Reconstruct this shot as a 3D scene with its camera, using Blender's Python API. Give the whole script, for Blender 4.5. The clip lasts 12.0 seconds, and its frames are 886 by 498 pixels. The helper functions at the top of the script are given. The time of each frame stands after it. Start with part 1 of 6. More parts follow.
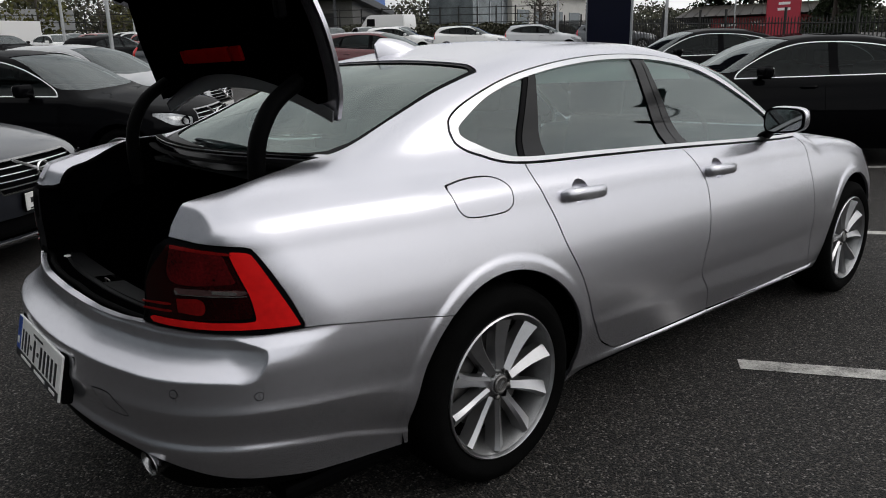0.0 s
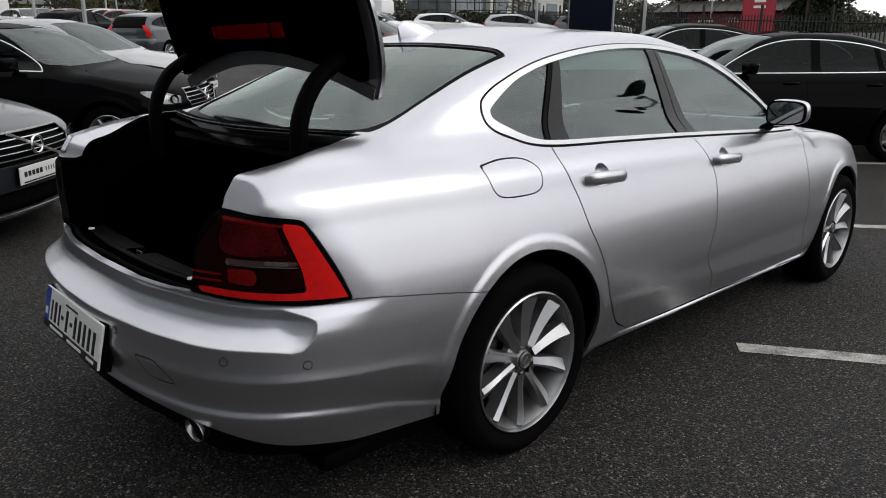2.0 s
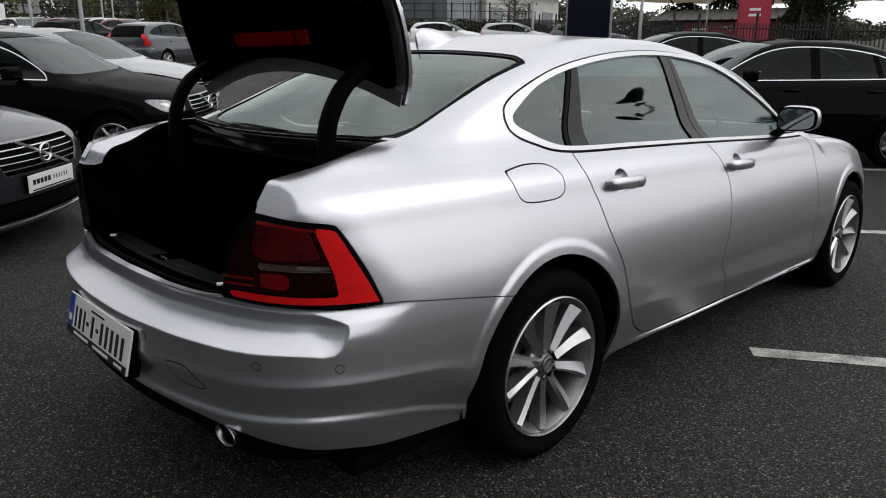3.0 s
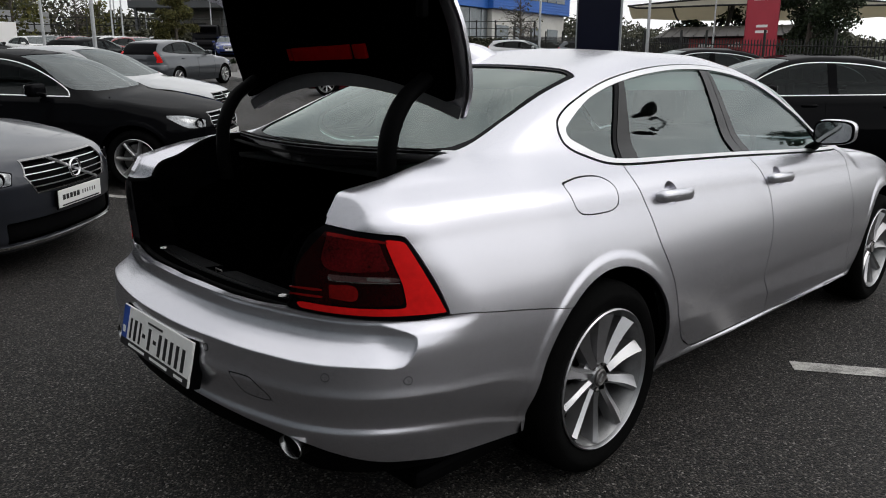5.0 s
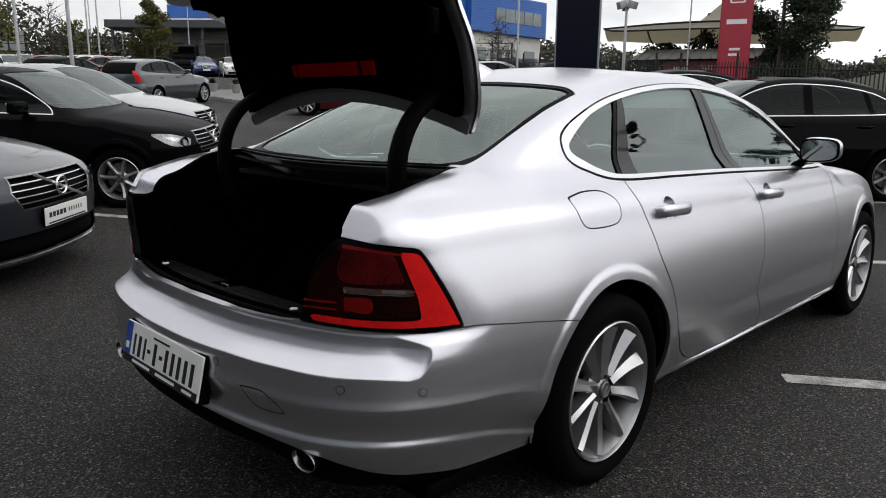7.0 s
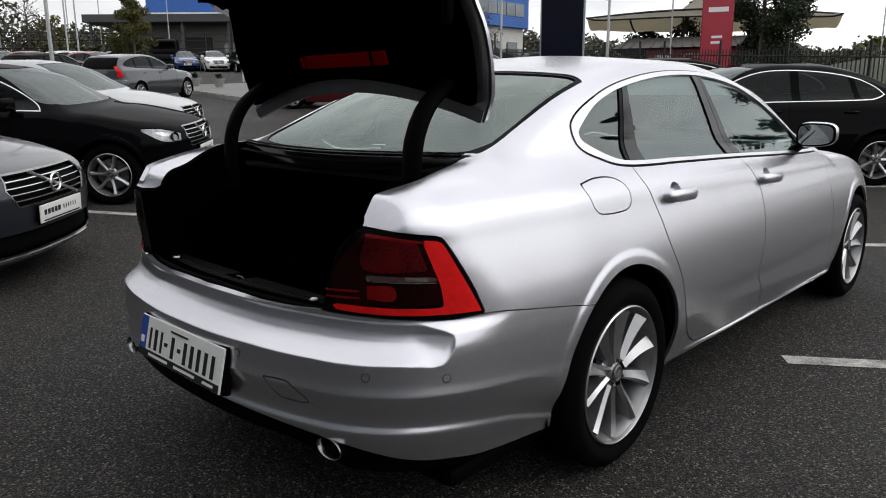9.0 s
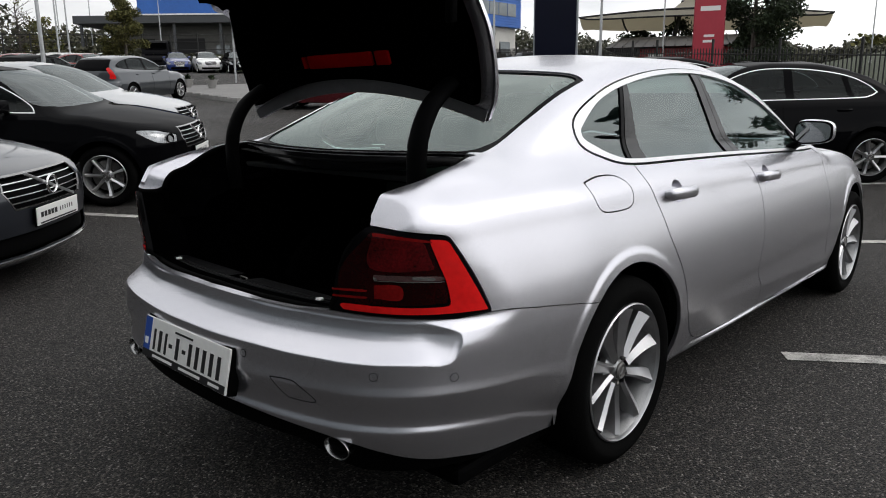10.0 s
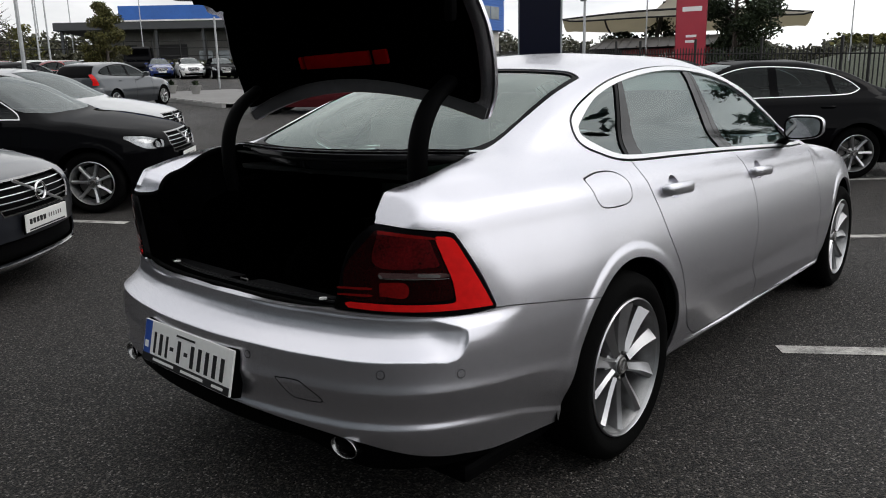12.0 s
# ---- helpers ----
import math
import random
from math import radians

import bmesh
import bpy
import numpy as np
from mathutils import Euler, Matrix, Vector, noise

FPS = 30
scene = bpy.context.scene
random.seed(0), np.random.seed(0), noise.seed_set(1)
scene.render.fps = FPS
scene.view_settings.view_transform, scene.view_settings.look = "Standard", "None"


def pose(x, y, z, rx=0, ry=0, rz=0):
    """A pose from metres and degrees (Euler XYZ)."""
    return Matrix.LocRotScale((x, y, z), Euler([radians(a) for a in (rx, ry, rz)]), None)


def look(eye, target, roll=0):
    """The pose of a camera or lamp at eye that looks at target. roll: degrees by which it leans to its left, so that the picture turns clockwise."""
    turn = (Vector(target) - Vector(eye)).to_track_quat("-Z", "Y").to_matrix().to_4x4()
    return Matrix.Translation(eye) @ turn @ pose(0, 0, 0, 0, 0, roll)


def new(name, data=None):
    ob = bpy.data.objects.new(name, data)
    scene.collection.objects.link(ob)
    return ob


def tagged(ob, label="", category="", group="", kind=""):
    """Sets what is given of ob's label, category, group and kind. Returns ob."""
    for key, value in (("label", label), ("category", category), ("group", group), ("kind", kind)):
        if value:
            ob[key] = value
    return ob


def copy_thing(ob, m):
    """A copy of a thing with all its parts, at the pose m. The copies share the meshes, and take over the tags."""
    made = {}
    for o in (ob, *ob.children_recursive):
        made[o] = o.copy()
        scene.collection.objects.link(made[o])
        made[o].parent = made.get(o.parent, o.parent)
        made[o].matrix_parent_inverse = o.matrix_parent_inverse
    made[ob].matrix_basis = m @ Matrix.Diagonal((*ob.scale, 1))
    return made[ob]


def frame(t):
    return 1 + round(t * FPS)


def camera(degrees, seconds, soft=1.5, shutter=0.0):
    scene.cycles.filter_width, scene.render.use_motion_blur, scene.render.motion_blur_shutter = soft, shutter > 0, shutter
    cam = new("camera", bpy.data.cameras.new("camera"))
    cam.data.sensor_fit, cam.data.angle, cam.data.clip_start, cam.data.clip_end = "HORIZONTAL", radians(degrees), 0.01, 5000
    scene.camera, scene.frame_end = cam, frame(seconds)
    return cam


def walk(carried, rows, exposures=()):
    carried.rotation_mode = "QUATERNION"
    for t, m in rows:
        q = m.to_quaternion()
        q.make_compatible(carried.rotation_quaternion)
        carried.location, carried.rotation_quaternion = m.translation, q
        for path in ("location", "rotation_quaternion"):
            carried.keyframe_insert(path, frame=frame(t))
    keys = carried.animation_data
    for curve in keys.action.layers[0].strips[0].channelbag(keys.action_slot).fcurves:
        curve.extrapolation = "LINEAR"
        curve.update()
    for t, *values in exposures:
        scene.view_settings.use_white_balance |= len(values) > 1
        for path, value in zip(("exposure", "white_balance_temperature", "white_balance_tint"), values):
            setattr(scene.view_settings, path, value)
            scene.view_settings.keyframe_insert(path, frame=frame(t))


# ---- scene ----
cam = camera(64.3, 12.0, soft=1.0)
PATH = [
    (0, (2.383, -1.547, 1.329), (0.925, -0.265, 0.846), -1.2),
    (0.5, (2.385, -1.59, 1.329), (0.93, -0.309, 0.836), -0.8),
    (1, (2.355, -1.647, 1.321), (0.912, -0.358, 0.814), -0.6),
    (1.5, (2.323, -1.692, 1.315), (0.917, -0.367, 0.799), 0.1),
    (2, (2.302, -1.732, 1.313), (0.905, -0.396, 0.798), 0.5),
    (2.5, (2.273, -1.775, 1.311), (0.888, -0.424, 0.806), 0.5),
    (3, (2.25, -1.809, 1.307), (0.858, -0.461, 0.814), 0.4),
    (3.5, (2.221, -1.845, 1.302), (0.81, -0.511, 0.824), 0.0),
    (5.3, (2.134, -1.939, 1.29), (0.732, -0.582, 0.854), 0.4),
    (5.5, (2.132, -1.941, 1.286), (0.75, -0.56, 0.859), 0.8),
    (6, (2.128, -1.961, 1.285), (0.751, -0.57, 0.877), 0.6),
    (6.5, (2.111, -1.989, 1.282), (0.731, -0.596, 0.886), 0.7),
    (7, (2.092, -2.017, 1.28), (0.719, -0.617, 0.886), 0.5),
    (9, (2.039, -2.097, 1.272), (0.699, -0.672, 0.856), -0.3),
    (9.5, (2.029, -2.105, 1.271), (0.695, -0.676, 0.851), -0.1),
    (10, (2.017, -2.123, 1.27), (0.69, -0.686, 0.854), -0.6),
    (10.5, (2.016, -2.134, 1.269), (0.696, -0.688, 0.861), -1.0),
    (11, (2.007, -2.147, 1.265), (0.693, -0.694, 0.86), -0.8),
    (11.5, (1.992, -2.159, 1.258), (0.687, -0.698, 0.852), -0.8),
    (12, (1.985, -2.159, 1.255), (0.685, -0.695, 0.847), -1.3),
]
walk(cam, [(t, look(eye, target, roll)) for t, eye, target, roll in PATH],
     [(0, -.36), (1, -.30), (2.5, -.22), (5.5, -.14), (7, -.10), (9.5, -.03), (12, -.03)])

# ---- light ----
world = bpy.data.worlds.new("overcast_sky")
scene.world = world
world.use_nodes = True
wn, wl = world.node_tree.nodes, world.node_tree.links
wn.clear()
w_out, w_bg, w_sky = wn.new("ShaderNodeOutputWorld"), wn.new("ShaderNodeBackground"), wn.new("ShaderNodeTexSky")
w_sky.sky_type, w_sky.sun_disc = "NISHITA", False
SUN_UP, SUN_TURN = radians(42), radians(54)
w_sky.sun_elevation, w_sky.sun_rotation = SUN_UP, SUN_TURN
w_sky.dust_density, w_sky.air_density = 4.0, 1.0
w_geo, w_map, w_noise, w_ramp, w_mix = (wn.new("ShaderNodeTexCoord"), wn.new("ShaderNodeMapping"), wn.new("ShaderNodeTexNoise"),
                                        wn.new("ShaderNodeValToRGB"), wn.new("ShaderNodeMixRGB"))
w_map.inputs["Scale"].default_value = (1.6, 1.6, 4.5)
w_noise.inputs["Scale"].default_value, w_noise.inputs["Detail"].default_value, w_noise.inputs["Roughness"].default_value = 1.7, 7, 0.56
w_ramp.color_ramp.elements[0].position, w_ramp.color_ramp.elements[1].position = 0.33, 0.66
w_ramp.color_ramp.elements[0].color, w_ramp.color_ramp.elements[1].color = (8.8, 9.05, 9.4, 1), (14.6, 14.6, 14.6, 1)
w_mix.inputs["Fac"].default_value = 0.93
w_bg.inputs["Strength"].default_value = 0.088
wl.new(w_geo.outputs["Generated"], w_map.inputs["Vector"])
wl.new(w_map.outputs["Vector"], w_noise.inputs["Vector"])
wl.new(w_noise.outputs["Fac"], w_ramp.inputs["Fac"])
wl.new(w_sky.outputs["Color"], w_mix.inputs["Color1"])
wl.new(w_ramp.outputs["Color"], w_mix.inputs["Color2"])
# an overcast sky, brighter towards the veiled sun
sun_way = Vector((math.sin(SUN_TURN) * math.cos(SUN_UP), math.cos(SUN_TURN) * math.cos(SUN_UP), math.sin(SUN_UP)))
w_sep, w_dome, w_mul = wn.new("ShaderNodeVectorMath"), wn.new("ShaderNodeMapRange"), wn.new("ShaderNodeMixRGB")
w_sep.operation = "DOT_PRODUCT"
w_sep.inputs[1].default_value = sun_way
w_dome.inputs["From Min"].default_value, w_dome.inputs["From Max"].default_value = -0.3, 0.95
w_dome.inputs["To Min"].default_value, w_dome.inputs["To Max"].default_value = 0.90, 1.42
w_mul.blend_type, w_mul.inputs["Fac"].default_value = "MULTIPLY", 1.0
wl.new(w_geo.outputs["Generated"], w_sep.inputs[0])
wl.new(w_sep.outputs["Value"], w_dome.inputs["Value"])
wl.new(w_mix.outputs["Color"], w_mul.inputs["Color1"])
wl.new(w_dome.outputs["Result"], w_mul.inputs["Color2"])
wl.new(w_mul.outputs["Color"], w_bg.inputs["Color"])
wl.new(w_bg.outputs["Background"], w_out.inputs["Surface"])
sun = new("sun", bpy.data.lights.new("sun", "SUN"))
sun.data.energy, sun.data.angle, sun.data.color = 0.6, radians(30), (1.0, 0.98, 0.95)
sun.matrix_world = Matrix.Translation((0, 0, 30)) @ sun_way.to_track_quat("Z", "Y").to_matrix().to_4x4()


# ---- materials ----
def material(name, colour, rough=0.5, metal=0.0, **more):
    """A node material; more: coat, spec, bump=(scale, depth), vary=(scale, amount), glass, fleck, emit, spots."""
    m = bpy.data.materials.new(name)
    m.use_nodes = True
    n, l = m.node_tree.nodes, m.node_tree.links
    b = n["Principled BSDF"]
    b.inputs["Base Color"].default_value = (*colour, 1)
    b.inputs["Roughness"].default_value, b.inputs["Metallic"].default_value = rough, metal
    if "spec" in more:
        b.inputs["Specular IOR Level"].default_value = more["spec"]
    if "coat" in more:
        b.inputs["Coat Weight"].default_value, b.inputs["Coat Roughness"].default_value = more["coat"], 0.03
    co = n.new("ShaderNodeTexCoord")
    if "vary" in more:
        scale, amount = more["vary"]
        big, fine, add, hsv = n.new("ShaderNodeTexNoise"), n.new("ShaderNodeTexNoise"), n.new("ShaderNodeMath"), n.new("ShaderNodeMixRGB")
        big.inputs["Scale"].default_value, big.inputs["Detail"].default_value = scale, 5
        fine.inputs["Scale"].default_value, fine.inputs["Detail"].default_value = scale * 14, 3
        add.operation = "MULTIPLY"
        hsv.blend_type = "MIX"
        lo, hi = [c * (1 - amount) for c in colour], [min(1, c * (1 + amount)) for c in colour]
        hsv.inputs["Color1"].default_value, hsv.inputs["Color2"].default_value = (*lo, 1), (*hi, 1)
        for t in (big, fine):
            l.new(co.outputs["Object"], t.inputs["Vector"])
        ave = n.new("ShaderNodeMath")
        ave.operation = "MULTIPLY_ADD"
        ave.inputs[1].default_value = 0.45
        l.new(fine.outputs["Fac"], ave.inputs[0])
        add.inputs[1].default_value = 0.55
        l.new(big.outputs["Fac"], add.inputs[0])
        l.new(add.outputs[0], ave.inputs[2])
        con = n.new("ShaderNodeMapRange")
        con.inputs["From Min"].default_value, con.inputs["From Max"].default_value = 0.34, 0.66
        l.new(ave.outputs[0], con.inputs["Value"])
        l.new(con.outputs["Result"], hsv.inputs["Fac"])
        l.new(hsv.outputs["Color"], b.inputs["Base Color"])
        rr = n.new("ShaderNodeMapRange")
        rr.inputs["To Min"].default_value, rr.inputs["To Max"].default_value = max(0, rough - 0.06), min(1, rough + 0.08)
        l.new(big.outputs["Fac"], rr.inputs["Value"])
        l.new(rr.outputs["Result"], b.inputs["Roughness"])
    if "bump" in more:
        scale, depth = more["bump"]
        t, bp = n.new("ShaderNodeTexNoise"), n.new("ShaderNodeBump")
        t.inputs["Scale"].default_value, t.inputs["Detail"].default_value = scale, 4
        bp.inputs["Strength"].default_value, bp.inputs["Distance"].default_value = 0.6, depth
        l.new(co.outputs["Object"], t.inputs["Vector"])
        l.new(t.outputs["Fac"], bp.inputs["Height"])
        l.new(bp.outputs["Normal"], b.inputs["Normal"])
    if "glass" in more:
        b.inputs["Transmission Weight"].default_value, b.inputs["IOR"].default_value = more["glass"], 1.45
    if "emit" in more:
        b.inputs["Emission Color"].default_value, b.inputs["Emission Strength"].default_value = (*more["emit"], 1), 1.0
    return m


def pane_material(name, tint, clear=0.75):
    """Thin tinted window glass: a see-through tint under a mirror gloss."""
    m = bpy.data.materials.new(name)
    m.use_nodes = True
    n, l = m.node_tree.nodes, m.node_tree.links
    n.clear()
    out, mix, see, gloss, fre = (n.new("ShaderNodeOutputMaterial"), n.new("ShaderNodeMixShader"), n.new("ShaderNodeBsdfTransparent"),
                                 n.new("ShaderNodeBsdfGlossy"), n.new("ShaderNodeFresnel"))
    see.inputs["Color"].default_value = (*tint, 1)
    gloss.inputs["Color"].default_value = (*[c ** .25 for c in tint], 1)
    gloss.inputs["Roughness"].default_value, fre.inputs["IOR"].default_value = 0.02, 1.0 + clear
    l.new(fre.outputs["Fac"], mix.inputs["Fac"])
    l.new(see.outputs["BSDF"], mix.inputs[1])
    l.new(gloss.outputs["BSDF"], mix.inputs[2])
    l.new(mix.outputs["Shader"], out.inputs["Surface"])
    return m


def asphalt_material():
    """Worn car park tarmac: dark binder, pale aggregate, faint tyre sweeps and stains."""
    m = bpy.data.materials.new("asphalt")
    m.use_nodes = True
    n, l = m.node_tree.nodes, m.node_tree.links
    b = n["Principled BSDF"]
    co = n.new("ShaderNodeTexCoord")

    def tex(kind, scale, **kw):
        t = n.new(kind)
        t.inputs["Scale"].default_value = scale
        for k, v in kw.items():
            t.inputs[k].default_value = v
        l.new(co.outputs["Object"], t.inputs["Vector"])
        return t

    def ramp(src, a, c, low, high):
        r = n.new("ShaderNodeMapRange")
        for k, v in (("From Min", a), ("From Max", c), ("To Min", low), ("To Max", high)):
            r.inputs[k].default_value = v
        l.new(src, r.inputs["Value"])
        return r.outputs["Result"]

    def mixed(fac, one, two, how="MIX"):
        x = n.new("ShaderNodeMixRGB")
        x.blend_type = how
        for sock, v in (("Fac", fac), ("Color1", one), ("Color2", two)):
            if isinstance(v, (float, int)):
                x.inputs[sock].default_value = v
            elif isinstance(v, tuple):
                x.inputs[sock].default_value = (*v, 1)
            else:
                l.new(v, x.inputs[sock])
        return x.outputs["Color"]

    stones = tex("ShaderNodeTexVoronoi", 140.0)
    grit = tex("ShaderNodeTexNoise", 95.0, Detail=6.0)
    wear = tex("ShaderNodeTexNoise", 0.45, Detail=6.0, Roughness=0.6)
    patch = tex("ShaderNodeTexNoise", 3.5, Detail=5.0)
    tone = mixed(ramp(wear.outputs["Fac"], 0.35, 0.68, 0.0, 1.0), (0.004, 0.0038, 0.0036), (0.012, 0.0115, 0.0108))
    tone = mixed(ramp(patch.outputs["Fac"], 0.3, 0.7, 0.0, 0.5), tone, (0.012, 0.0116, 0.011))
    sep = n.new("ShaderNodeSeparateColor")
    l.new(stones.outputs["Color"], sep.inputs["Color"])
    tone = mixed(ramp(sep.outputs[0], 0.45, 1.0, 0.0, 0.95), tone, (0.125, 0.110, 0.098))
    tone = mixed(ramp(sep.outputs[1], 0.90, 0.97, 0.0, 0.85), tone, (0.30, 0.28, 0.26))
    tone = mixed(ramp(grit.outputs["Fac"], 0.38, 0.60, 0.92, 0.0), tone, (0.003, 0.003, 0.003))
    l.new(tone, b.inputs["Base Color"])
    l.new(ramp(wear.outputs["Fac"], 0.3, 0.7, 0.62, 0.85), b.inputs["Roughness"])
    b.inputs["Specular IOR Level"].default_value = 0.30
    bump = n.new("ShaderNodeBump")
    bump.inputs["Strength"].default_value, bump.inputs["Distance"].default_value = 1.0, 0.009
    l.new(stones.outputs["Distance"], bump.inputs["Height"])
    bump.invert = True
    l.new(bump.outputs["Normal"], b.inputs["Normal"])
    return m


SILVER = material("silver_metallic_paint", (0.66, 0.655, 0.70), 0.27, 0.96, coat=0.30, vary=(900.0, 0.03))
DULL_STEEL = material("sooty_exhaust_steel", (0.30, 0.30, 0.30), 0.22, 1.0, vary=(30.0, 0.3))
CHROME = material("bright_chrome", (0.80, 0.80, 0.80), 0.13, 1.0)
# silver paint of the lid's inner edge, its shade put into a darker grey
SHADED_LID = material("dull_inner_lid_panel", (0.17, 0.172, 0.178), 0.42, 0.75, vary=(12.0, 0.2))
SATIN = material("satin_silver_trim", (0.74, 0.74, 0.75), 0.30, 1.0)
ALLOY = material("machined_alloy", (0.42, 0.42, 0.43), 0.30, 0.90, vary=(30.0, 0.08))
BARREL = material("dull_wheel_barrel", (0.34, 0.34, 0.34), 0.42, 0.9, vary=(25.0, 0.2))
CASE_RED = material("dark_red_case", (0.22, 0.003, 0.003), 0.8, spec=0.0, vary=(20.0, 0.2))
BRAKE = material("brake_disc_steel", (0.16, 0.155, 0.15), 0.45, 0.9, vary=(40.0, 0.3))
RUBBER = material("tyre_rubber", (0.003, 0.003, 0.003), 0.85, spec=0.03, vary=(18.0, 0.35), bump=(160.0, 0.002))
BLACK_TRIM = material("black_plastic_trim", (0.0016, 0.0016, 0.0018), 0.6, spec=0.03, bump=(420.0, 0.0006))
GLOSS_BLACK = material("gloss_black_trim", (0.003, 0.003, 0.0035), 0.12, spec=0.03)
PILLAR = material("polished_black_pillar_trim", (0.004, 0.004, 0.0045), 0.10, spec=0.22)
FRIT = material("black_ceramic_border", (0.003, 0.003, 0.0035), 0.14, spec=0.02)
# black carpet taken to near nought, the boot's deep shade included in the colour
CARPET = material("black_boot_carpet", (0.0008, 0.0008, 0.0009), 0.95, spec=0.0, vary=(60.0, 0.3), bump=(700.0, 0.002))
SEAL = material("rubber_seal", (0.002, 0.002, 0.002), 0.7, spec=0.02)
SHELF = material("dark_parcel_shelf", (0.022, 0.023, 0.023), 0.9, vary=(30.0, 0.15))
RED_LENS = material("bright_red_lens", (0.62, 0.008, 0.008), 0.10, coat=0.25, spec=0.3, vary=(2.5, 0.20))
DARK_LENS = material("smoked_red_lens", (0.012, 0.0006, 0.0008), 0.05, coat=0.10, spec=0.12, vary=(14.0, 0.6))
DEEP_RED = material("deep_red_reflector", (0.055, 0.002, 0.003), 0.08, coat=0.10, spec=0.2, vary=(11.0, 0.75), bump=(60.0, 0.0005))
BAR_RED = material("thin_red_light_bar", (0.14, 0.004, 0.004), 0.15, spec=0.2, vary=(9.0, 0.3))
CLEAR_LENS = material("clear_reverse_lens", (0.10, 0.055, 0.055), 0.10, 0.4, coat=0.4, vary=(30.0, 0.6), bump=(150.0, 0.001))
GLASS = pane_material("tinted_side_glass", (0.46, 0.66, 0.63), 1.0)
REAR_GLASS = pane_material("green_rear_glass", (0.52, 0.80, 0.68), 1.15)
FAR_GLASS = pane_material("car_glass", (0.20, 0.26, 0.26), 1.35)
DARK_GLASS = pane_material("dark_side_glass", (0.10, 0.13, 0.13), .38)
LEATHER = material("charcoal_leather", (0.016, 0.016, 0.017), 0.5, vary=(9.0, 0.25), bump=(260.0, 0.001))
CABIN = material("dark_cabin_trim", (0.008, 0.0085, 0.009), 0.7, vary=(6.0, 0.3))
HEADLINER = material("pale_headliner", (0.40, 0.39, 0.37), 0.9, vary=(40.0, 0.06))
PLATE_WHITE = material("plate_white", (0.78, 0.78, 0.76), 0.35, vary=(60.0, 0.04))
PLATE_BLUE = material("plate_blue", (0.02, 0.07, 0.33), 0.35)
INK = material("plate_black_ink", (0.010, 0.010, 0.011), 0.45)
MIRROR = material("mirror_silvering", (0.75, 0.76, 0.76), 0.03, 1.0)
ASPHALT = asphalt_material()
LINE_PAINT = material("worn_white_line", (0.34, 0.33, 0.31), 0.85, vary=(9.0, 0.75), bump=(90.0, 0.004))


# ---- shaping helpers ----
def curve(keys):
    """A smooth curve through (at, value) pairs that never overshoots, flat past its ends."""
    at, val = (np.array([k[i] for k in keys], float) for i in (0, 1))
    h = np.diff(at)
    d = np.diff(val) / h
    m = np.zeros(len(at))
    m[0], m[-1] = d[0], d[-1]
    for i in range(1, len(at) - 1):
        if d[i - 1] * d[i] > 0:
            m[i] = 3 * (h[i - 1] + h[i]) / ((2 * h[i] + h[i - 1]) / d[i - 1] + (h[i] + 2 * h[i - 1]) / d[i])

    def f(x):
        x = np.clip(np.asarray(x, float), at[0], at[-1])
        i = np.clip(np.searchsorted(at, x, side="right") - 1, 0, len(at) - 2)
        t = (x - at[i]) / h[i]
        return ((1 + 2 * t) * (1 - t) ** 2 * val[i] + t * (1 - t) ** 2 * h[i] * m[i]
                + t * t * (3 - 2 * t) * val[i + 1] + t * t * (t - 1) * h[i] * m[i + 1])
    return f


def smax(a, b, k):
    h = np.maximum(k - np.abs(a - b), 0) / k
    return np.maximum(a, b) + h * h * k / 4


def step(a, b, x):
    t = np.clip((x - a) / (b - a), 0, 1)
    return t * t * (3 - 2 * t)


def spline(points, n=10):
    """Points along a smooth open line through the given ones."""
    p = np.array(points, float)
    q = np.vstack([2 * p[0] - p[1], p, 2 * p[-1] - p[-2]])
    out = []
    for i in range(1, len(q) - 2):
        for t in np.arange(n) / n:
            out.append(0.5 * (2 * q[i] + (q[i + 1] - q[i - 1]) * t + (2 * q[i - 1] - 5 * q[i] + 4 * q[i + 1] - q[i + 2]) * t * t
                              + (3 * q[i] - q[i - 1] - 3 * q[i + 1] + q[i + 2]) * t ** 3))
    out.append(p[-1])
    return np.array(out)


def outline(*runs):
    """A closed outline from smooth runs that meet in corners."""
    return np.vstack([spline(r) if len(r) > 2 else np.array(r, float) for r in runs])


def inside(poly, a, b):
    """Signed distance of the points (a, b) to a closed outline: negative inside."""
    q = np.stack([np.ravel(a), np.ravel(b)], -1)
    best, odd = np.full(len(q), 1e9), np.zeros(len(q), bool)
    box = (poly.min(0) - 0.08, poly.max(0) + 0.08)
    near = np.flatnonzero(((q > box[0]) & (q < box[1])).all(1))
    if len(near) == 0:
        return np.full(np.shape(a), 1.0)
    s, d2, odd_n = q[near], np.full(len(near), 1e9), np.zeros(len(near), bool)
    for p0, p1 in zip(poly, np.roll(poly, -1, 0)):
        e = p1 - p0
        k = e @ e
        if k < 1e-14:
            continue
        t = np.clip((s - p0) @ e / k, 0, 1)
        r = s - p0 - t[:, None] * e
        d2 = np.minimum(d2, (r * r).sum(1))
        if p0[1] != p1[1]:
            odd_n ^= ((p0[1] > s[:, 1]) != (p1[1] > s[:, 1])) & (s[:, 0] < (p1[0] - p0[0]) * (s[:, 1] - p0[1]) / (p1[1] - p0[1]) + p0[0])
    best[near], odd[near] = np.sqrt(d2), odd_n
    best = np.where(best > 1e8, 1.0, best)
    return np.where(odd, -best, best).reshape(np.shape(a))


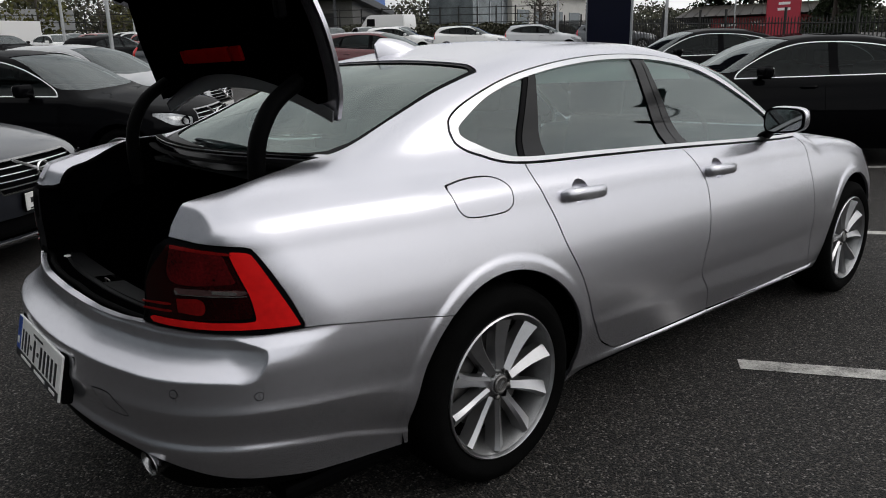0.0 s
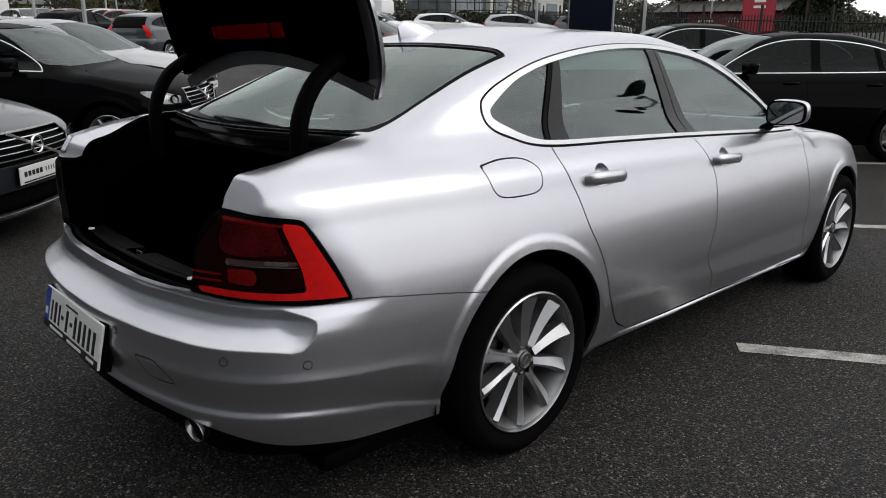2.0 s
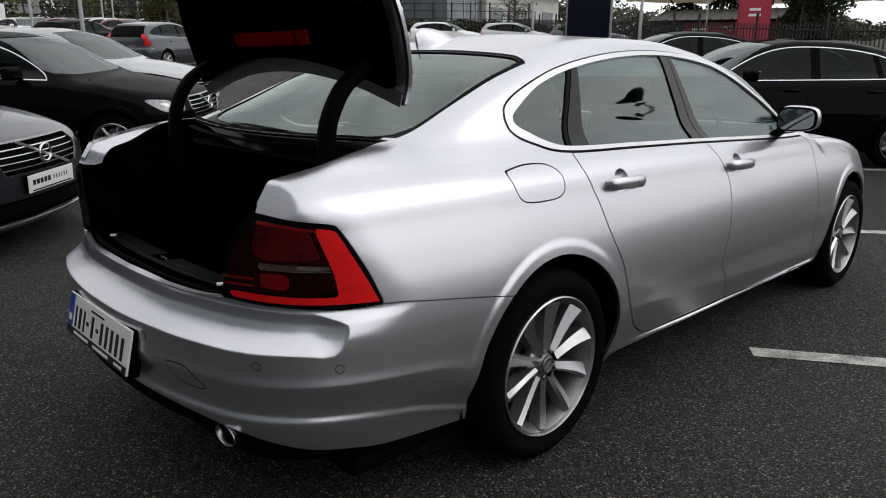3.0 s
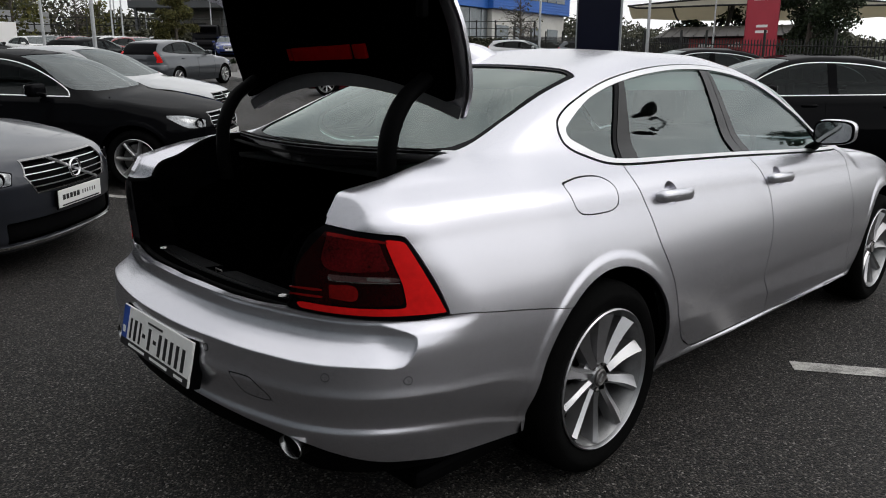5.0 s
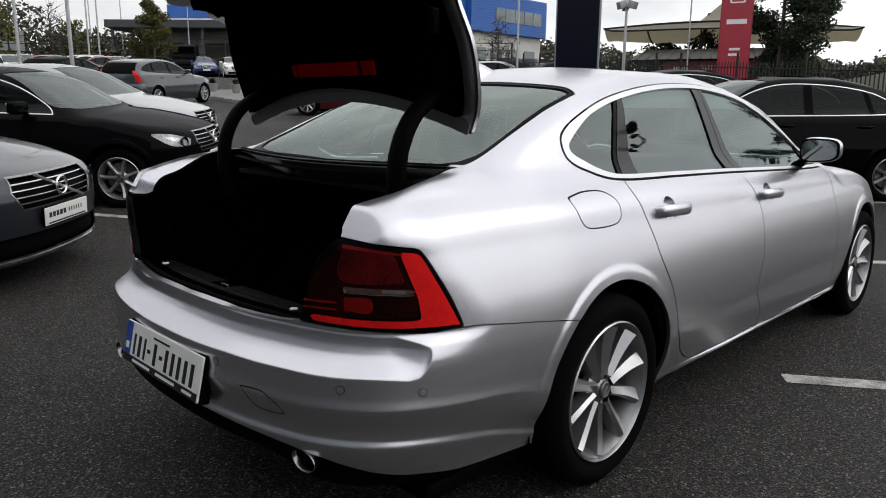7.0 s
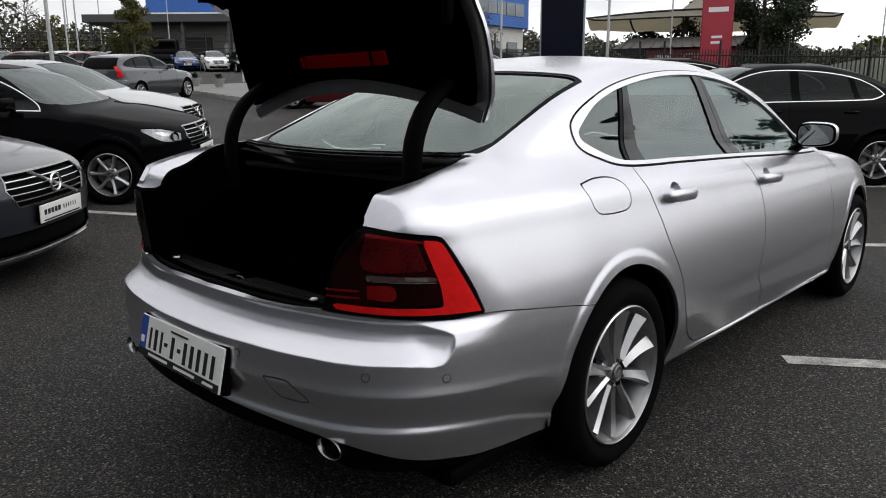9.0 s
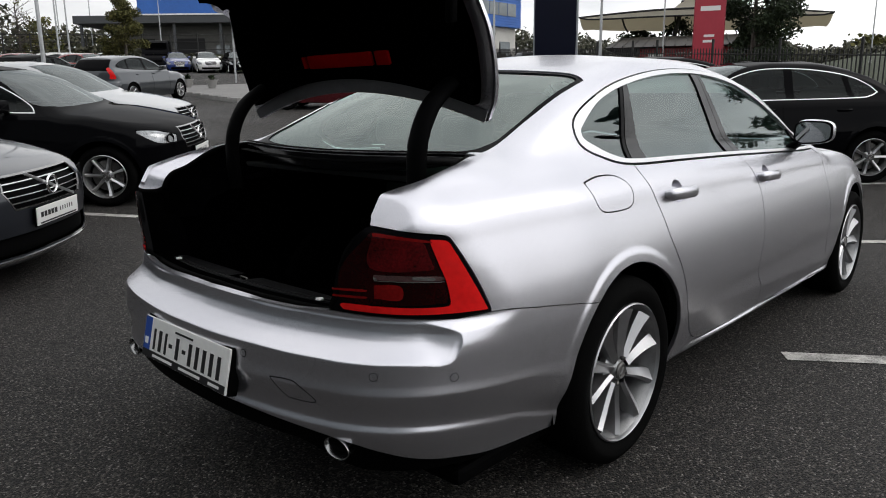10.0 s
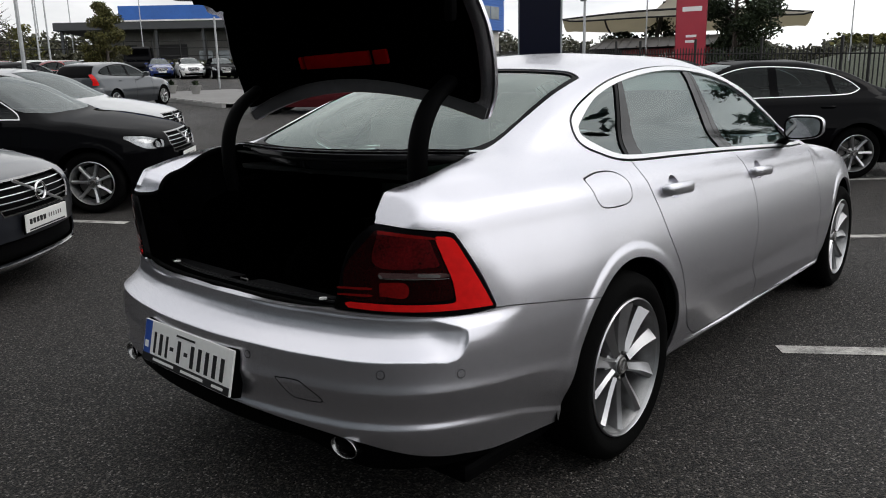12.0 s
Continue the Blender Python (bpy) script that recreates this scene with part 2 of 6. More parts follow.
def clip(verts, faces, val):
    """Keeps what of the faces lies where val is below nought."""
    verts, val = [tuple(v) for v in verts], list(val)
    cut, out = {}, []

    def crossing(i, j):
        key = (min(i, j), max(i, j))
        if key not in cut:
            t = val[i] / (val[i] - val[j])
            cut[key] = len(verts)
            verts.append(tuple(a + (b - a) * t for a, b in zip(verts[i], verts[j])))
            val.append(0.0)
        return cut[key]

    for f in faces:
        k = [val[i] <= 0 for i in f]
        if all(k):
            out.append(tuple(f))
        elif any(k):
            poly = []
            for a in range(len(f)):
                i, j = f[a], f[(a + 1) % len(f)]
                if val[i] <= 0:
                    poly.append(i)
                if (val[i] <= 0) != (val[j] <= 0):
                    poly.append(crossing(i, j))
            poly = [p for n, p in enumerate(poly) if p != poly[n - 1]]
            if len(poly) > 2:
                out.append(tuple(poly))
    used = sorted({i for f in out for i in f})
    at = {u: n for n, u in enumerate(used)}
    return np.array([verts[u] for u in used]).reshape(-1, 3), [tuple(at[i] for i in f) for f in out]


def grid_faces(nu, nv, wrap=False):
    return [(i * nv + j, (i + 1) % nu * nv + j, (i + 1) % nu * nv + j + 1, i * nv + j + 1)
            for i in range(nu if wrap else nu - 1) for j in range(nv - 1)]


def as_mesh(name, verts, faces, mat, normals=None, smooth=True):
    me = bpy.data.meshes.new(name)
    me.from_pydata([tuple(map(float, v)) for v in verts], [], faces)
    me.update()
    me.materials.append(mat)
    if smooth:
        me.polygons.foreach_set("use_smooth", [True] * len(me.polygons))
    if normals is not None:
        me.normals_split_custom_set_from_vertices([tuple(map(float, n)) for n in normals])
    return me


def hang(name, mesh, parent=None, label=""):
    ob = new(name, mesh)
    if parent is not None:
        ob.parent = parent
    return tagged(ob, label)


def part(name, bm, mat, parent, label="", smooth=None):
    """Links a bmesh as one mesh object under a thing or a part. smooth: the angle in degrees under which edges are rounded."""
    me = bpy.data.meshes.new(name)
    bmesh.ops.recalc_face_normals(bm, faces=bm.faces)
    if smooth:
        for f in bm.faces:
            f.smooth = True
        for e in bm.edges:
            if len(e.link_faces) == 2 and e.calc_face_angle(0) > radians(smooth):
                e.smooth = False
    bm.to_mesh(me)
    bm.free()
    me.materials.append(mat)
    return hang(name, me, parent, label)


def block(bm, size, at=(0, 0, 0), turn=(0, 0, 0), bevel=0.0, seg=2):
    """Adds a box with rounded edges to bm."""
    m = pose(*at, *turn) @ Matrix.Diagonal((*size, 1))
    made = bmesh.ops.create_cube(bm, size=1, matrix=m)["verts"]
    if bevel:
        edges = list({e for v in made for e in v.link_edges})
        bmesh.ops.bevel(bm, geom=edges, offset=bevel, segments=seg, affect="EDGES", profile=0.6)
    return bm


def tube(points, radius, n=10, squash=(1.0, 1.0), cap=True):
    """Rings swept along points; radius a number or one per point."""
    p = np.array(points, float)
    rad = np.broadcast_to(np.asarray(radius, float), (len(p),))
    verts, faces, up = [], [], None
    for i in range(len(p)):
        t = Vector(p[min(i + 1, len(p) - 1)] - p[max(i - 1, 0)]).normalized()
        if up is None:
            up = Vector((0, 0, 1)) if abs(t.z) < 0.9 else Vector((1, 0, 0))
        side = t.cross(up).normalized()
        up = side.cross(t).normalized()
        for k in range(n):
            a = 2 * math.pi * k / n
            verts.append(tuple(Vector(p[i]) + side * math.cos(a) * rad[i] * squash[0] + up * math.sin(a) * rad[i] * squash[1]))
    for i in range(len(p) - 1):
        for k in range(n):
            faces.append((i * n + k, i * n + (k + 1) % n, (i + 1) * n + (k + 1) % n, (i + 1) * n + k))
    if cap:
        faces += [tuple(range(n))[::-1], tuple((len(p) - 1) * n + k for k in range(n))]
    return verts, faces


def lathe(profile, n=48):
    """A surface turned about the x axis: profile of (x, radius)."""
    verts, faces, m = [], [], len(profile)
    for k in range(n):
        a = 2 * math.pi * k / n
        verts += [(x, r * math.cos(a), r * math.sin(a)) for x, r in profile]
    for k in range(n):
        for j in range(m - 1):
            faces.append((k * m + j, k * m + j + 1, (k + 1) % n * m + j + 1, (k + 1) % n * m + j))
    return verts, faces


def to_bm(verts, faces, bm=None, m=None):
    bm = bm or bmesh.new()
    vs = [bm.verts.new(m @ Vector(v) if m else v) for v in verts]
    for f in faces:
        try:
            bm.faces.new([vs[i] for i in f])
        except ValueError:
            pass
    return bm


# ---- car bodies: one smooth skin, cut into panels ----
class Shape:
    """The skin of a car in its own frame: x to its right, y ahead from the rear axle, z up. F is below nought inside."""

    def __init__(s, wheelbase=2.941, radius=0.383, hub=0.343, **curves):
        s.base, s.radius, s.hub = wheelbase, radius, hub
        s.wide = curve([(-1.2, .86), (-.8, .88), (-.5, .908), (-.2, .935), (.3, .937), (1, .938), (2, .936), (2.9, .93), (3.3, .884), (3.8, .789)])
        s.inset = curve([(.15, .08), (.24, .056), (.30, .040), (.345, .025), (.40, .010), (.46, .000), (.55, -.007), (.61, -.005), (.67, .002), (.73, .0130),
                         (.82, .0355), (.90, .0585), (.955, .074), (.985, .094), (1.045, .16), (1.1, .21), (1.2, .258), (1.3, .305), (1.37, .34), (1.5, .42)])
        s.drop = curve([(-1.2, -.02), (-.5, .0), (.3, .0), (1.2, -.015), (2.0, -.03), (3.6, -.06)])
        s.crown = curve([(-1.1, 1.026), (-.93, 1.057), (-.6, 1.099), (-.45, 1.123), (-.2, 1.239), (.05, 1.346), (.3, 1.415), (.7, 1.464),
                         (1.2, 1.466), (1.6, 1.425), (1.9, 1.37), (2.3, 1.163), (2.55, 1.004), (2.8, .975), (3.3, .913), (3.6, .848), (3.8, .731)])
        s.bow = curve([(-1.1, .046), (-.93, .040), (-.6, .004), (-.2, .058), (.3, .074), (1.2, .059), (2.2, .064), (2.8, .031), (3.8, .053)])
        s.tail = curve([(.15, -1.00), (.22, -1.05), (.30, -1.092), (.36, -1.114), (.405, -1.1245), (.4085, -1.1247), (.4115, -1.1240), (.430, -1.1180),
                        (.4335, -1.1179), (.511, -1.1290), (.515, -1.1294), (.519, -1.1288), (.545, -1.1245), (.57, -1.123), (.597, -1.122), (.63, -1.117),
                        (.665, -1.092), (.70, -1.044), (.74, -1.044), (.85, -1.05), (.95, -1.052), (1.03, -1.03), (1.2, -.83)])
        s.lip = curve([(.2, -.01), (.25, .002), (.30, .007), (.36, .003), (.405, .0012), (.4085, .0010), (.4115, .0003), (.430, -.0060), (.4335, -.0060), (.511, .0070),
                       (.515, .0074), (.519, .0068), (.531, .0040), (.545, .0016), (.57, .0), (.60, -.0005), (.7, 0)])
        # the ledge between bumper and tail lamps, cut into the bumper along a crisp shoulder
        s.ledge = curve([(.50, -1.26), (.590, -1.135), (.600, -1.121), (.615, -1.098), (.632, -1.075), (.65, -1.058), (.668, -1.048), (.70, -1.044), (.715, -1.09), (.73, -1.5), (.8, -1.6)])
        s.ledge_wrap = curve([(0, 0), (.15, .003), (.30, .012), (.474, .044), (.648, .097), (.749, .160), (.79, .203), (.82, .246), (.84, .285), (.855, .315), (.95, .33)])
        s.shoulder = False
        s.nose = curve([(.15, 3.664), (.3, 3.745), (.6, 3.787), (.8, 3.728), (.95, 3.606)])
        s.slip = curve([(-1.0, 0), (-.8, .012), (-.6, .045), (-.35, .108), (0, .11)])
        s.corner, s.wrap, s.stretch, s.edge, s.crease = 0.26, 0.16, 1.0, 0.09, 0.0
        for k, v in curves.items():
            setattr(s, k, curve(v) if isinstance(v, list) else v)

    def F(s, x, y, z):
        rings = [.0045 * (1 - step(s.radius + .026, s.radius + .052, np.hypot(y - c, z - s.hub))) * step(.24, .34, z) for c in (0.0, s.base)]
        y = y / s.stretch
        rearward = 1 - step(-.37, -.22, y)
        zl = z + s.slip(y) * (1 - .55 * step(.38, .50, z)) * (1 - step(.52, .62, z))
        side = s.wide(y) - s.inset(z - s.drop(y) * step(.6, 1.0, z)) + rearward * s.lip(zl)
        side = side + rings[0] + rings[1]
        if s.crease:
            # the doors turn under along a slanting crease; the sill stands proud below them
            mask = step(.30, .55, y) * (1 - step(2.35, 2.65, y))
            low = s.crease - .058 * (y - .45) - z
            under = .5 * (low + np.sqrt(low * low + 5e-5))
            side = side + mask * (s.inset(z) * (1 - step(.44, .50, z)) - .27 * under + .010 * (1 - step(.272, .284, z)) - 1.1 * np.clip(.266 - z, 0, None))
        top = (z - (s.crown(y) - s.bow(y) * np.clip(x / .7, 0, 1.3) ** 2.2)) * .9
        rear = s.tail(zl) + s.wrap * np.clip(x / .8, 0, 1.2) ** 2.4 - y
        front = y - (s.nose(z) - .30 * np.clip(x / .9, 0, 1.2) ** 2.5)
        skin = smax(smax(smax(x - side, rear, s.corner - .11 * step(.66, 1.02, z)), front, .25), top, s.edge - (s.edge - .022) * (1 - step(-.72, -.40, y)))
        if s.shoulder:
            skin = smax(skin, s.ledge(zl) + s.ledge_wrap(x) - y - 9.0 * np.clip(y + .868, 0, None) ** 2, .003)
        if s.crease:
            # the clean chamfer between boot deck and tail lamp
            skin = smax(skin, .487 * (x - .655) - .740 * (y + .900) + .459 * (z - 1.020), .004)
        return skin

    def slope(s, p, e=3e-4):
        x, y, z = p[..., 0], p[..., 1], p[..., 2]
        return np.stack([s.F(x + e, y, z) - s.F(x - e, y, z), s.F(x, y + e, z) - s.F(x, y - e, z), s.F(x, y, z + e) - s.F(x, y, z - e)], -1) / (2 * e)

    def reach(s, o, d, far=1.7):
        lo, hi = np.zeros(o.shape[:-1]), np.full(o.shape[:-1], far)
        for _ in range(26):
            mid = (lo + hi) / 2
            p = o + d * mid[..., None]
            within = s.F(p[..., 0], p[..., 1], p[..., 2]) < 0
            lo, hi = np.where(within, mid, lo), np.where(within, hi, mid)
        return o + d * ((lo + hi) / 2)[..., None]

    def skin_x(s, y, z):
        """How far out the right side lies at y, z."""
        return float(s.reach(np.array([[0.2, y, z]]), np.array([[1.0, 0, 0]]))[0, 0])

    def skin_z(s, x, y):
        return float(s.reach(np.array([[x, y, 0.8]]), np.array([[0, 0, 1.0]]))[0, 2])

    def along(s, y0, y1, dy, turn, fine=0):
        """Cross sections from y0 to y1."""
        ys, an = np.arange(y0, y1 + dy / 2, dy), np.radians(np.concatenate([np.arange(-36, 6, fine or turn), np.arange(6, 90 + turn / 2, turn)]))
        Y, A = np.meshgrid(ys, an, indexing="ij")
        d = np.stack([np.cos(A), 0 * A, np.sin(A)], -1)
        d[np.abs(d) < 1e-9] = 0
        return s.reach(np.stack([0 * Y, Y, 0 * Y + .75], -1), d)

    def round_tail(s, turn, at=(.35, -.45, .75), fine=0):
        """A fan round the rear corner."""
        az, el = np.radians(np.arange(78, -186, -turn)), np.radians(np.concatenate([np.arange(-52, -10, fine or turn), np.arange(-10, 89.5, turn)]))
        A, E = np.meshgrid(az, el, indexing="ij")
        return s.reach(np.broadcast_to(np.array(at), (*A.shape, 3)), np.stack([np.cos(A) * np.cos(E), np.sin(A) * np.cos(E), np.sin(E)], -1))

    def band(s, levels, turn, at=(.35, -.45)):
        """Even heights round the rear corner, along the flow of the bumper's lines."""
        A, L = np.meshgrid(np.radians(np.concatenate([np.arange(78, -28.3, -turn), np.arange(-28.6, -43.9, -.2), np.arange(-44.2, -186, -turn)])), np.array(levels), indexing="ij")
        d = np.stack([np.cos(A), np.sin(A), 0 * A], -1)
        Z = L + 0
        for _ in range(18):
            P = s.reach(np.stack([0 * Z + at[0], 0 * Z + at[1], Z], -1), d)
            Z = L - s.slip(P[..., 1]) * (1 - .55 * step(.38, .50, Z)) * (1 - step(.52, .62, Z))
        return s.reach(np.stack([0 * Z + at[0], 0 * Z + at[1], Z], -1), d)

    def round_nose(s, turn, at):
        """A fan round the front corner."""
        az, el = np.radians(np.arange(-78, 188, turn)), np.radians(np.arange(-52, 89.5, turn))
        A, E = np.meshgrid(az, el, indexing="ij")
        return s.reach(np.broadcast_to(np.array(at), (*A.shape, 3)), np.stack([np.cos(A) * np.cos(E), np.sin(A) * np.cos(E), np.sin(E)], -1))

    def over_tail(s, dx, turn):
        """Fans over the boot at even widths."""
        X, A = np.meshgrid(np.arange(0, .76, dx), np.radians(np.arange(40, 205, turn)), indexing="ij")
        return s.reach(np.stack([X, 0 * X - .62, 0 * X + .76], -1), np.stack([0 * A, np.cos(A), np.sin(A)], -1))

    def panel(s, name, charts, fields, mat, parent=None, label="", lift=0.0, flange=0.012, sides=(1,), shared=(), dense=1):
        """One panel: what of the charts lies below nought in all fields; with edges turned in by flange."""
        allv, allf, alln, count = [], [], [], 0
        for which, V in enumerate(charts):
            own_fields = fields + [lambda x, y, z: -x]
            if shared and which == 1:
                own_fields = own_fields + [lambda x, y, z: y - shared[0]]
            nu, nv = V.shape[:2]
            verts, faces = V.reshape(-1, 3), np.array(grid_faces(nu, nv))
            keep = np.ones(len(faces), bool)
            for f in own_fields:
                keep &= (f(verts[:, 0], verts[:, 1], verts[:, 2])[faces] <= (.03 if dense > 1 else 0)).any(1)
            faces = faces[keep]
            if dense > 1 and len(faces):
                a, b, c, d = (verts[faces[:, i]][:, None, None, :] for i in range(4))
                u, w = (g[None, :, :, None] for g in np.meshgrid(np.linspace(0, 1, dense + 1), np.linspace(0, 1, dense + 1), indexing="ij"))
                cells = ((a * (1 - u) + b * u) * (1 - w) + (d * (1 - u) + c * u) * w).reshape(-1, 3)
                own = np.array(grid_faces(dense + 1, dense + 1))
                faces = (np.arange(len(faces))[:, None, None] * (dense + 1) ** 2 + own[None]).reshape(-1, 4)
                _, first, back = np.unique(np.round(cells, 6), axis=0, return_index=True, return_inverse=True)
                verts, faces = cells[first], back.reshape(-1)[faces]
            used, inv = np.unique(faces, return_inverse=True)
            verts, faces = verts[used], [tuple(r) for r in inv.reshape(-1, 4)]
            for f in own_fields:
                if len(faces) == 0:
                    break
                verts, faces = clip(verts, faces, f(verts[:, 0], verts[:, 1], verts[:, 2]))
            if len(faces) == 0:
                continue
            mid = np.abs(verts[:, 0]) < 1e-4
            for _ in range(2):
                g = s.slope(verts)
                verts = verts - (s.F(verts[:, 0], verts[:, 1], verts[:, 2]) / ((g * g).sum(-1) + 1e-9))[:, None] * g
            verts[mid, 0] = 0
            g = s.slope(verts)
            n = g / (np.linalg.norm(g, axis=-1, keepdims=True) + 1e-9)
            n[mid, 0] = 0
            verts = verts + n * lift
            a, b, c = (verts[[f[i] for f in faces]] for i in (0, 1, 2))
            nf = n[[f[1] for f in faces]]
            flip = (np.cross(b - a, c - a) * nf).sum(-1).sum() < 0
            faces = [f[::-1] for f in faces] if flip else faces
            vs, ns, fs = [verts], [n], list(faces)
            if flange:
                seen = {}
                for f in faces:
                    for i in range(len(f)):
                        k = (f[i], f[(i + 1) % len(f)])
                        if k[::-1] in seen:
                            seen.pop(k[::-1])
                        else:
                            seen[k] = 1
                base = len(verts)
                extra_v, extra_n = [], []
                for i, j in seen:
                    p, q = verts[i], verts[j]
                    if (abs(p[0]) < 1e-4 and abs(q[0]) < 1e-4) or any(abs(p[1] - h) < 1e-3 and abs(q[1] - h) < 1e-3 for h in shared):
                        continue
                    w = np.cross(q - p, n[i])
                    w = w / (np.linalg.norm(w) + 1e-9)
                    k = base + len(extra_v)
                    extra_v += [p, q, q - n[j] * flange, p - n[i] * flange]
                    extra_n += [w] * 4
                    fs.append((k + 1, k, k + 3, k + 2))
                if extra_v:
                    vs.append(np.array(extra_v))
                    ns.append(np.array(extra_n))
            v, n = np.vstack(vs), np.vstack(ns)
            for side in sides:
                allv.append(v * (side, 1, 1))
                alln.append(n * (side, 1, 1))
                allf += [tuple(i + count for i in (f if side > 0 else f[::-1])) for f in fs]
                count += len(v)
        return hang(name, as_mesh(name, np.vstack(allv), allf, mat, np.vstack(alln)), parent, label)


def region(poly, gap=0.0, by="yz"):
    """A field below nought inside an outline, less gap. by: the plane, or sz for the way round the corner."""
    if by == "yz":
        return lambda x, y, z: inside(poly, y, z) + gap
    if by == "xy":
        return lambda x, y, z: inside(poly, x, y) + gap
    if by == "nz":
        return lambda x, y, z: inside(poly, y - x, z) + gap
    if by == "xz":
        return lambda x, y, z: inside(poly, x, z) + gap
    return lambda x, y, z: inside(poly, x + y, z) + gap


def beyond(field, gap=0.0):
    return lambda x, y, z: gap - field(x, y, z)


def both(*fields):
    return lambda x, y, z: np.maximum.reduce([f(x, y, z) for f in fields])


def out_of_arch(s, c, gap=0.0):
    return lambda x, y, z: s.radius + gap - np.hypot(y - c, z - s.hub)


def wheel(name, face, tyre_r, rim_r, mat, spokes=10, label="", twist=0.10, wide=.017, tilt=.0):
    """A wheel about the x axis whose outer face looks to +x, hub at nought; face: how far out the rim's lip stands."""
    top = new(name)
    tagged(top, label)
    prof = [(-.10, rim_r), (-.125, rim_r + .03), (-.122, tyre_r - .035), (-.10, tyre_r - .008), (-.07, tyre_r), (.07, tyre_r), (.10, tyre_r - .008),
            (.121, tyre_r - .035), (.124, rim_r + .045), (.113, rim_r + .012), (.105, rim_r + .002), (.085, rim_r)]
    v, f = lathe([(face - .118 + x, r) for x, r in prof], 64)
    part("tyre", to_bm(v, f), RUBBER, top, "black rubber tyre", smooth=40)
    rim = [(face - .20, rim_r - .012), (face - .10, rim_r - .012), (face - .016, rim_r - .009), (face - .008, rim_r - .005), (face - .003, rim_r - .004),
           (face, rim_r - .002), (face - .004, rim_r + .003), (face - .02, rim_r + .002)]
    v, f = lathe(rim, 72)
    r = part("rim", to_bm(v, f), mat, top, "silver alloy rim", smooth=40)
    v, f = lathe([(face - .20, rim_r - .016), (face - .10, rim_r - .034), (face - .03, rim_r - .018), (face - .012, rim_r - .009)], 64)
    part("barrel", to_bm(v, f), BARREL, r, "dull grey inner barrel", smooth=40)
    bm = bmesh.new()
    for k in range(spokes):
        a = 2 * math.pi * k / spokes
        rows = []
        for t in np.linspace(0, 1, 9):
            rr = 0.052 + t * (rim_r - .018 - 0.052)
            half = 0.0155 + (wide - .006) * t ** 1.3 - 0.002 * math.sin(math.pi * t)
            out = face - 0.030 - 0.004 * math.cos(math.pi * t) + 0.012 * t ** 3
            turn = a + twist * math.sin(math.pi * t * .9)
            ring = []
            for side, deep in ((-1, .052), (-1, .004), (-.45, -.008), (1, .004 + tilt * t), (1, .052)):
                o = side * half
                y, z = rr * math.cos(turn) - o * math.sin(turn), rr * math.sin(turn) + o * math.cos(turn)
                ring.append(bm.verts.new((out - deep, y, z)))
            rows.append(ring)
        for p, q in zip(rows, rows[1:]):
            for i in range(5):
                bm.faces.new((p[i], p[(i + 1) % 5], q[(i + 1) % 5], q[i]))
        bm.faces.new(rows[-1])
    part("spokes", bm, mat, r, "twisted alloy spokes", smooth=32)
    v, f = lathe([(face - .080, .001), (face - .080, .072), (face - .058, .070), (face - .048, .058), (face - .044, .040), (face - .032, .034), (face - .031, .001)], 40)
    hub = part("hub", to_bm(v, f), mat, r, "round dished hub", smooth=35)
    v, f = lathe([(face - .034, .031), (face - .026, .030), (face - .023, .025), (face - .025, .021), (face - .025, .001)], 32)
    part("centre_cap", to_bm(v, f), BRAKE, hub, "dark round centre cap", smooth=35)
    part("cap_mark", block(bmesh.new(), (.004, .030, .008), (face - .0235, 0, 0), (35, 0, 0), .001), mat, hub)
    for k in range(5):
        a = 2 * math.pi * (k + .5) / 5
        v, f = lathe([(face - .06, .011), (face - .036, .0105), (face - .033, .006), (face - .032, .0005)], 10)
        part("bolt", to_bm(v, f, None, pose(0, .050 * math.cos(a), .050 * math.sin(a))), BRAKE, r, "dark steel wheel bolt", smooth=30)
    v, f = lathe([(face - .12, .07), (face - .098, .075), (face - .096, .165), (face - .118, .166), (face - .12, .07)], 40)
    part("brake_disc", to_bm(v, f), BRAKE, top, "steel brake disc", smooth=30)
    v, f = lathe([(face - .145, .02), (face - .145, rim_r - .02)], 32)
    part("back_plate", to_bm(v, f), BLACK_TRIM, top)
    return top


# ---- the silver saloon with its boot open ----
S = Shape(crease=.44, shoulder=True)
SIDE = S.along(-.35, 3.79, .0135, 1.0, .5)
TAIL = S.round_tail(1.0, fine=.5)
TAIL_LOW = S.band(np.unique(np.round(np.concatenate([np.arange(.18, .40, .01), np.arange(.40, .44, .0018), np.arange(.44, .504, .008), np.arange(.506, .524, .002),
                                                     np.arange(.526, .588, .006), np.arange(.59, .661, .003), np.arange(.6625, .712, .0025), np.arange(.716, .80, .007)]), 4)), .7)
TAIL_TOP = S.round_tail(.72)
BOOT = S.over_tail(.018, 1.6)
# the rear glass runs straight on below the line of the boot deck
PANE = Shape(crease=.44, crown=[(-.75, .91), (-.6, 1.012), (-.45, 1.108), (-.3, 1.190), (-.2, 1.239), (.05, 1.346), (.3, 1.415), (.7, 1.464), (1.2, 1.466)])
REAR = PANE.along(-.62, .30, .0135, 1.0)
ALL = (SIDE, TAIL)
behind = lambda x, y, z: y + .35
SHARED = (-.35,)

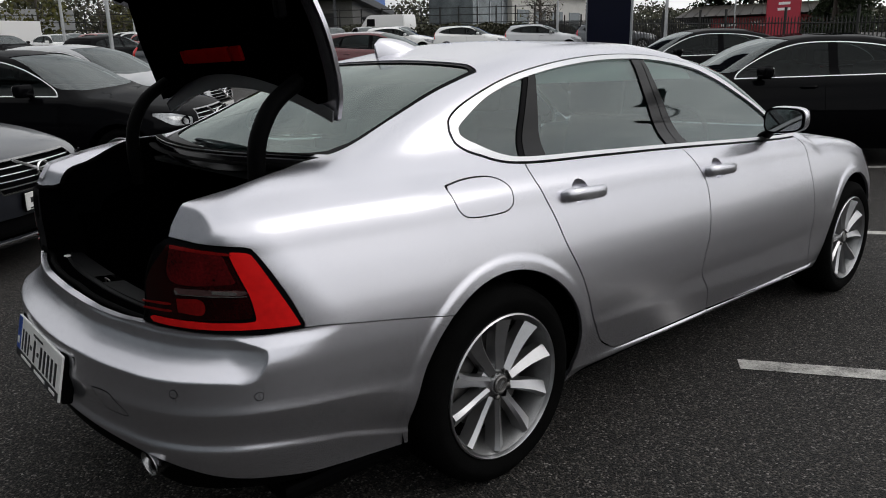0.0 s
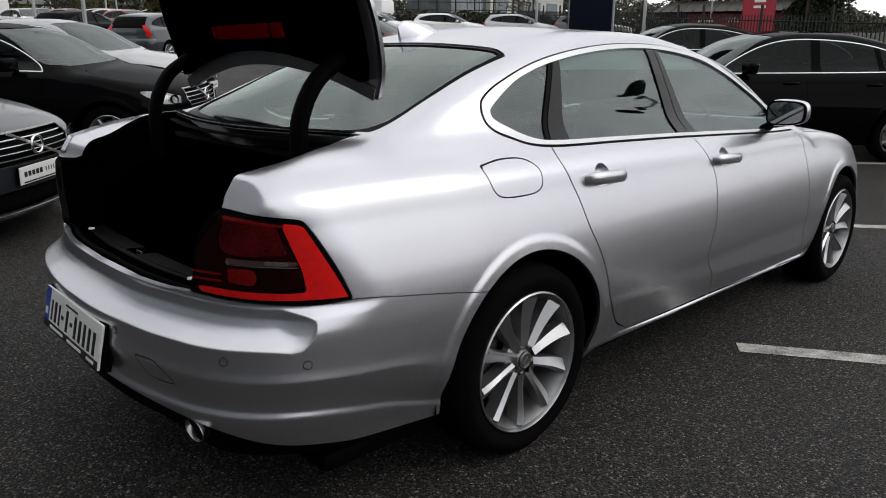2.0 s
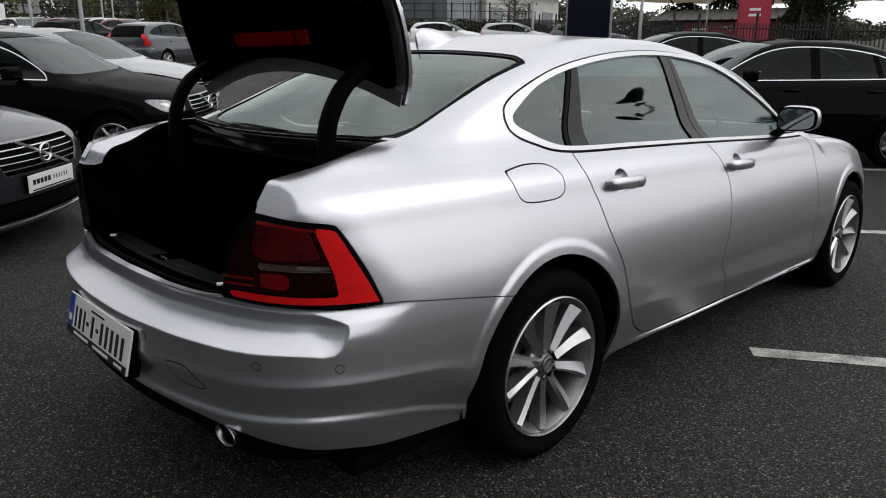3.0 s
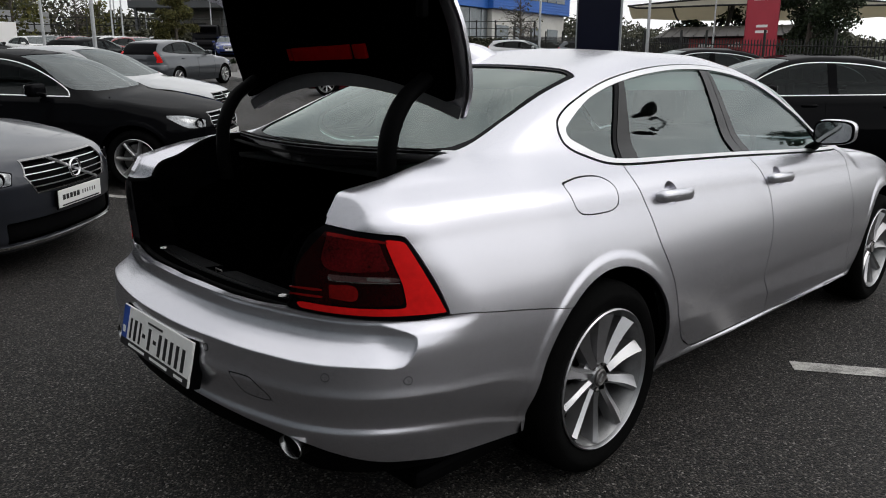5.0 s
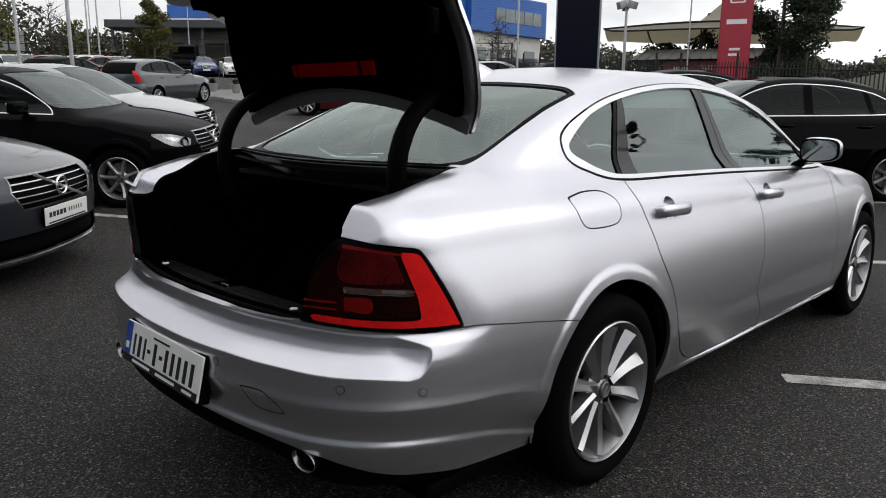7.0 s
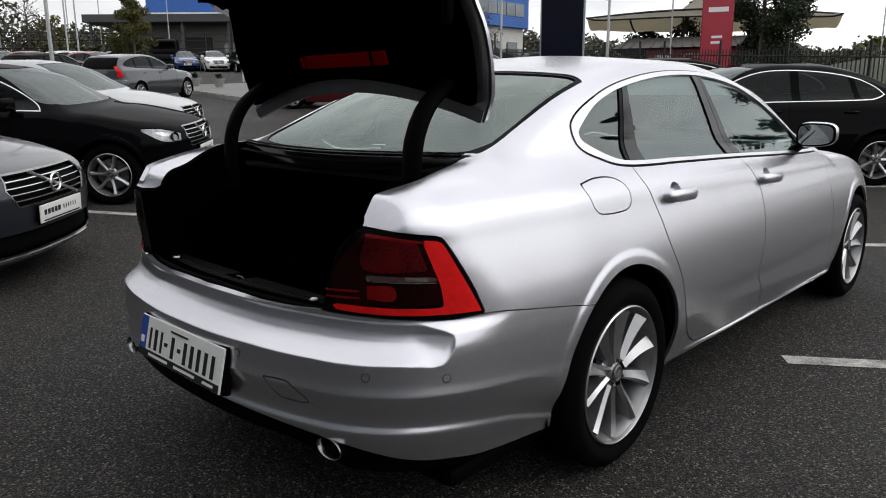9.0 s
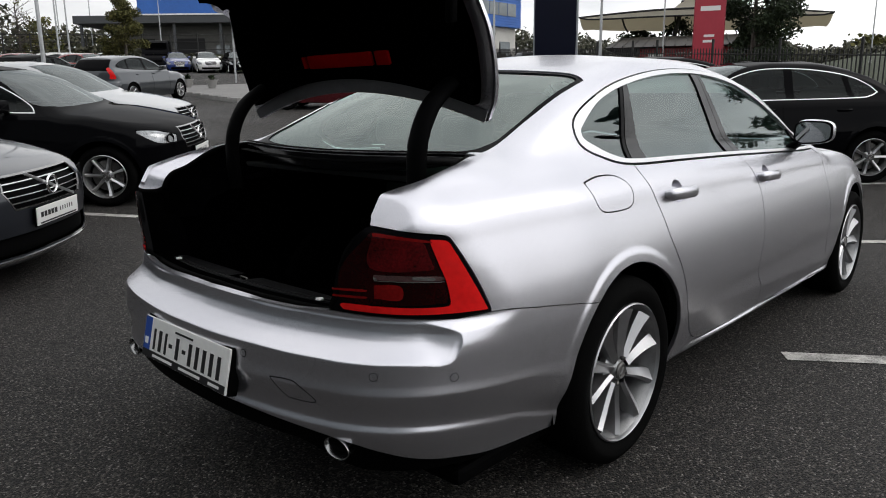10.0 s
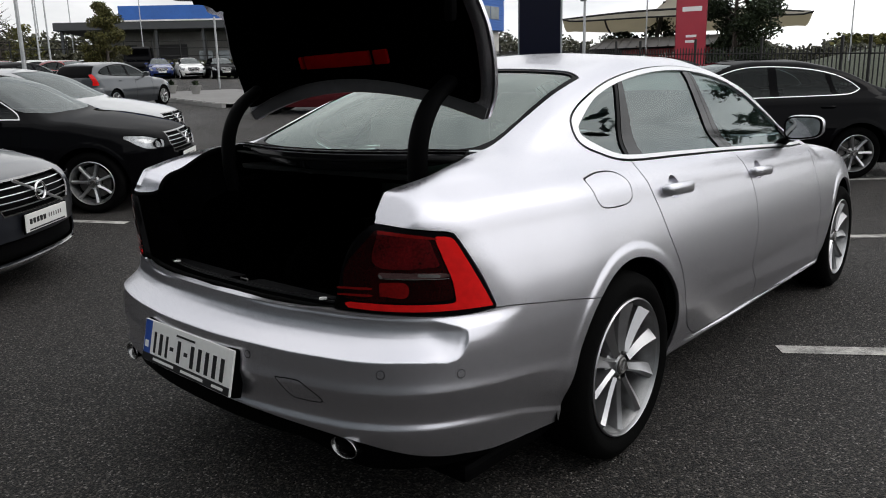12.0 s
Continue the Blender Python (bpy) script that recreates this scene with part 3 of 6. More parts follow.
dlo = outline([(-.030, 1.150), (-.009, 1.189), (.09, 1.237), (.296, 1.302), (.512, 1.345), (.749, 1.374), (1.008, 1.389), (1.284, 1.385), (1.574, 1.352),
               (1.753, 1.300), (1.935, 1.223), (2.129, 1.122), (2.24, 1.03), (2.28, .975)],
              [(2.28, .975), (1.966, .980), (1.123, 1.010), (.635, 1.024), (.203, 1.037), (.046, 1.075), (-.017, 1.110), (-.030, 1.150)])
mid_gap = [(1.31, .284), (1.262, .386), (1.197, .475), (1.198, .543), (1.238, .643), (1.268, .757), (1.273, .859), (1.214, .952), (1.190, 1.01), (1.19, 1.07)]
rear_door = outline([(.226, 1.07), (.226, 1.036), (.216, .977), (.267, .859), (.306, .753), (.365, .638), (.436, .467), (.513, .357), (.589, .306)],
                    [(.589, .306), (.70, .287), (1.31, .284)], mid_gap)
front_door = outline(mid_gap[::-1], [(1.31, .284), (2.1, .269), (2.40, .255)],
                     [(2.40, .255), (2.335, .33), (2.333, .505), (2.337, .715), (2.332, .912), (2.25, 1.0), (2.24, 1.06)])
fuel = outline([(-.166, 1.003), (-.062, 1.014), (.036, 1.009), (.085, .982), (.090, .948), (.079, .918), (.030, .902), (-.100, .905), (-.145, .928),
                (-.160, .975), (-.166, 1.003)])
lamp = outline([(-.28, .953), (-.171, .941), (-.053, .929), (.005, .922), (.030, .907), (.088, .843), (.138, .779), (.182, .709)],
               [(.182, .709), (.039, .702), (-.088, .704), (-.272, .709), (-.434, .711)],
               [(-.434, .711), (-.447, .720), (-.425, .768), (-.401, .841), (-.345, .915), (-.28, .953)])
seam = curve([(-1.2, .70), (-.6, .703), (-.43, .710), (-.272, .708), (-.09, .703), (.04, .700), (.186, .704), (.409, .681), (.70, .643)])
hem = curve([(-1.2, .415), (-.8, .405), (-.5, .388), (-.36, .370), (-.234, .345), (-.149, .327), (-.05, .312), (.05, .302), (.17, .286), (.30, .275), (.5, .264), (.9, .264)])
shut_x = curve([(-.95, .655), (-.9, .656), (-.75, .688), (-.62, .676), (-.5, .640), (-.4, .630)])
gate_x = curve([(.68, .50), (.72, .535), (.77, .562), (.84, .578), (.90, .612), (.94, .650), (.956, .661), (.98, .656)])
glass_base = lambda x: -.590 + .105 * (x / .62) ** 2


lid_x = curve([(-.95, .645), (-.9, .648), (-.75, .676), (-.62, .668), (-.56, .655), (-.5, .625), (-.45, .612)])


def lid_field(gap=0.0):
    """Below nought on the lid itself."""
    return lambda x, y, z: np.maximum.reduce([x - np.where(z > .975, lid_x(y), gate_x(z) - .004), y - glass_base(x), .703 - z]) + gap


def boot_field(gap=0.0):
    """Below nought where the boot lid closes."""
    return lambda x, y, z: np.maximum.reduce([x - np.where(z > .975, shut_x(y), gate_x(z)), y - glass_base(x), .703 - z]) + gap


bumper_zone = lambda x, y, z: np.maximum(z - seam(x + y), y - .05)
rear_window = outline([(-.66, .12), (-.3, .185), (0, .165), (.3, .185), (.50, .215), (.578, .212)], [(.578, .212), (.605, -.12), (.625, -.44)],
                      [(.625, -.44), (.45, -.52), (0, -.565), (-.66, -.5)])
windscreen = outline([(-.7, 1.62), (0, 1.70), (.35, 1.67), (.545, 1.60)], [(.545, 1.60), (.66, 2.0), (.745, 2.36)], [(.745, 2.36), (.5, 2.47), (0, 2.52), (-.7, 2.45)])
bonnet = outline([(-.9, 2.40), (0, 2.56), (.5, 2.50), (.77, 2.40)], [(.77, 2.40), (.80, 2.9), (.74, 3.35), (.60, 3.55), (0, 3.66), (-.9, 3.5)])
on_top = lambda x, y, z: .90 - z
rw_field = both(region(rear_window, 0, "xy"), lambda x, y, z: 1.02 - z)
ws_field = both(region(windscreen, 0, "xy"), lambda x, y, z: .93 - z)
bn_field = both(region(bonnet, 0, "xy"), lambda x, y, z: .70 - z)
headlamp = outline([(3.30, .66), (3.22, .80), (3.36, .80), (3.62, .74), (3.70, .64), (3.55, .62), (3.30, .66)])
hl_field = both(region(headlamp), lambda x, y, z: .30 - x)
G = .0028
saloon = tagged(new("saloon_car"), "silver four-door saloon parked with its boot lid open", "car")
body = S.panel("body", (SIDE, TAIL_TOP), [
    beyond(region(dlo), .006), beyond(region(rear_door), G), beyond(region(front_door), G), beyond(region(fuel), .0022), beyond(region(lamp, 0, "sz"), .002),
    beyond(boot_field(), .003), beyond(bumper_zone, .003), beyond(rw_field, .004), beyond(ws_field, .004), beyond(bn_field, .004), beyond(hl_field, .003),
    out_of_arch(S, 0), out_of_arch(S, S.base), lambda x, y, z: .222 - z, lambda x, y, z: np.where(z < .7, y - 3.30, -1.0)],
    SILVER, saloon, "silver metallic body shell", sides=(1, -1), shared=SHARED, flange=.014)
for sd in (1, -1):
    cup = lambda yc, zc: (lambda x, y, z: (np.hypot((y - yc) / .047, (z - zc) / .043) - 1) * .043)
    cup_rear, cup_front = cup(.425, .921), cup(1.385, .905)
    door = S.panel("rear_door", [SIDE], [region(rear_door, G), beyond(region(dlo), .006), out_of_arch(S, 0), beyond(cup_rear)], SILVER, saloon, sides=(sd,))
    door2 = S.panel("front_door", [SIDE], [region(front_door, G), beyond(region(dlo), .006), beyond(cup_front)], SILVER, saloon, sides=(sd,))
    S.panel("fuel_flap" if sd > 0 else "quarter_infill", [SIDE], [region(fuel, .0022 if sd > 0 else -.0022)], SILVER, saloon, sides=(sd,), flange=.004)
    # window surround, panes and pillars
    edge = region(dlo)
    S.panel("window_trim", [SIDE], [edge, lambda x, y, z: -.017 + .005 * (1 - step(1.02, 1.08, z)) - .018 * (1 - step(.0, .22, y)) - edge(x, y, z)], SATIN, saloon,
            "bright satin window surround", lift=.004, sides=(sd,), flange=.010, dense=3)
    rim_in = lambda x, y, z: edge(x, y, z) + .016
    divide = lambda y0, z0, y1, z1: (lambda x, y, z: y - (y0 + (z - z0) * (y1 - y0) / (z1 - z0)))
    q_rear, d_rear = divide(.246, 1.049, .412, 1.295), divide(.352, 1.045, .468, 1.317)
    b_rear, b_mid, b_front = divide(1.112, 1.024, 1.124, 1.367), divide(1.200, 1.021, 1.190, 1.369), divide(1.272, 1.017, 1.220, 1.362)
    shift = lambda f, d: (lambda x, y, z: f(x, y, z) + d)
    S.panel("quarter_window", [SIDE], [rim_in, q_rear], GLASS, saloon, "fixed rear quarter glass", lift=-.006, sides=(sd,), flange=0)
    S.panel("rear_door_window", [SIDE], [rim_in, beyond(d_rear), b_rear], GLASS, door, "tinted rear door glass", lift=-.006, sides=(sd,), flange=0)
    S.panel("front_door_window", [SIDE], [rim_in, beyond(b_front), lambda x, y, z: y - 2.16], GLASS, door2, "tinted front door glass", lift=-.006, sides=(sd,), flange=0)
    S.panel("rear_pillar_trim", [SIDE], [rim_in, beyond(q_rear, .004), d_rear], PILLAR, door, "gloss black pillar trim", lift=0, sides=(sd,), flange=.008)
    S.panel("division_bar", [SIDE], [rim_in, q_rear, beyond(shift(q_rear, .022))], GLOSS_BLACK, saloon, "black division bar", lift=-.001, sides=(sd,), flange=.008)
    S.panel("centre_pillar_trim", [SIDE], [rim_in, beyond(b_rear, .004), shift(b_mid, .003)], PILLAR, door, "gloss black pillar trim", lift=0, sides=(sd,), flange=.008)
    S.panel("front_pillar_trim", [SIDE], [rim_in, beyond(b_mid, .003), b_front], PILLAR, door2, "gloss black pillar trim", lift=0, sides=(sd,), flange=.008)
    S.panel("mirror_patch", [SIDE], [rim_in, lambda x, y, z: 2.15 - y], GLOSS_BLACK, door2, lift=0, sides=(sd,), flange=.008)
    # inner faces of doors and roof
    S.panel("door_lining", [SIDE], [lambda x, y, z: z - 1.012, lambda x, y, z: .35 - z, lambda x, y, z: .10 - y, lambda x, y, z: y - 2.35,
                                    out_of_arch(S, 0, .03)], CABIN, saloon, "dark door lining", lift=-.055, sides=(sd,), flange=0)
    for nm, y0, z0 in (("rear", .325, .918), ("front", 1.285, .902)):
        mid_y, own = y0 + .11, (door if nm == "rear" else door2)
        xs = S.skin_x(mid_y, z0)
        yc, zc = mid_y - .010, z0 + .003
        rings_b = []
        for t in np.linspace(0, 1, 7):
            rings_b.append([(sd * (S.skin_x(yc + .048 * math.cos(a), zc + .044 * math.sin(a)) - .0005 - .024 * (1 - t ** 2.2)), yc + (.004 + .044 * t) * math.cos(a), zc + (.004 + .040 * t) * math.sin(a))
                            for a in np.linspace(0, 2 * math.pi, 28, False)])
        bowl = to_bm([p for r in rings_b for p in r], [(r * 28 + i, r * 28 + (i + 1) % 28, r * 28 + 28 + (i + 1) % 28, r * 28 + 28 + i) for r in range(6) for i in range(28)] + [tuple(range(28))])
        part("handle_recess", bowl, SILVER, own, "silver handle recess", smooth=60)
        pts = [(sd * (S.skin_x(y0, z0) - .004), y0, z0), (sd * (xs + .022), y0 + .018, z0 + .001), (sd * (xs + .034), y0 + .06, z0 + .002), (sd * (xs + .035), y0 + .15, z0 - .001),
               (sd * (xs + .026), y0 + .198, z0 - .004), (sd * (xs + .0), y0 + .222, z0 - .006)]
        v, f = tube(spline(pts, 5), [.012 + .011 * min(1, 6 * min(t, 1 - t) + .15) for t in np.linspace(0, 1, 26)], 12, (0.60, 1.0))
        part("door_handle", to_bm(v, f), SILVER, own, "silver pull handle", smooth=50)
    # wing mirror
    mx = S.skin_x(1.98, .985)
    shell = bmesh.new()
    bmesh.ops.create_uvsphere(shell, u_segments=28, v_segments=18, radius=1)
    for vert in shell.verts:
        p = vert.co
        q = Vector([math.copysign(abs(c) ** .62, c) for c in p])
        thick = .050 if q.y < 0 else .085
        vert.co = (sd * (.922 + .097 * q.x * (1 - .10 * max(q.y, 0))), 1.945 + thick * q.y * (1 - .25 * max(q.x, 0)), 1.082 + .064 * q.z * (1 - .12 * q.x) + .004 * q.x)
    mir = part("wing_mirror", shell, SILVER, door2, "silver wing mirror", smooth=70)
    for nm_, hw, hh, yy, mt, lb in (("mirror_rim", .090, .059, 1.893, GLOSS_BLACK, "black mirror rim"), ("mirror_glass", .081, .051, 1.8885, MIRROR, "mirror glass")):
        oval = [(math.copysign(abs(math.cos(a)) ** .55, math.cos(a)) * hw, math.copysign(abs(math.sin(a)) ** .55, math.sin(a)) * hh) for a in np.linspace(0, 2 * math.pi, 40, False)]
        pv = [(sd * (.925 + u * (1 - .02 * w)), yy + dy + .10 * u, 1.082 + w * (1 - 1.0 * u) + .03 * u) for dy in (0, .012) for u, w in oval]
        part(nm_, to_bm(pv, [tuple(range(40)), tuple(range(79, 39, -1))] + [(i, (i + 1) % 40, 40 + (i + 1) % 40, 40 + i) for i in range(40)]), mt, mir, lb, smooth=30)
    v, f = tube([(sd * (mx - .03), 1.995, .985), (sd * (mx + .02), 1.985, 1.02), (sd * .885, 1.955, 1.045)], [.030, .024, .028], 10, (1.5, .8))
    part("mirror_foot", to_bm(v, f), BLACK_TRIM, mir, "black mirror foot", smooth=50)
    # lamps
    tail = S.panel("tail_lamp", [TAIL], [region(lamp, .0015, "sz")], GLOSS_BLACK, saloon, "red and smoked wrap-around tail lamp", sides=(sd,), lift=-.002, flange=.02)
    glow = outline([(-.020, .914), (.010, .908), (.030, .890), (.086, .822), (.134, .760), (.166, .715)], [(.166, .715), (.03, .716), (-.12, .717), (-.385, .722)],
                   [(-.385, .722), (-.375, .738), (-.12, .735), (.005, .735), (.022, .745)], [(.022, .745), (.006, .80), (-.03, .865), (-.052, .912), (-.020, .914)])
    S.panel("light_band", [TAIL], [region(glow, 0, "sz")], RED_LENS, tail, "bright red light band", sides=(sd,), lift=.0025, flange=.006, dense=3)
    smoke = outline([(-.268, .938), (-.16, .928), (-.058, .914)], [(-.058, .914), (-.036, .865), (.000, .80), (.014, .745)], [(.014, .745), (-.12, .742), (-.36, .744), (-.395, .76), (-.385, .84), (-.268, .938)])
    S.panel("smoked_lens", [TAIL], [region(smoke, 0, "sz")], DARK_LENS, tail, "smoked dark red lens", sides=(sd,), lift=.0015, flange=.004)
    upper = outline([(-.262, .932), (-.165, .924), (-.075, .910)], [(-.075, .910), (-.055, .870), (-.035, .835)], [(-.035, .835), (-.27, .842), (-.262, .932)])
    S.panel("upper_reflector", [TAIL], [region(upper, 0, "sz")], DEEP_RED, tail, "deep red upper reflector", sides=(sd,), lift=.0022, flange=.002)
    strip = outline([(-.262, .826), (-.03, .819), (-.026, .807), (-.262, .812)])
    S.panel("reverse_strip", [TAIL], [region(strip, 0, "sz")], CLEAR_LENS, tail, "clear reversing light strip", sides=(sd,), lift=.004, flange=.004, dense=3)
    low = outline([(-.262, .797), (-.165, .795), (-.165, .757), (-.262, .760)])
    S.panel("lower_reflector", [TAIL], [region(low, 0, "sz")], BAR_RED, tail, "square red lower reflector", sides=(sd,), lift=.0022, flange=.002, dense=3)
    for z_at, z_end in ((.7560, .7575), (.7745, .7765)):
        bar = outline([(-.425, z_at + .004), (-.305, z_end + .006), (-.300, z_end), (-.425, z_at - .001)])
        S.panel("light_bar", [TAIL], [region(bar, 0, "sz")], BAR_RED, tail, "thin red light bar", sides=(sd,), lift=.003, flange=.003, dense=4)
    brow = outline([(-.262, .935), (-.165, .927), (-.060, .914), (-.056, .908), (-.165, .919), (-.262, .927)])
    S.panel("upper_light_edge", [TAIL], [region(brow, 0, "sz")], BAR_RED, tail, "thin red upper edge", sides=(sd,), lift=.003, flange=.002, dense=4)
    for s0, s1 in ((-.262, -.250), (-.120, -.045)):
        gem = outline([(s0, .8215), (s1, .8165), (s1, .8085), (s0, .8130)])
        S.panel("reverse_prism", [TAIL], [region(gem, 0, "sz")], CHROME, tail, "bright prism in the reversing light", sides=(sd,), lift=.0055, flange=.003, dense=4)
    rule = outline([(-.264, .8115), (-.030, .8055), (-.030, .8030), (-.264, .8090)])
    S.panel("bright_rule", [TAIL], [region(rule, 0, "sz")], CHROME, tail, "bright line under the reversing light", sides=(sd,), lift=.0045, flange=.003, dense=4)
    S.panel("headlamp", [SIDE], [region(headlamp, .003), lambda x, y, z: .30 - x], CLEAR_LENS, saloon, "clear headlamp", sides=(sd,), lift=-.004)
    # sensors in the bumper
    for px, py, pz in ((.723, -.995, .568), (.833, -.815, .553), (.300, -1.115, .566)):
        if sd < 0 and px < .5:
            continue
        p = np.array([[px, py, pz]])
        for _ in range(3):
            g = S.slope(p)
            p = p - S.F(p[:, 0], p[:, 1], p[:, 2])[:, None] * g / (g * g).sum(-1, keepdims=True)
        n = Vector(S.slope(p)[0]).normalized()
        m = Matrix.Translation(Vector(p[0]) * 1.0) @ n.to_track_quat("X", "Z").to_matrix().to_4x4()
        flipm = Matrix.Diagonal((sd, 1, 1, 1))
        v, f = lathe([(-.004, .0125), (.0008, .0122), (.0012, .0105), (-.001, .0100)], 24)
        ring_ob = part("sensor_ring", to_bm(v, f, None, flipm @ m), BLACK_TRIM, saloon, "dark parking sensor ring", smooth=40)
        v, f = lathe([(-.003, .0100), (.0012, .0098), (.0016, .006), (.0016, .0002)], 20)
        part("sensor", to_bm(v, f, None, flipm @ m), SILVER, ring_ob, "silver parking sensor", smooth=40)
bumper = S.panel("rear_bumper", (SIDE, TAIL_LOW), [bumper_zone, lambda x, y, z: hem(x + y) - z, out_of_arch(S, 0, .002)], SILVER, saloon, "silver rear bumper", sides=(1, -1), shared=SHARED, flange=.02)
S.panel("lower_valance", [TAIL], [lambda x, y, z: z - hem(x + y) - .004, lambda x, y, z: .335 - .073 * step(.45, .66, x) - z, behind, out_of_arch(S, 0, .01)], BLACK_TRIM, bumper, "black plastic lower valance", lift=-.012, sides=(1, -1), flange=.03)
# towing eye cover
tow = outline([(.408, .522), (.47, .525), (.505, .518), (.560, .476), (.49, .470), (.455, .478), (.408, .522)])
tow_line = region(tow, 0, "xz")
S.panel("towing_eye_groove", [TAIL], [lambda x, y, z: tow_line(x, y, z) - .0015, lambda x, y, z: -tow_line(x, y, z) - .0015, lambda x, y, z: y + .9], BLACK_TRIM, bumper, "fine towing eye cover joint", lift=.0006, flange=0, dense=3)
S.panel("towing_eye_cover", [TAIL], [lambda x, y, z: tow_line(x, y, z) + .0015, lambda x, y, z: y + .9], SILVER, bumper, "towing eye cover", lift=.001, flange=.001, dense=3)
S.panel("bonnet", [SIDE], [region(bonnet, .004, "xy"), lambda x, y, z: .70 - z, lambda x, y, z: y - 3.66], SILVER, saloon, "silver bonnet", sides=(1, -1))
S.panel("front_bumper", [SIDE], [lambda x, y, z: 3.305 - y, lambda x, y, z: z - .70, lambda x, y, z: .20 - z, beyond(hl_field, .003), out_of_arch(S, S.base)], SILVER, saloon, "silver front bumper", sides=(1, -1))
PANE.panel("rear_window", [REAR], [region(rear_window, 0, "xy"), lambda x, y, z: 1.02 - z], REAR_GLASS, saloon, "green tinted heated rear window", lift=-.008, sides=(1, -1), flange=0)
rw = region(rear_window, 0, "xy")
frit = lambda x, y, z: -(.015 + .065 * (1 - step(-.47, -.33, y))) - rw(x, y, z)
PANE.panel("rear_window_border", [REAR], [rw, frit, lambda x, y, z: 1.02 - z], FRIT, saloon, "black ceramic window border", lift=-.0035, sides=(1, -1), flange=.004)
S.panel("windscreen", [SIDE], [region(windscreen, 0, "xy"), lambda x, y, z: .93 - z], GLASS, saloon, "windscreen", lift=-.006, sides=(1, -1), flange=0)
S.panel("headliner", [SIDE], [lambda x, y, z: 1.30 - z, lambda x, y, z: .25 - y, lambda x, y, z: y - 1.62], HEADLINER, saloon, "pale headliner", lift=-.035, sides=(1, -1), flange=0)

# boot lid, swung up on its hinges
OPEN = radians(-85.5)
shut_corner = Vector((0, -.485, 1.095))
swing = Matrix.Rotation(OPEN, 4, "X")
LID = Matrix.Translation(Vector((0, -.390, 1.195)) - swing @ shut_corner) @ swing
UNLID = LID.inverted()
lid = S.panel("boot_lid", [BOOT], [lid_field(.003)], SILVER, saloon, "silver boot lid standing open", sides=(1, -1), flange=.012)
S.panel("lid_frame", [BOOT], [lid_field(.006)], SILVER, lid, "silver inner lid frame", lift=-.022, sides=(1, -1), flange=0)
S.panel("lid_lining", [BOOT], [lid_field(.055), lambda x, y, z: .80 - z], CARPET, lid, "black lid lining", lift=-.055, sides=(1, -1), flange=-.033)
# inner edge of the lid, coloured dark for the shade over the boot
S.panel("lid_seal_band", [BOOT], [lid_field(.0035), lambda x, y, z: -.060 - lid_field()(x, y, z), lambda x, y, z: -.650 + .12 * (x / .62) ** 2 - y], SHADED_LID, lid,
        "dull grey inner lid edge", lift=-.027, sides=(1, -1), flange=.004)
lid.matrix_basis = LID


def on_lid(name, bm, mat, label=""):
    bm.transform(UNLID)
    return part(name, bm, mat, lid, label, smooth=35)


case = on_lid("triangle_case", block(bmesh.new(), (.335, .012, .046), (.075, -.532, 1.402), (17, 0, 0), .004), CASE_RED, "red warning triangle case")
on_lid("case_clip", block(bmesh.new(), (.062, .012, .046), (.292, -.531, 1.402), (17, 0, 0), .004), CASE_RED)
on_lid("case_clip", block(bmesh.new(), (.018, .012, .042), (-.115, -.532, 1.402), (17, 0, 0), .004), CASE_RED)
catch = bmesh.new()
block(catch, (.03, .03, .075), (.608, -.552, 1.520), (11, 12, 0), .011, 3)
on_lid("lid_buffer", catch, BLACK_TRIM, "black lid buffer")
for sd in (1, -1):
    bend = [(sd * .515, -.60, .93), (sd * .515, -.612, 1.03), (sd * .515, -.600, 1.15), (sd * .515, -.545, 1.25), (sd * .515, -.460, 1.312), (sd * .515, -.415, 1.335), (sd * .515, -.40, 1.37)]
    v, f = tube(spline(bend, 7), .037, 12, (.62, 1.0))
    part("hinge_arm", to_bm(v, f), BLACK_TRIM, saloon, "black gooseneck boot hinge", smooth=50)
    on_lid("hinge_bracket", block(bmesh.new(), (.07, .035, .15), (sd * .515, -.425, 1.39), (6, 0, 0), .010), BLACK_TRIM)

# boot space
edge_r = [(.600, -.475), (.630, -.52), (.660, -.60), (.682, -.70), (.680, -.80), (.660, -.89)]
rim_pts = [(x, y, S.skin_z(x, y) - .012) for x, y in edge_r]
rim_pts += [(float(gate_x(z)) + .004, float(S.reach(np.array([[gate_x(z), -.6, z]]), np.array([[0, -1.0, 0]]))[0, 1]) + .012, z) for z in (.95, .90, .84, .77, .725)]
rim_pts += [(x, -1.030 + .145 * (x / .8) ** 2.4 + .03, .698) for x in (.50, .40, .25, .12)]
rim_pts = spline(rim_pts, 4)
half = [tuple(p) for p in rim_pts]
inner = []
for x, y, z in half:
    w = float(step(.935, .958, z)) * (1 - float(step(-.86, -.52, y)))
    inner.append((x - .055 * w, y + .060 * w, z - .022 * w))
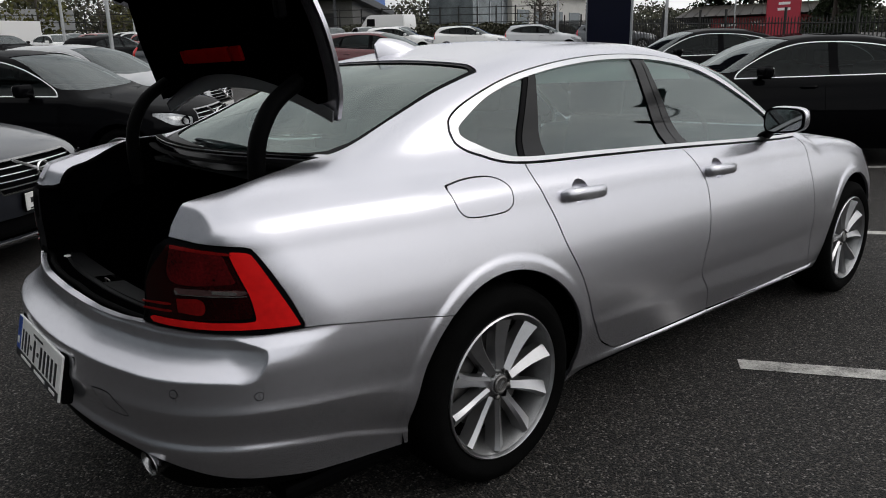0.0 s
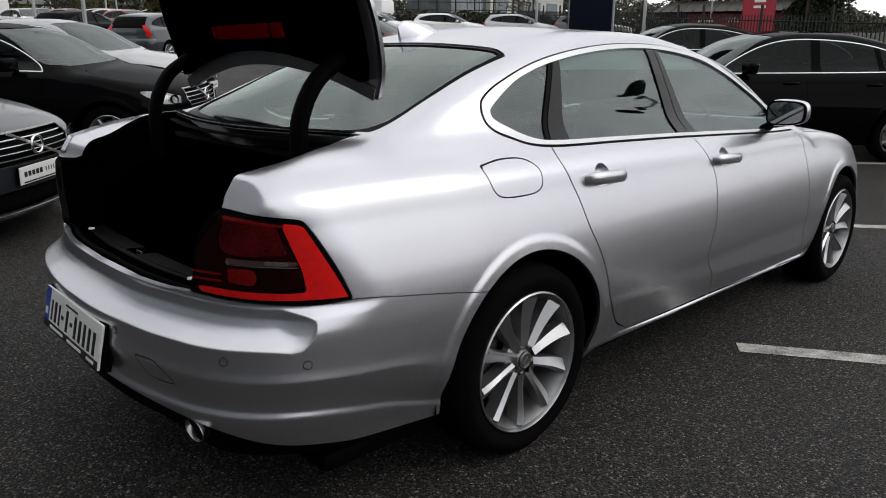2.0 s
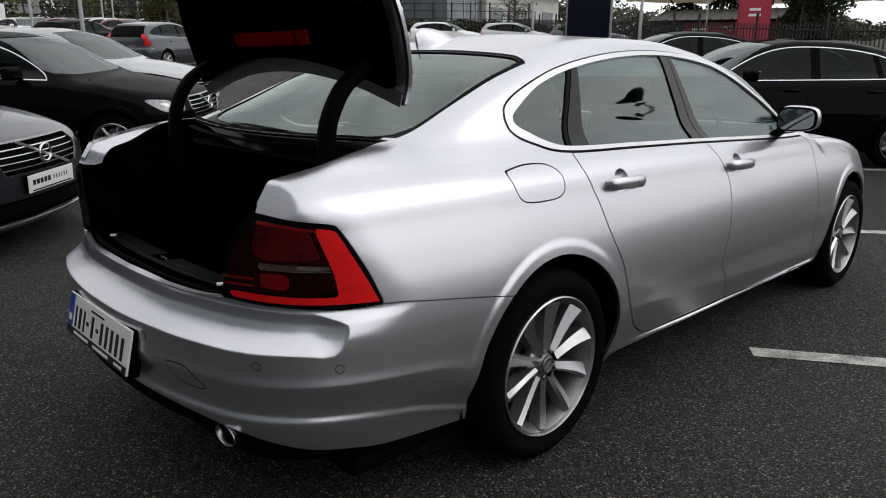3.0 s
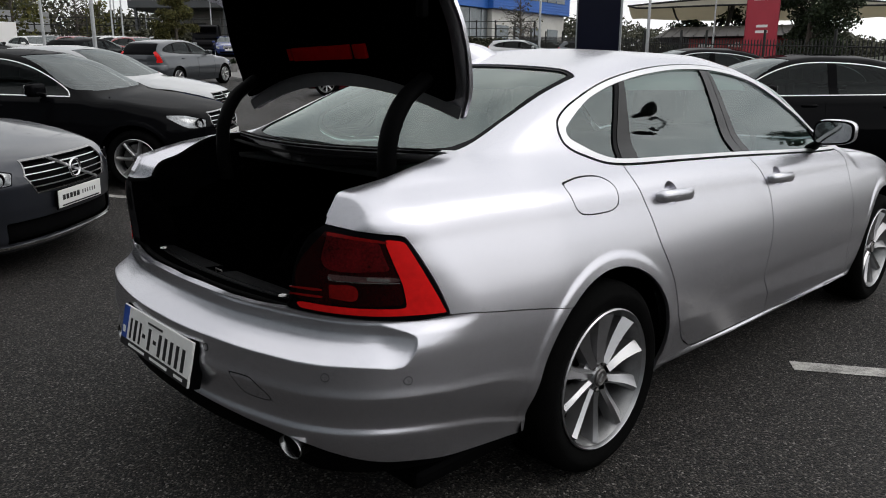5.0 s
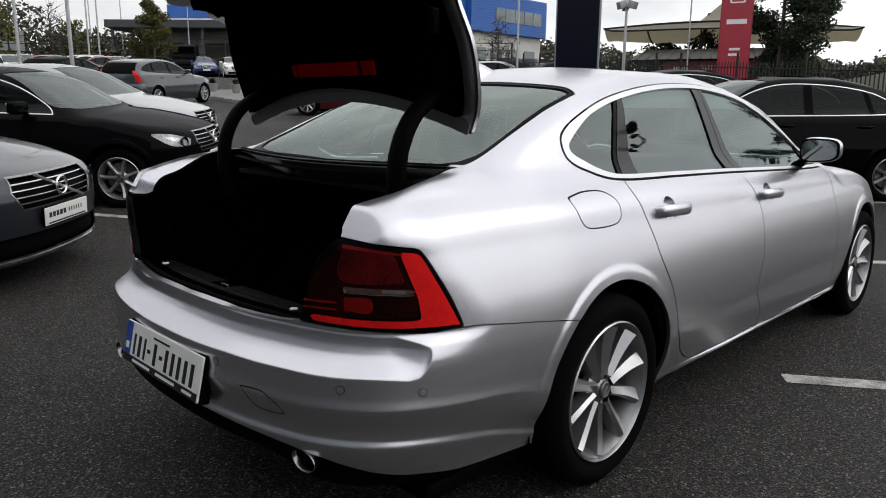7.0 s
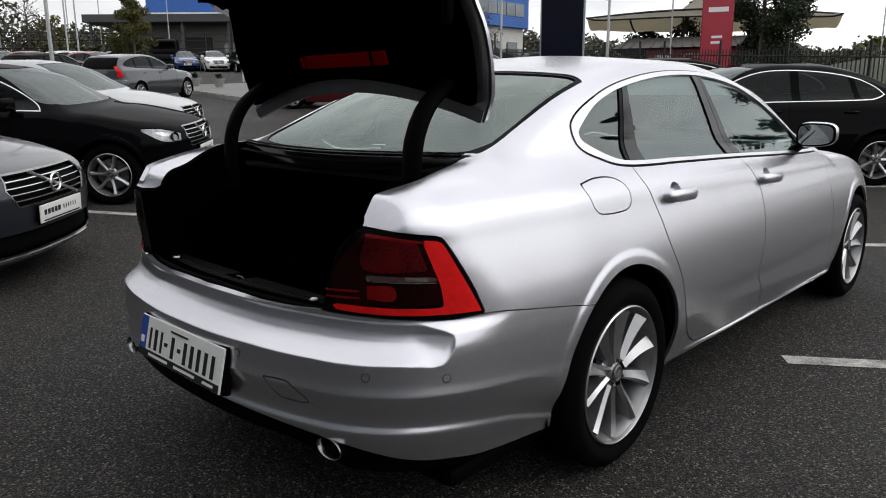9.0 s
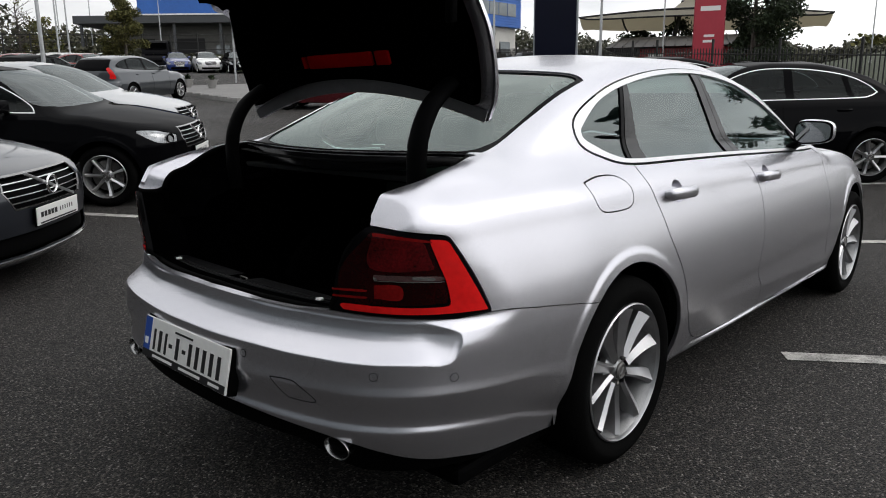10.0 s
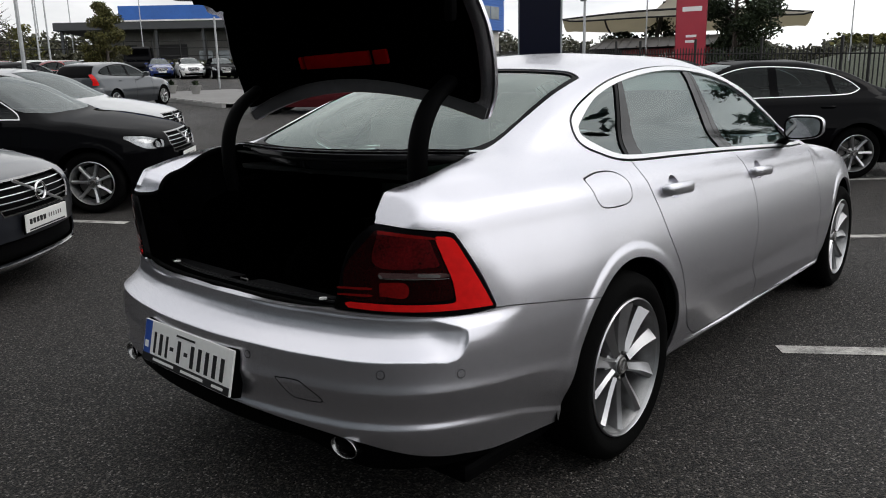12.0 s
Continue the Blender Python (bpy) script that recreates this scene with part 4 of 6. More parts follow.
for sd in (1, -1):
    n = len(half)
    v = [(sd * x, y, z) for x, y, z in half] + [(sd * (a[0] + b[0]) / 2, (a[1] + b[1]) / 2, (a[2] + b[2]) / 2 - .004) for a, b in zip(half, inner)] + [(sd * x, y, z) for x, y, z in inner]
    f = [(r * n + i, r * n + i + 1, (r + 1) * n + i + 1, (r + 1) * n + i) for r in range(2) for i in range(n - 1) if half[i + 1][2] > .945 and half[i][1] < -.53]
    bm_r = to_bm(v, f)
    bmesh.ops.remove_doubles(bm_r, verts=bm_r.verts, dist=1e-4)
    bmesh.ops.delete(bm_r, geom=[q for q in bm_r.verts if not q.link_faces], context="VERTS")
    part("boot_return", bm_r, SILVER, saloon, "silver return round the boot opening", smooth=40)
half = inner
loop_pts = half + [(0, -.995, .698)] + [(-x, y, z) for x, y, z in half[::-1]]
v, f = tube(loop_pts, .010, 8)
part("boot_seal", to_bm(v, f), SEAL, saloon, "black rubber boot seal", smooth=60)
strips = [[], [], [], []]
for x, y, z in loop_pts:
    low = z < .72
    strips[0].append((x, y, z))
    strips[1].append((x * .955, y + (.03 if not low else .03), z - (.03 if not low else -.004)))
    strips[2].append((x * .90, max(y + .07, -.93), z - (.06 if not low else .0)))
    strips[3].append((x * .84, max(y + .10, -.84), min(z - .05, .56) if low else z - .10))
verts = [p for s_ in strips for p in s_]
n = len(loop_pts)
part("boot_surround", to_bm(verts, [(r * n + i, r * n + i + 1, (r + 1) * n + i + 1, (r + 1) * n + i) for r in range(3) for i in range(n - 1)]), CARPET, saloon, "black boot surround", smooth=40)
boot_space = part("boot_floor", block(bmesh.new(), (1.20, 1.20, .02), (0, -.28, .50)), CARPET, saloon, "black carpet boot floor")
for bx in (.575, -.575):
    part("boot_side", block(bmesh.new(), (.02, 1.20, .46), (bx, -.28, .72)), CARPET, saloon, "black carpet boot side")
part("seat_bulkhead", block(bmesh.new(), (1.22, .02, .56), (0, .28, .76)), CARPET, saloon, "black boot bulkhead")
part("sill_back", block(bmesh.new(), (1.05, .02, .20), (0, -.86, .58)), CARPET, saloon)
SCUFF = material("grained_black_scuff_plate", (0.0035, 0.0035, 0.004), 0.35, spec=0.13, vary=(30.0, 0.3), bump=(500.0, 0.0006))
sill_y = lambda x: -.975 + .145 * (abs(x) / .8) ** 2.4 + .018
sill_xs = np.linspace(-.47, .47, 41)
for nm, y_in, y_out, z_in, z_out in (("scuff_plate", .085, .020, .700, .706), ("sill_groove", .018, .004, .7035, .7045)):
    rows_s = [[(x, sill_y(x) + y_in * (1 - .35 * (abs(x) / .47) ** 3), z_in - .012), (x, sill_y(x) + y_in * (1 - .35 * (abs(x) / .47) ** 3), z_in), (x, sill_y(x) + y_out, z_out),
               (x, sill_y(x) + y_out - .004, z_out - .010)] for x in sill_xs]
    plate_faces = [(i * 4 + j, (i + 1) * 4 + j, (i + 1) * 4 + j + 1, i * 4 + j + 1) for i in range(40) for j in range(3) if not (nm == "scuff_plate" and abs(sill_xs[i] + .012) < .055 and j < 2)]
    part(nm, to_bm([p for r in rows_s for p in r], plate_faces), SCUFF, saloon, "grained black boot sill plate" if nm == "scuff_plate" else "", smooth=25)
for bx in (.425, -.404):
    v, f = lathe([(0, .012), (.004, .011), (.006, .0005)], 16)
    part("scuff_stud", to_bm(v, f, None, pose(bx, -.926, .7085, 0, -90, 0)), PLATE_WHITE, saloon, "pale round fastener", smooth=40)
part("latch_loop", to_bm(*tube([(-.02, -.91, .68), (-.02, -.91, .702), (.02, -.91, .702), (.02, -.91, .68)], .003, 8)), BRAKE, saloon, "steel latch loop", smooth=50)
gut = [(x, float(glass_base(abs(x))) - .012, S.skin_z(abs(x), float(glass_base(abs(x))) - .012) - .030) for x in np.linspace(-.60, .60, 15)]
v, f = tube(gut, .010, 8, (1.6, .5))
part("gutter", to_bm(v, f), SEAL, saloon, "black gutter under the rear window", smooth=60)
v, f = tube([(x, y + .030, z + .026) for x, y, z in gut], .013, 8, (1.3, .8))
part("window_seal", to_bm(v, f), SEAL, saloon, "black rear window seal", smooth=60)

# wheels, liners and underside
w_r = wheel("wheel", .925, .335, .243, ALLOY, 10, "ten-spoke silver alloy wheel with black tyre", .035, .018, .014)
w_r.parent = saloon
w_r.matrix_basis = pose(0, 0, .335, 14, 0, 0)
for y, sd, a in ((2.941, 1, 31), (0, -1, 5), (2.941, -1, 23)):
    w = copy_thing(w_r, pose(0, y, .335, a if sd > 0 else -a, 0, 0 if sd > 0 else 180))
    w.parent = saloon
for y in (0, 2.941):
    for sd in (1, -1):
        arc = [(y + .405 * math.cos(a), .343 + .405 * math.sin(a)) for a in np.linspace(-.22, math.pi + .22, 26)]
        v = [(sd * x, p, q) for x in (.52, .885) for p, q in arc]
        f = [(i, i + 1, i + 27, i + 26) for i in range(25)] + [tuple(range(26))]
        part("arch_liner", to_bm(v, f), BLACK_TRIM, saloon, "black wheel arch liner", smooth=30)
bm = bmesh.new()
block(bm, (1.60, 4.2, .06), (0, 1.35, .205), (0, 0, 0), .02)
part("underside", bm, BLACK_TRIM, saloon, "black underside")
for sd in (1, -1):
    v, f = lathe([(-.12, .034), (0, .040), (.004, .0425), (.007, .041), (.005, .0385), (-.02, .036), (-.12, .033)], 28)
    m = pose(sd * .612, -1.030, .350, 0, 0, -90 + sd * 4) @ Matrix.Diagonal((1, 1.15, .72, 1))
    ex = part("exhaust_tip", to_bm(v, f, None, m), DULL_STEEL, saloon, "oval steel exhaust tip", smooth=50)
    # a flat black disc stands for the shade inside the pipe
    part("exhaust_bore", to_bm([(-.06, .033 * math.cos(a), .033 * math.sin(a)) for a in np.linspace(0, 6.283, 20, False)], [tuple(range(20))], None, m), CARPET, ex)
fin = bmesh.new()
rows = []
for t in np.linspace(0, 1, 9):
    y = .215 + .200 * t
    hgt, wd = .072 * (1 - t ** 1.8) ** .8 * min(1, (t + .06) * 9) ** .5 + .002, .040 * math.sin(math.pi * min(.97, .25 + .72 * (1 - t))) + .004
    zz = S.skin_z(.001, y) - .004
    rows.append([fin.verts.new((wd * c, y - .012 * s_ * (1 - t), zz + hgt * s_)) for c, s_ in ((-1, 0), (-.9, .3), (-.55, .75), (-.2, .97), (0, 1), (.2, .97), (.55, .75), (.9, .3), (1, 0))])
for p, q in zip(rows, rows[1:]):
    for i in range(8):
        fin.faces.new((p[i], p[i + 1], q[i + 1], q[i]))
fin.faces.new(rows[0])
part("aerial_fin", fin, SILVER, saloon, "silver shark-fin aerial", smooth=60)

# number plate: blank bars for its characters
PL = pose(0, -1.139, .505, 90 - 13, 0, 0)
plate = part("number_plate", block(bmesh.new(), (.525, .136, .008), (0, 0, 0), (0, 0, 0), .003), PLATE_WHITE, saloon, "white number plate with blue band and dark bars")
plate.matrix_basis = PL


def bars(parent, mat, items, lift, name="character_bar"):
    for cx, cy, wx, wy in items:
        ob = part(name, block(bmesh.new(), (wx, wy, .0016), (cx, cy, lift)), mat, parent)


part("plate_band", block(bmesh.new(), (.042, .108, .0016), (-.236, .012, .0046)), PLATE_BLUE, plate, "blue plate band")
part("plate_band_mark", block(bmesh.new(), (.022, .022, .0012), (-.236, -.012, .0062)), PLATE_WHITE, plate)
part("plate_footer", block(bmesh.new(), (.519, .024, .0016), (0, -.054, .0046)), INK, plate, "black plate footer")
bars(plate, PLATE_WHITE, [(-.12, -.054, .13, .008), (.055, -.054, .13, .008), (.20, -.054, .06, .008)], .0062)
bars(plate, INK, [(-.186, 0, .012, .068), (-.148, 0, .018, .068), (-.110, 0, .012, .068), (-.078, 0, .020, .012), (-.034, 0, .018, .068), (.008, 0, .020, .012),
                  (.046, 0, .018, .068), (.088, 0, .018, .068), (.130, 0, .018, .068), (.172, 0, .018, .068), (.214, 0, .018, .068), (0, .049, .11, .006)], .0052)
part("plate_holder", block(bmesh.new(), (.535, .145, .03), (0, 0, -.022), (0, 0, 0), .006), BLACK_TRIM, plate, "black plate holder")


def seat(x, y, w, parent, head=True):
    bm = block(bmesh.new(), (w, .52, .18), (x, y, .48), (4, 0, 0), .06, 4)
    cushion = part("seat_cushion", bm, LEATHER, parent, "charcoal leather seat", smooth=50)
    part("seat_back", block(bmesh.new(), (w, .16, .62), (x, y - .28, .82), (-14, 0, 0), .06, 4), LEATHER, parent, smooth=50)
    if head:
        part("headrest", block(bmesh.new(), (.26, .10, .17), (x, y - .385, 1.215), (-8, 0, 0), .045, 4), LEATHER, parent, smooth=50)


seat(.38, 1.55, .50, saloon)
seat(-.38, 1.55, .50, saloon)
seat(.0, .62, 1.30, saloon, False)
for x in (-.42, 0, .42):
    part("headrest", block(bmesh.new(), (.26, .09, .13), (x, .22, 1.13), (-10, 0, 0), .04, 4), LEATHER, saloon, smooth=50)
part("parcel_shelf", block(bmesh.new(), (1.20, .62, .02), (0, -.20, 1.015), (0, 0, 0), .008), SHELF, saloon, "dark parcel shelf")
part("dashboard", block(bmesh.new(), (1.42, .50, .30), (0, 2.25, .86), (0, 0, 0), .09, 4), CABIN, saloon, "dark dashboard", smooth=50)
part("cabin_floor", block(bmesh.new(), (1.5, 2.3, .04), (0, 1.3, .30)), CABIN, saloon)
v, f = tube([(.38 + .185 * math.cos(a), 1.84 + .185 * math.sin(a) * .34, .965 + .185 * math.sin(a) * .94) for a in np.linspace(0, 2 * math.pi, 33)], .014, 8)
wheel_rim = part("steering_wheel", to_bm(v, f), CABIN, saloon, "black steering wheel", smooth=60)
part("steering_boss", block(bmesh.new(), (.36, .03, .07), (.38, 1.85, .955), (-20, 0, 0), .012), CABIN, wheel_rim)


# ---- ground ----
def rise(x, y):
    """The car park climbs gently away from the saloon, then levels out."""
    s = -.75 * x + .66 * y
    t = np.clip(s - 1.8, 0, None)
    ramp_z = .068 * (np.sqrt(t * t + .36) - .6) * (t > 0)
    return np.where(ramp_z < 4.2, ramp_z, 4.2 + .4 * np.tanh((ramp_z - 4.2) / .4 * .6))


axis = np.sinh(np.linspace(-1, 1, 181) * 5.6) / np.sinh(5.6) * 900
GX, GY = np.meshgrid(axis - 2, axis + 2, indexing="ij")
ground = tagged(hang("ground", as_mesh("ground", np.stack([GX, GY, rise(GX, GY)], -1).reshape(-1, 3), grid_faces(181, 181), ASPHALT)),
                "dark worn asphalt car park", "ground", kind="structure")
D = Vector((.80, .60, 0)).normalized()


def paint_line(x, y, length, width=.10, turn=None, name="parking_line"):
    """A worn painted line from x, y along the bays."""
    a = math.atan2(D.y, D.x) if turn is None else turn
    n = max(2, int(length / .25))
    rng = random.Random(int(x * 100 + y * 37))
    v = []
    for i in range(n + 1):
        for sidew in (-.5, .5):
            px = x + math.cos(a) * length * i / n - math.sin(a) * width * (sidew + rng.uniform(-.03, .03))
            py = y + math.sin(a) * length * i / n + math.cos(a) * width * (sidew + rng.uniform(-.03, .03))
            v.append((px, py, float(rise(px, py)) + .004))
    f = [(2 * i, 2 * i + 2, 2 * i + 3, 2 * i + 1) for i in range(n)]
    return tagged(hang(name, as_mesh(name, v, f, LINE_PAINT, smooth=False)), "worn white painted bay line on asphalt", "road marking", "bay lines", "structure")


paint_line(1.01, 1.46, 4.6, .11, math.radians(34))
paint_line(.40, 4.50, 4.4, .10, math.radians(40))
paint_line(-.75, 7.05, 4.4, .10, math.radians(46))
paint_line(-9.1, -1.45, 4.75, .10, math.radians(30.5))


# ---- the other cars ----
def paint(name, colour, metal=0.6):
    return material(name, colour, 0.30, metal, coat=0.9, vary=(700.0, 0.04))


P_BLACK = material("black_car_paint", (0.0022, 0.0022, 0.0028), 0.10, 0.0, coat=0.24, spec=0.0, vary=(500.0, 0.04))
P_BLACK.node_tree.nodes["Principled BSDF"].inputs["Coat IOR"].default_value = 1.33
P_GREY = paint("slate_grey_paint", (0.024, 0.027, 0.036), .55)
P_STEEL = paint("steel_grey_paint", (0.050, 0.056, 0.064), .5)
P_WHITE = material("white_car_paint", (0.72, 0.72, 0.71), 0.25, 0.0, coat=0.8, vary=(400.0, 0.02))
P_RED = material("red_car_paint", (0.24, 0.018, 0.018), 0.25, 0.1, coat=0.9, vary=(400.0, 0.04))
P_MAROON = material("maroon_car_paint", (0.10, 0.010, 0.014), 0.25, 0.2, coat=0.9, vary=(400.0, 0.04))
P_BLUE = material("blue_car_paint", (0.02, 0.04, 0.17), 0.25, 0.2, coat=0.9, vary=(400.0, 0.04))
P_SILVER = paint("pale_silver_paint", (0.40, 0.405, 0.415), .6)
LAMP = material("headlamp_glass", (0.26, 0.27, 0.28), 0.08, 0.55, coat=0.7, vary=(9.0, 0.95))
FAR_ALLOY = material("silver_alloy", (0.55, 0.55, 0.56), 0.32, 0.9, vary=(20.0, 0.1))

SED = Shape(wheelbase=2.78, radius=.372, hub=.335, stretch=.945, lip=[(.2, -.02), (.3, 0), (.8, 0)], slip=[(-1, 0), (0, 0.0001)],
            nose=[(.15, 3.62), (.22, 3.72), (.30, 3.755), (.38, 3.75), (.5, 3.765), (.62, 3.768), (.70, 3.755), (.78, 3.715), (.90, 3.5)],
            crown=[(-1.1, 1.0), (-.93, 1.02), (-.6, 1.075), (-.45, 1.11), (-.2, 1.22), (.05, 1.335), (.3, 1.40), (.7, 1.455), (1.2, 1.46), (1.6, 1.42),
                   (1.9, 1.345), (2.3, 1.14), (2.55, 1.02), (2.8, .985), (3.2, .92), (3.5, .862), (3.7, .80), (3.85, .66)])
HAT = Shape(wheelbase=2.65, radius=.365, hub=.325, corner=.20, wrap=.12, lip=[(.2, -.02), (.3, 0), (.8, 0)], slip=[(-1, 0), (0, .0001)],
            wide=[(-.95, .80), (-.5, .86), (0, .885), (2.0, .885), (2.65, .88), (3.1, .83), (3.6, .70)],
            crown=[(-.9, 1.02), (-.76, 1.15), (-.60, 1.33), (-.45, 1.395), (-.2, 1.425), (.3, 1.455), (.9, 1.46), (1.3, 1.42), (1.65, 1.32), (2.05, 1.13),
                   (2.3, 1.01), (2.6, .97), (3.0, .90), (3.3, .83), (3.5, .72), (3.6, .6)],
            bow=[(-.9, .04), (0, .08), (1.2, .08), (2.2, .08), (2.8, .05), (3.8, .06)],
            tail=[(.15, -.72), (.25, -.80), (.35, -.85), (.55, -.86), (.68, -.84), (.72, -.81), (.95, -.785), (1.08, -.745), (1.2, -.66), (1.35, -.53)],
            nose=[(.15, 3.36), (.3, 3.46), (.55, 3.49), (.7, 3.45), (.9, 3.25)], drop=[(-1.2, .02), (3.6, -.04)])
SED_DLO = outline([(-.05, 1.10), (.06, 1.19), (.27, 1.285), (.60, 1.35), (1.0, 1.378), (1.35, 1.365), (1.62, 1.30), (1.86, 1.19), (2.06, 1.06), (2.12, .985)],
                  [(2.12, .985), (1.2, 1.005), (.25, 1.03), (.05, 1.055), (-.05, 1.10)])
HAT_DLO = outline([(-.42, 1.13), (-.35, 1.20), (-.05, 1.30), (.4, 1.365), (.8, 1.375), (1.15, 1.345), (1.45, 1.25), (1.75, 1.11), (1.92, .985)],
                  [(1.92, .985), (1.1, 1.005), (.2, 1.05), (-.25, 1.09), (-.42, 1.13)])


def make_car(name, s, colour, label, fine=2.2, dlo_line=None, hatch=False, lit=True):
    """A whole parked car in its own frame, rear axle at nought."""
    k = s.stretch
    side = s.along(-.35, (3.55 if hatch else 3.80 * k), .018 * fine / 1.1, fine * .8)
    tail_c = s.round_tail(fine, (.35, -.30 if hatch else -.45, .75))
    nose_c = s.round_nose(fine * .8, (.35, (2.75 if hatch else 3.05 * k), .55))
    front_y = 2.90 if hatch else 3.10 * k
    charts = [side, tail_c, nose_c]
    cut_t, cut_n = (lambda x, y, z: y + .35), (lambda x, y, z: front_y - y)
    car = tagged(new(name), label, "car")
    win = region(dlo_line)
    ws = both(region(outline([(-.7, 1.50 if hatch else 1.62 * k), (0, 1.30 if hatch else 1.66 * k), (.5, 1.26 if hatch else 1.55 * k)],
                             [(.5, 1.26 if hatch else 1.55 * k), (.70, 2.02 if hatch else 2.32 * k), (.0, 2.24 if hatch else 2.50 * k), (-.7, 2.1 if hatch else 2.4 * k)]), 0, "xy"),
              lambda x, y, z: .95 - z)
    if hatch:
        rw = both(lambda x, y, z: np.maximum.reduce([np.abs(x) - .60 + .25 * (z - 1.03), 1.02 - z, z - 1.345]), lambda x, y, z: y + .44)
        lamp_t = outline([(-.20, 1.10), (-.08, 1.12), (.02, 1.02), (.10, .90), (.13, .80), (.02, .79), (-.12, .80), (-.10, .90), (-.16, 1.0), (-.20, 1.10)])
        head = outline([(1.95, .70), (1.92, .80), (2.2, .80), (2.55, .74), (2.72, .68), (2.70, .60), (2.3, .62), (1.95, .70)])
    else:
        rw = both(region(outline([(-.7, .1), (0, .16), (.55, .2)], [(.55, .2), (.61, -.43)], [(.61, -.43), (0, -.55), (-.7, -.5)]), 0, "xy"), lambda x, y, z: 1.02 - z)
        lamp_t = outline([(-.42, .90), (-.15, .90), (.12, .86), (.16, .76), (.0, .70), (-.42, .70)])
        head = outline([(2.30, .775), (2.31, .805)], [(2.31, .805), (2.60, .790), (2.92, .730)], [(2.92, .730), (2.90, .655)], [(2.90, .655), (2.70, .650), (2.52, .675), (2.30, .775)])
    lampf, headf = region(lamp_t, 0, "sz"), both(region(head, 0, "nz"), lambda x, y, z: .95 * front_y - y, lambda x, y, z: .43 - x)
    gw = .47 if not hatch else .40
    grille = both(lambda x, y, z: np.maximum.reduce([np.abs(x) - gw + .55 * np.abs(z - .70), .575 - z, z - .795]), lambda x, y, z: front_y + .2 - y)
    intake = both(lambda x, y, z: np.maximum.reduce([np.abs(x) - .62, .26 - z, z - .40]), lambda x, y, z: front_y + .2 - y)
    lampf_r = both(lampf, lambda x, y, z: y + .35)
    common = [beyond(win, .006), beyond(ws, .003), beyond(rw, .003), beyond(lampf_r, .003), beyond(headf, .003), beyond(grille, .003), beyond(intake, .003),
              out_of_arch(s, 0), out_of_arch(s, s.base), lambda x, y, z: .20 - z]
    V = []
    for chart, extra in ((side, [lambda x, y, z: y - front_y]), (tail_c, [cut_t]), (nose_c, [cut_n])):
        V.append((chart, extra))
    # the three charts share their borders, so one skin results
    bodies = [s.panel("body_shell", [c], common + e, colour, None, "", sides=(1, -1), flange=.012, shared=(-.35, front_y)) for c, e in V]
    main = bodies[0]
    bm = bmesh.new()
    for b in bodies:
        bm.from_mesh(b.data)
    normals = []
    for b in bodies:
        normals += [tuple(n.vector) for n in b.data.corner_normals]
    joined = bpy.data.meshes.new("body_shell")
    bm.to_mesh(joined)
    bm.free()
    joined.materials.append(colour)
    joined.normals_split_custom_set(normals)
    for b in bodies[1:]:
        bpy.data.objects.remove(b)
    main.data = joined
    main.parent = car
    main["label"] = "painted body shell"
    trim_w = .009
    for sd in (1, -1):
        S_ = dict(sides=(sd,))
        s.panel("window_trim", [side, tail_c] if hatch else [side], [win, lambda x, y, z: -trim_w - win(x, y, z)], SATIN if not hatch else GLOSS_BLACK, car, "window surround", lift=.003, flange=.008, dense=4, **S_)
        pane = lambda x, y, z: win(x, y, z) + trim_w - .003
        b_at = .98 if hatch else 1.02
        s.panel("rear_side_window", [side], [pane, lambda x, y, z: y - b_at + .05, lambda x, y, z: -.35 - y], DARK_GLASS, car, "tinted side window", lift=-.006, flange=0, **S_)
        s.panel("front_side_window", [side], [pane, lambda x, y, z: b_at + .05 - y], DARK_GLASS, car, "tinted side window", lift=-.006, flange=0, **S_)
        s.panel("centre_pillar", [side], [pane, lambda x, y, z: np.abs(y - b_at) - .05], GLOSS_BLACK, car, "black centre pillar", lift=0, flange=.008, **S_)
        s.panel("rear_pillar", [side], [pane, lambda x, y, z: np.abs(y - (.28 if not hatch else .10) - .25 * (z - 1.05)) - .03], GLOSS_BLACK, car, "black window divider", lift=0, flange=.008, **S_)
        s.panel("tail_lamp", [tail_c], [region(lamp_t, .003, "sz"), cut_t], RED_LENS, car, "red tail lamp", lift=-.001, **S_)
        hl = s.panel("headlamp", [nose_c], [region(head, .003, "nz"), lambda x, y, z: .95 * front_y - y, lambda x, y, z: .433 - x], LAMP, car, "clear headlamp", lift=-.003, **S_)
        # lamp unit behind the lens
        eye = s.reach(np.array([[.62, front_y - .3, .705 if not hatch else .69]]), np.array([[0, 1.0, 0]]))[0]
        v, f = lathe([(0, .052), (.012, .050), (.006, .040), (-.02, .03), (-.02, .001)], 24)
        part("lamp_unit", to_bm(v, f, None, pose(sd * .64, float(eye[1]) - .012, .700 if not hatch else .69, 0, 0, 90 - sd * 24)), GLOSS_BLACK, hl, "dark round lamp unit", smooth=40)
        ym, zm = (1.95 * k, 1.02) if not hatch else (1.72, 1.02)
        xm = s.skin_x(ym, .985)
        mir = part("wing_mirror", block(bmesh.new(), (.21, .11, .135), (sd * (xm + .105), ym - .02, zm + .045), (0, 0, sd * -10), .045, 4), colour, car, "painted wing mirror", smooth=50)
        part("mirror_glass", block(bmesh.new(), (.17, .006, .10), (sd * (xm + .105), ym - .076, zm + .045), (0, 0, sd * -10), .002, 1), MIRROR, mir, "mirror glass")
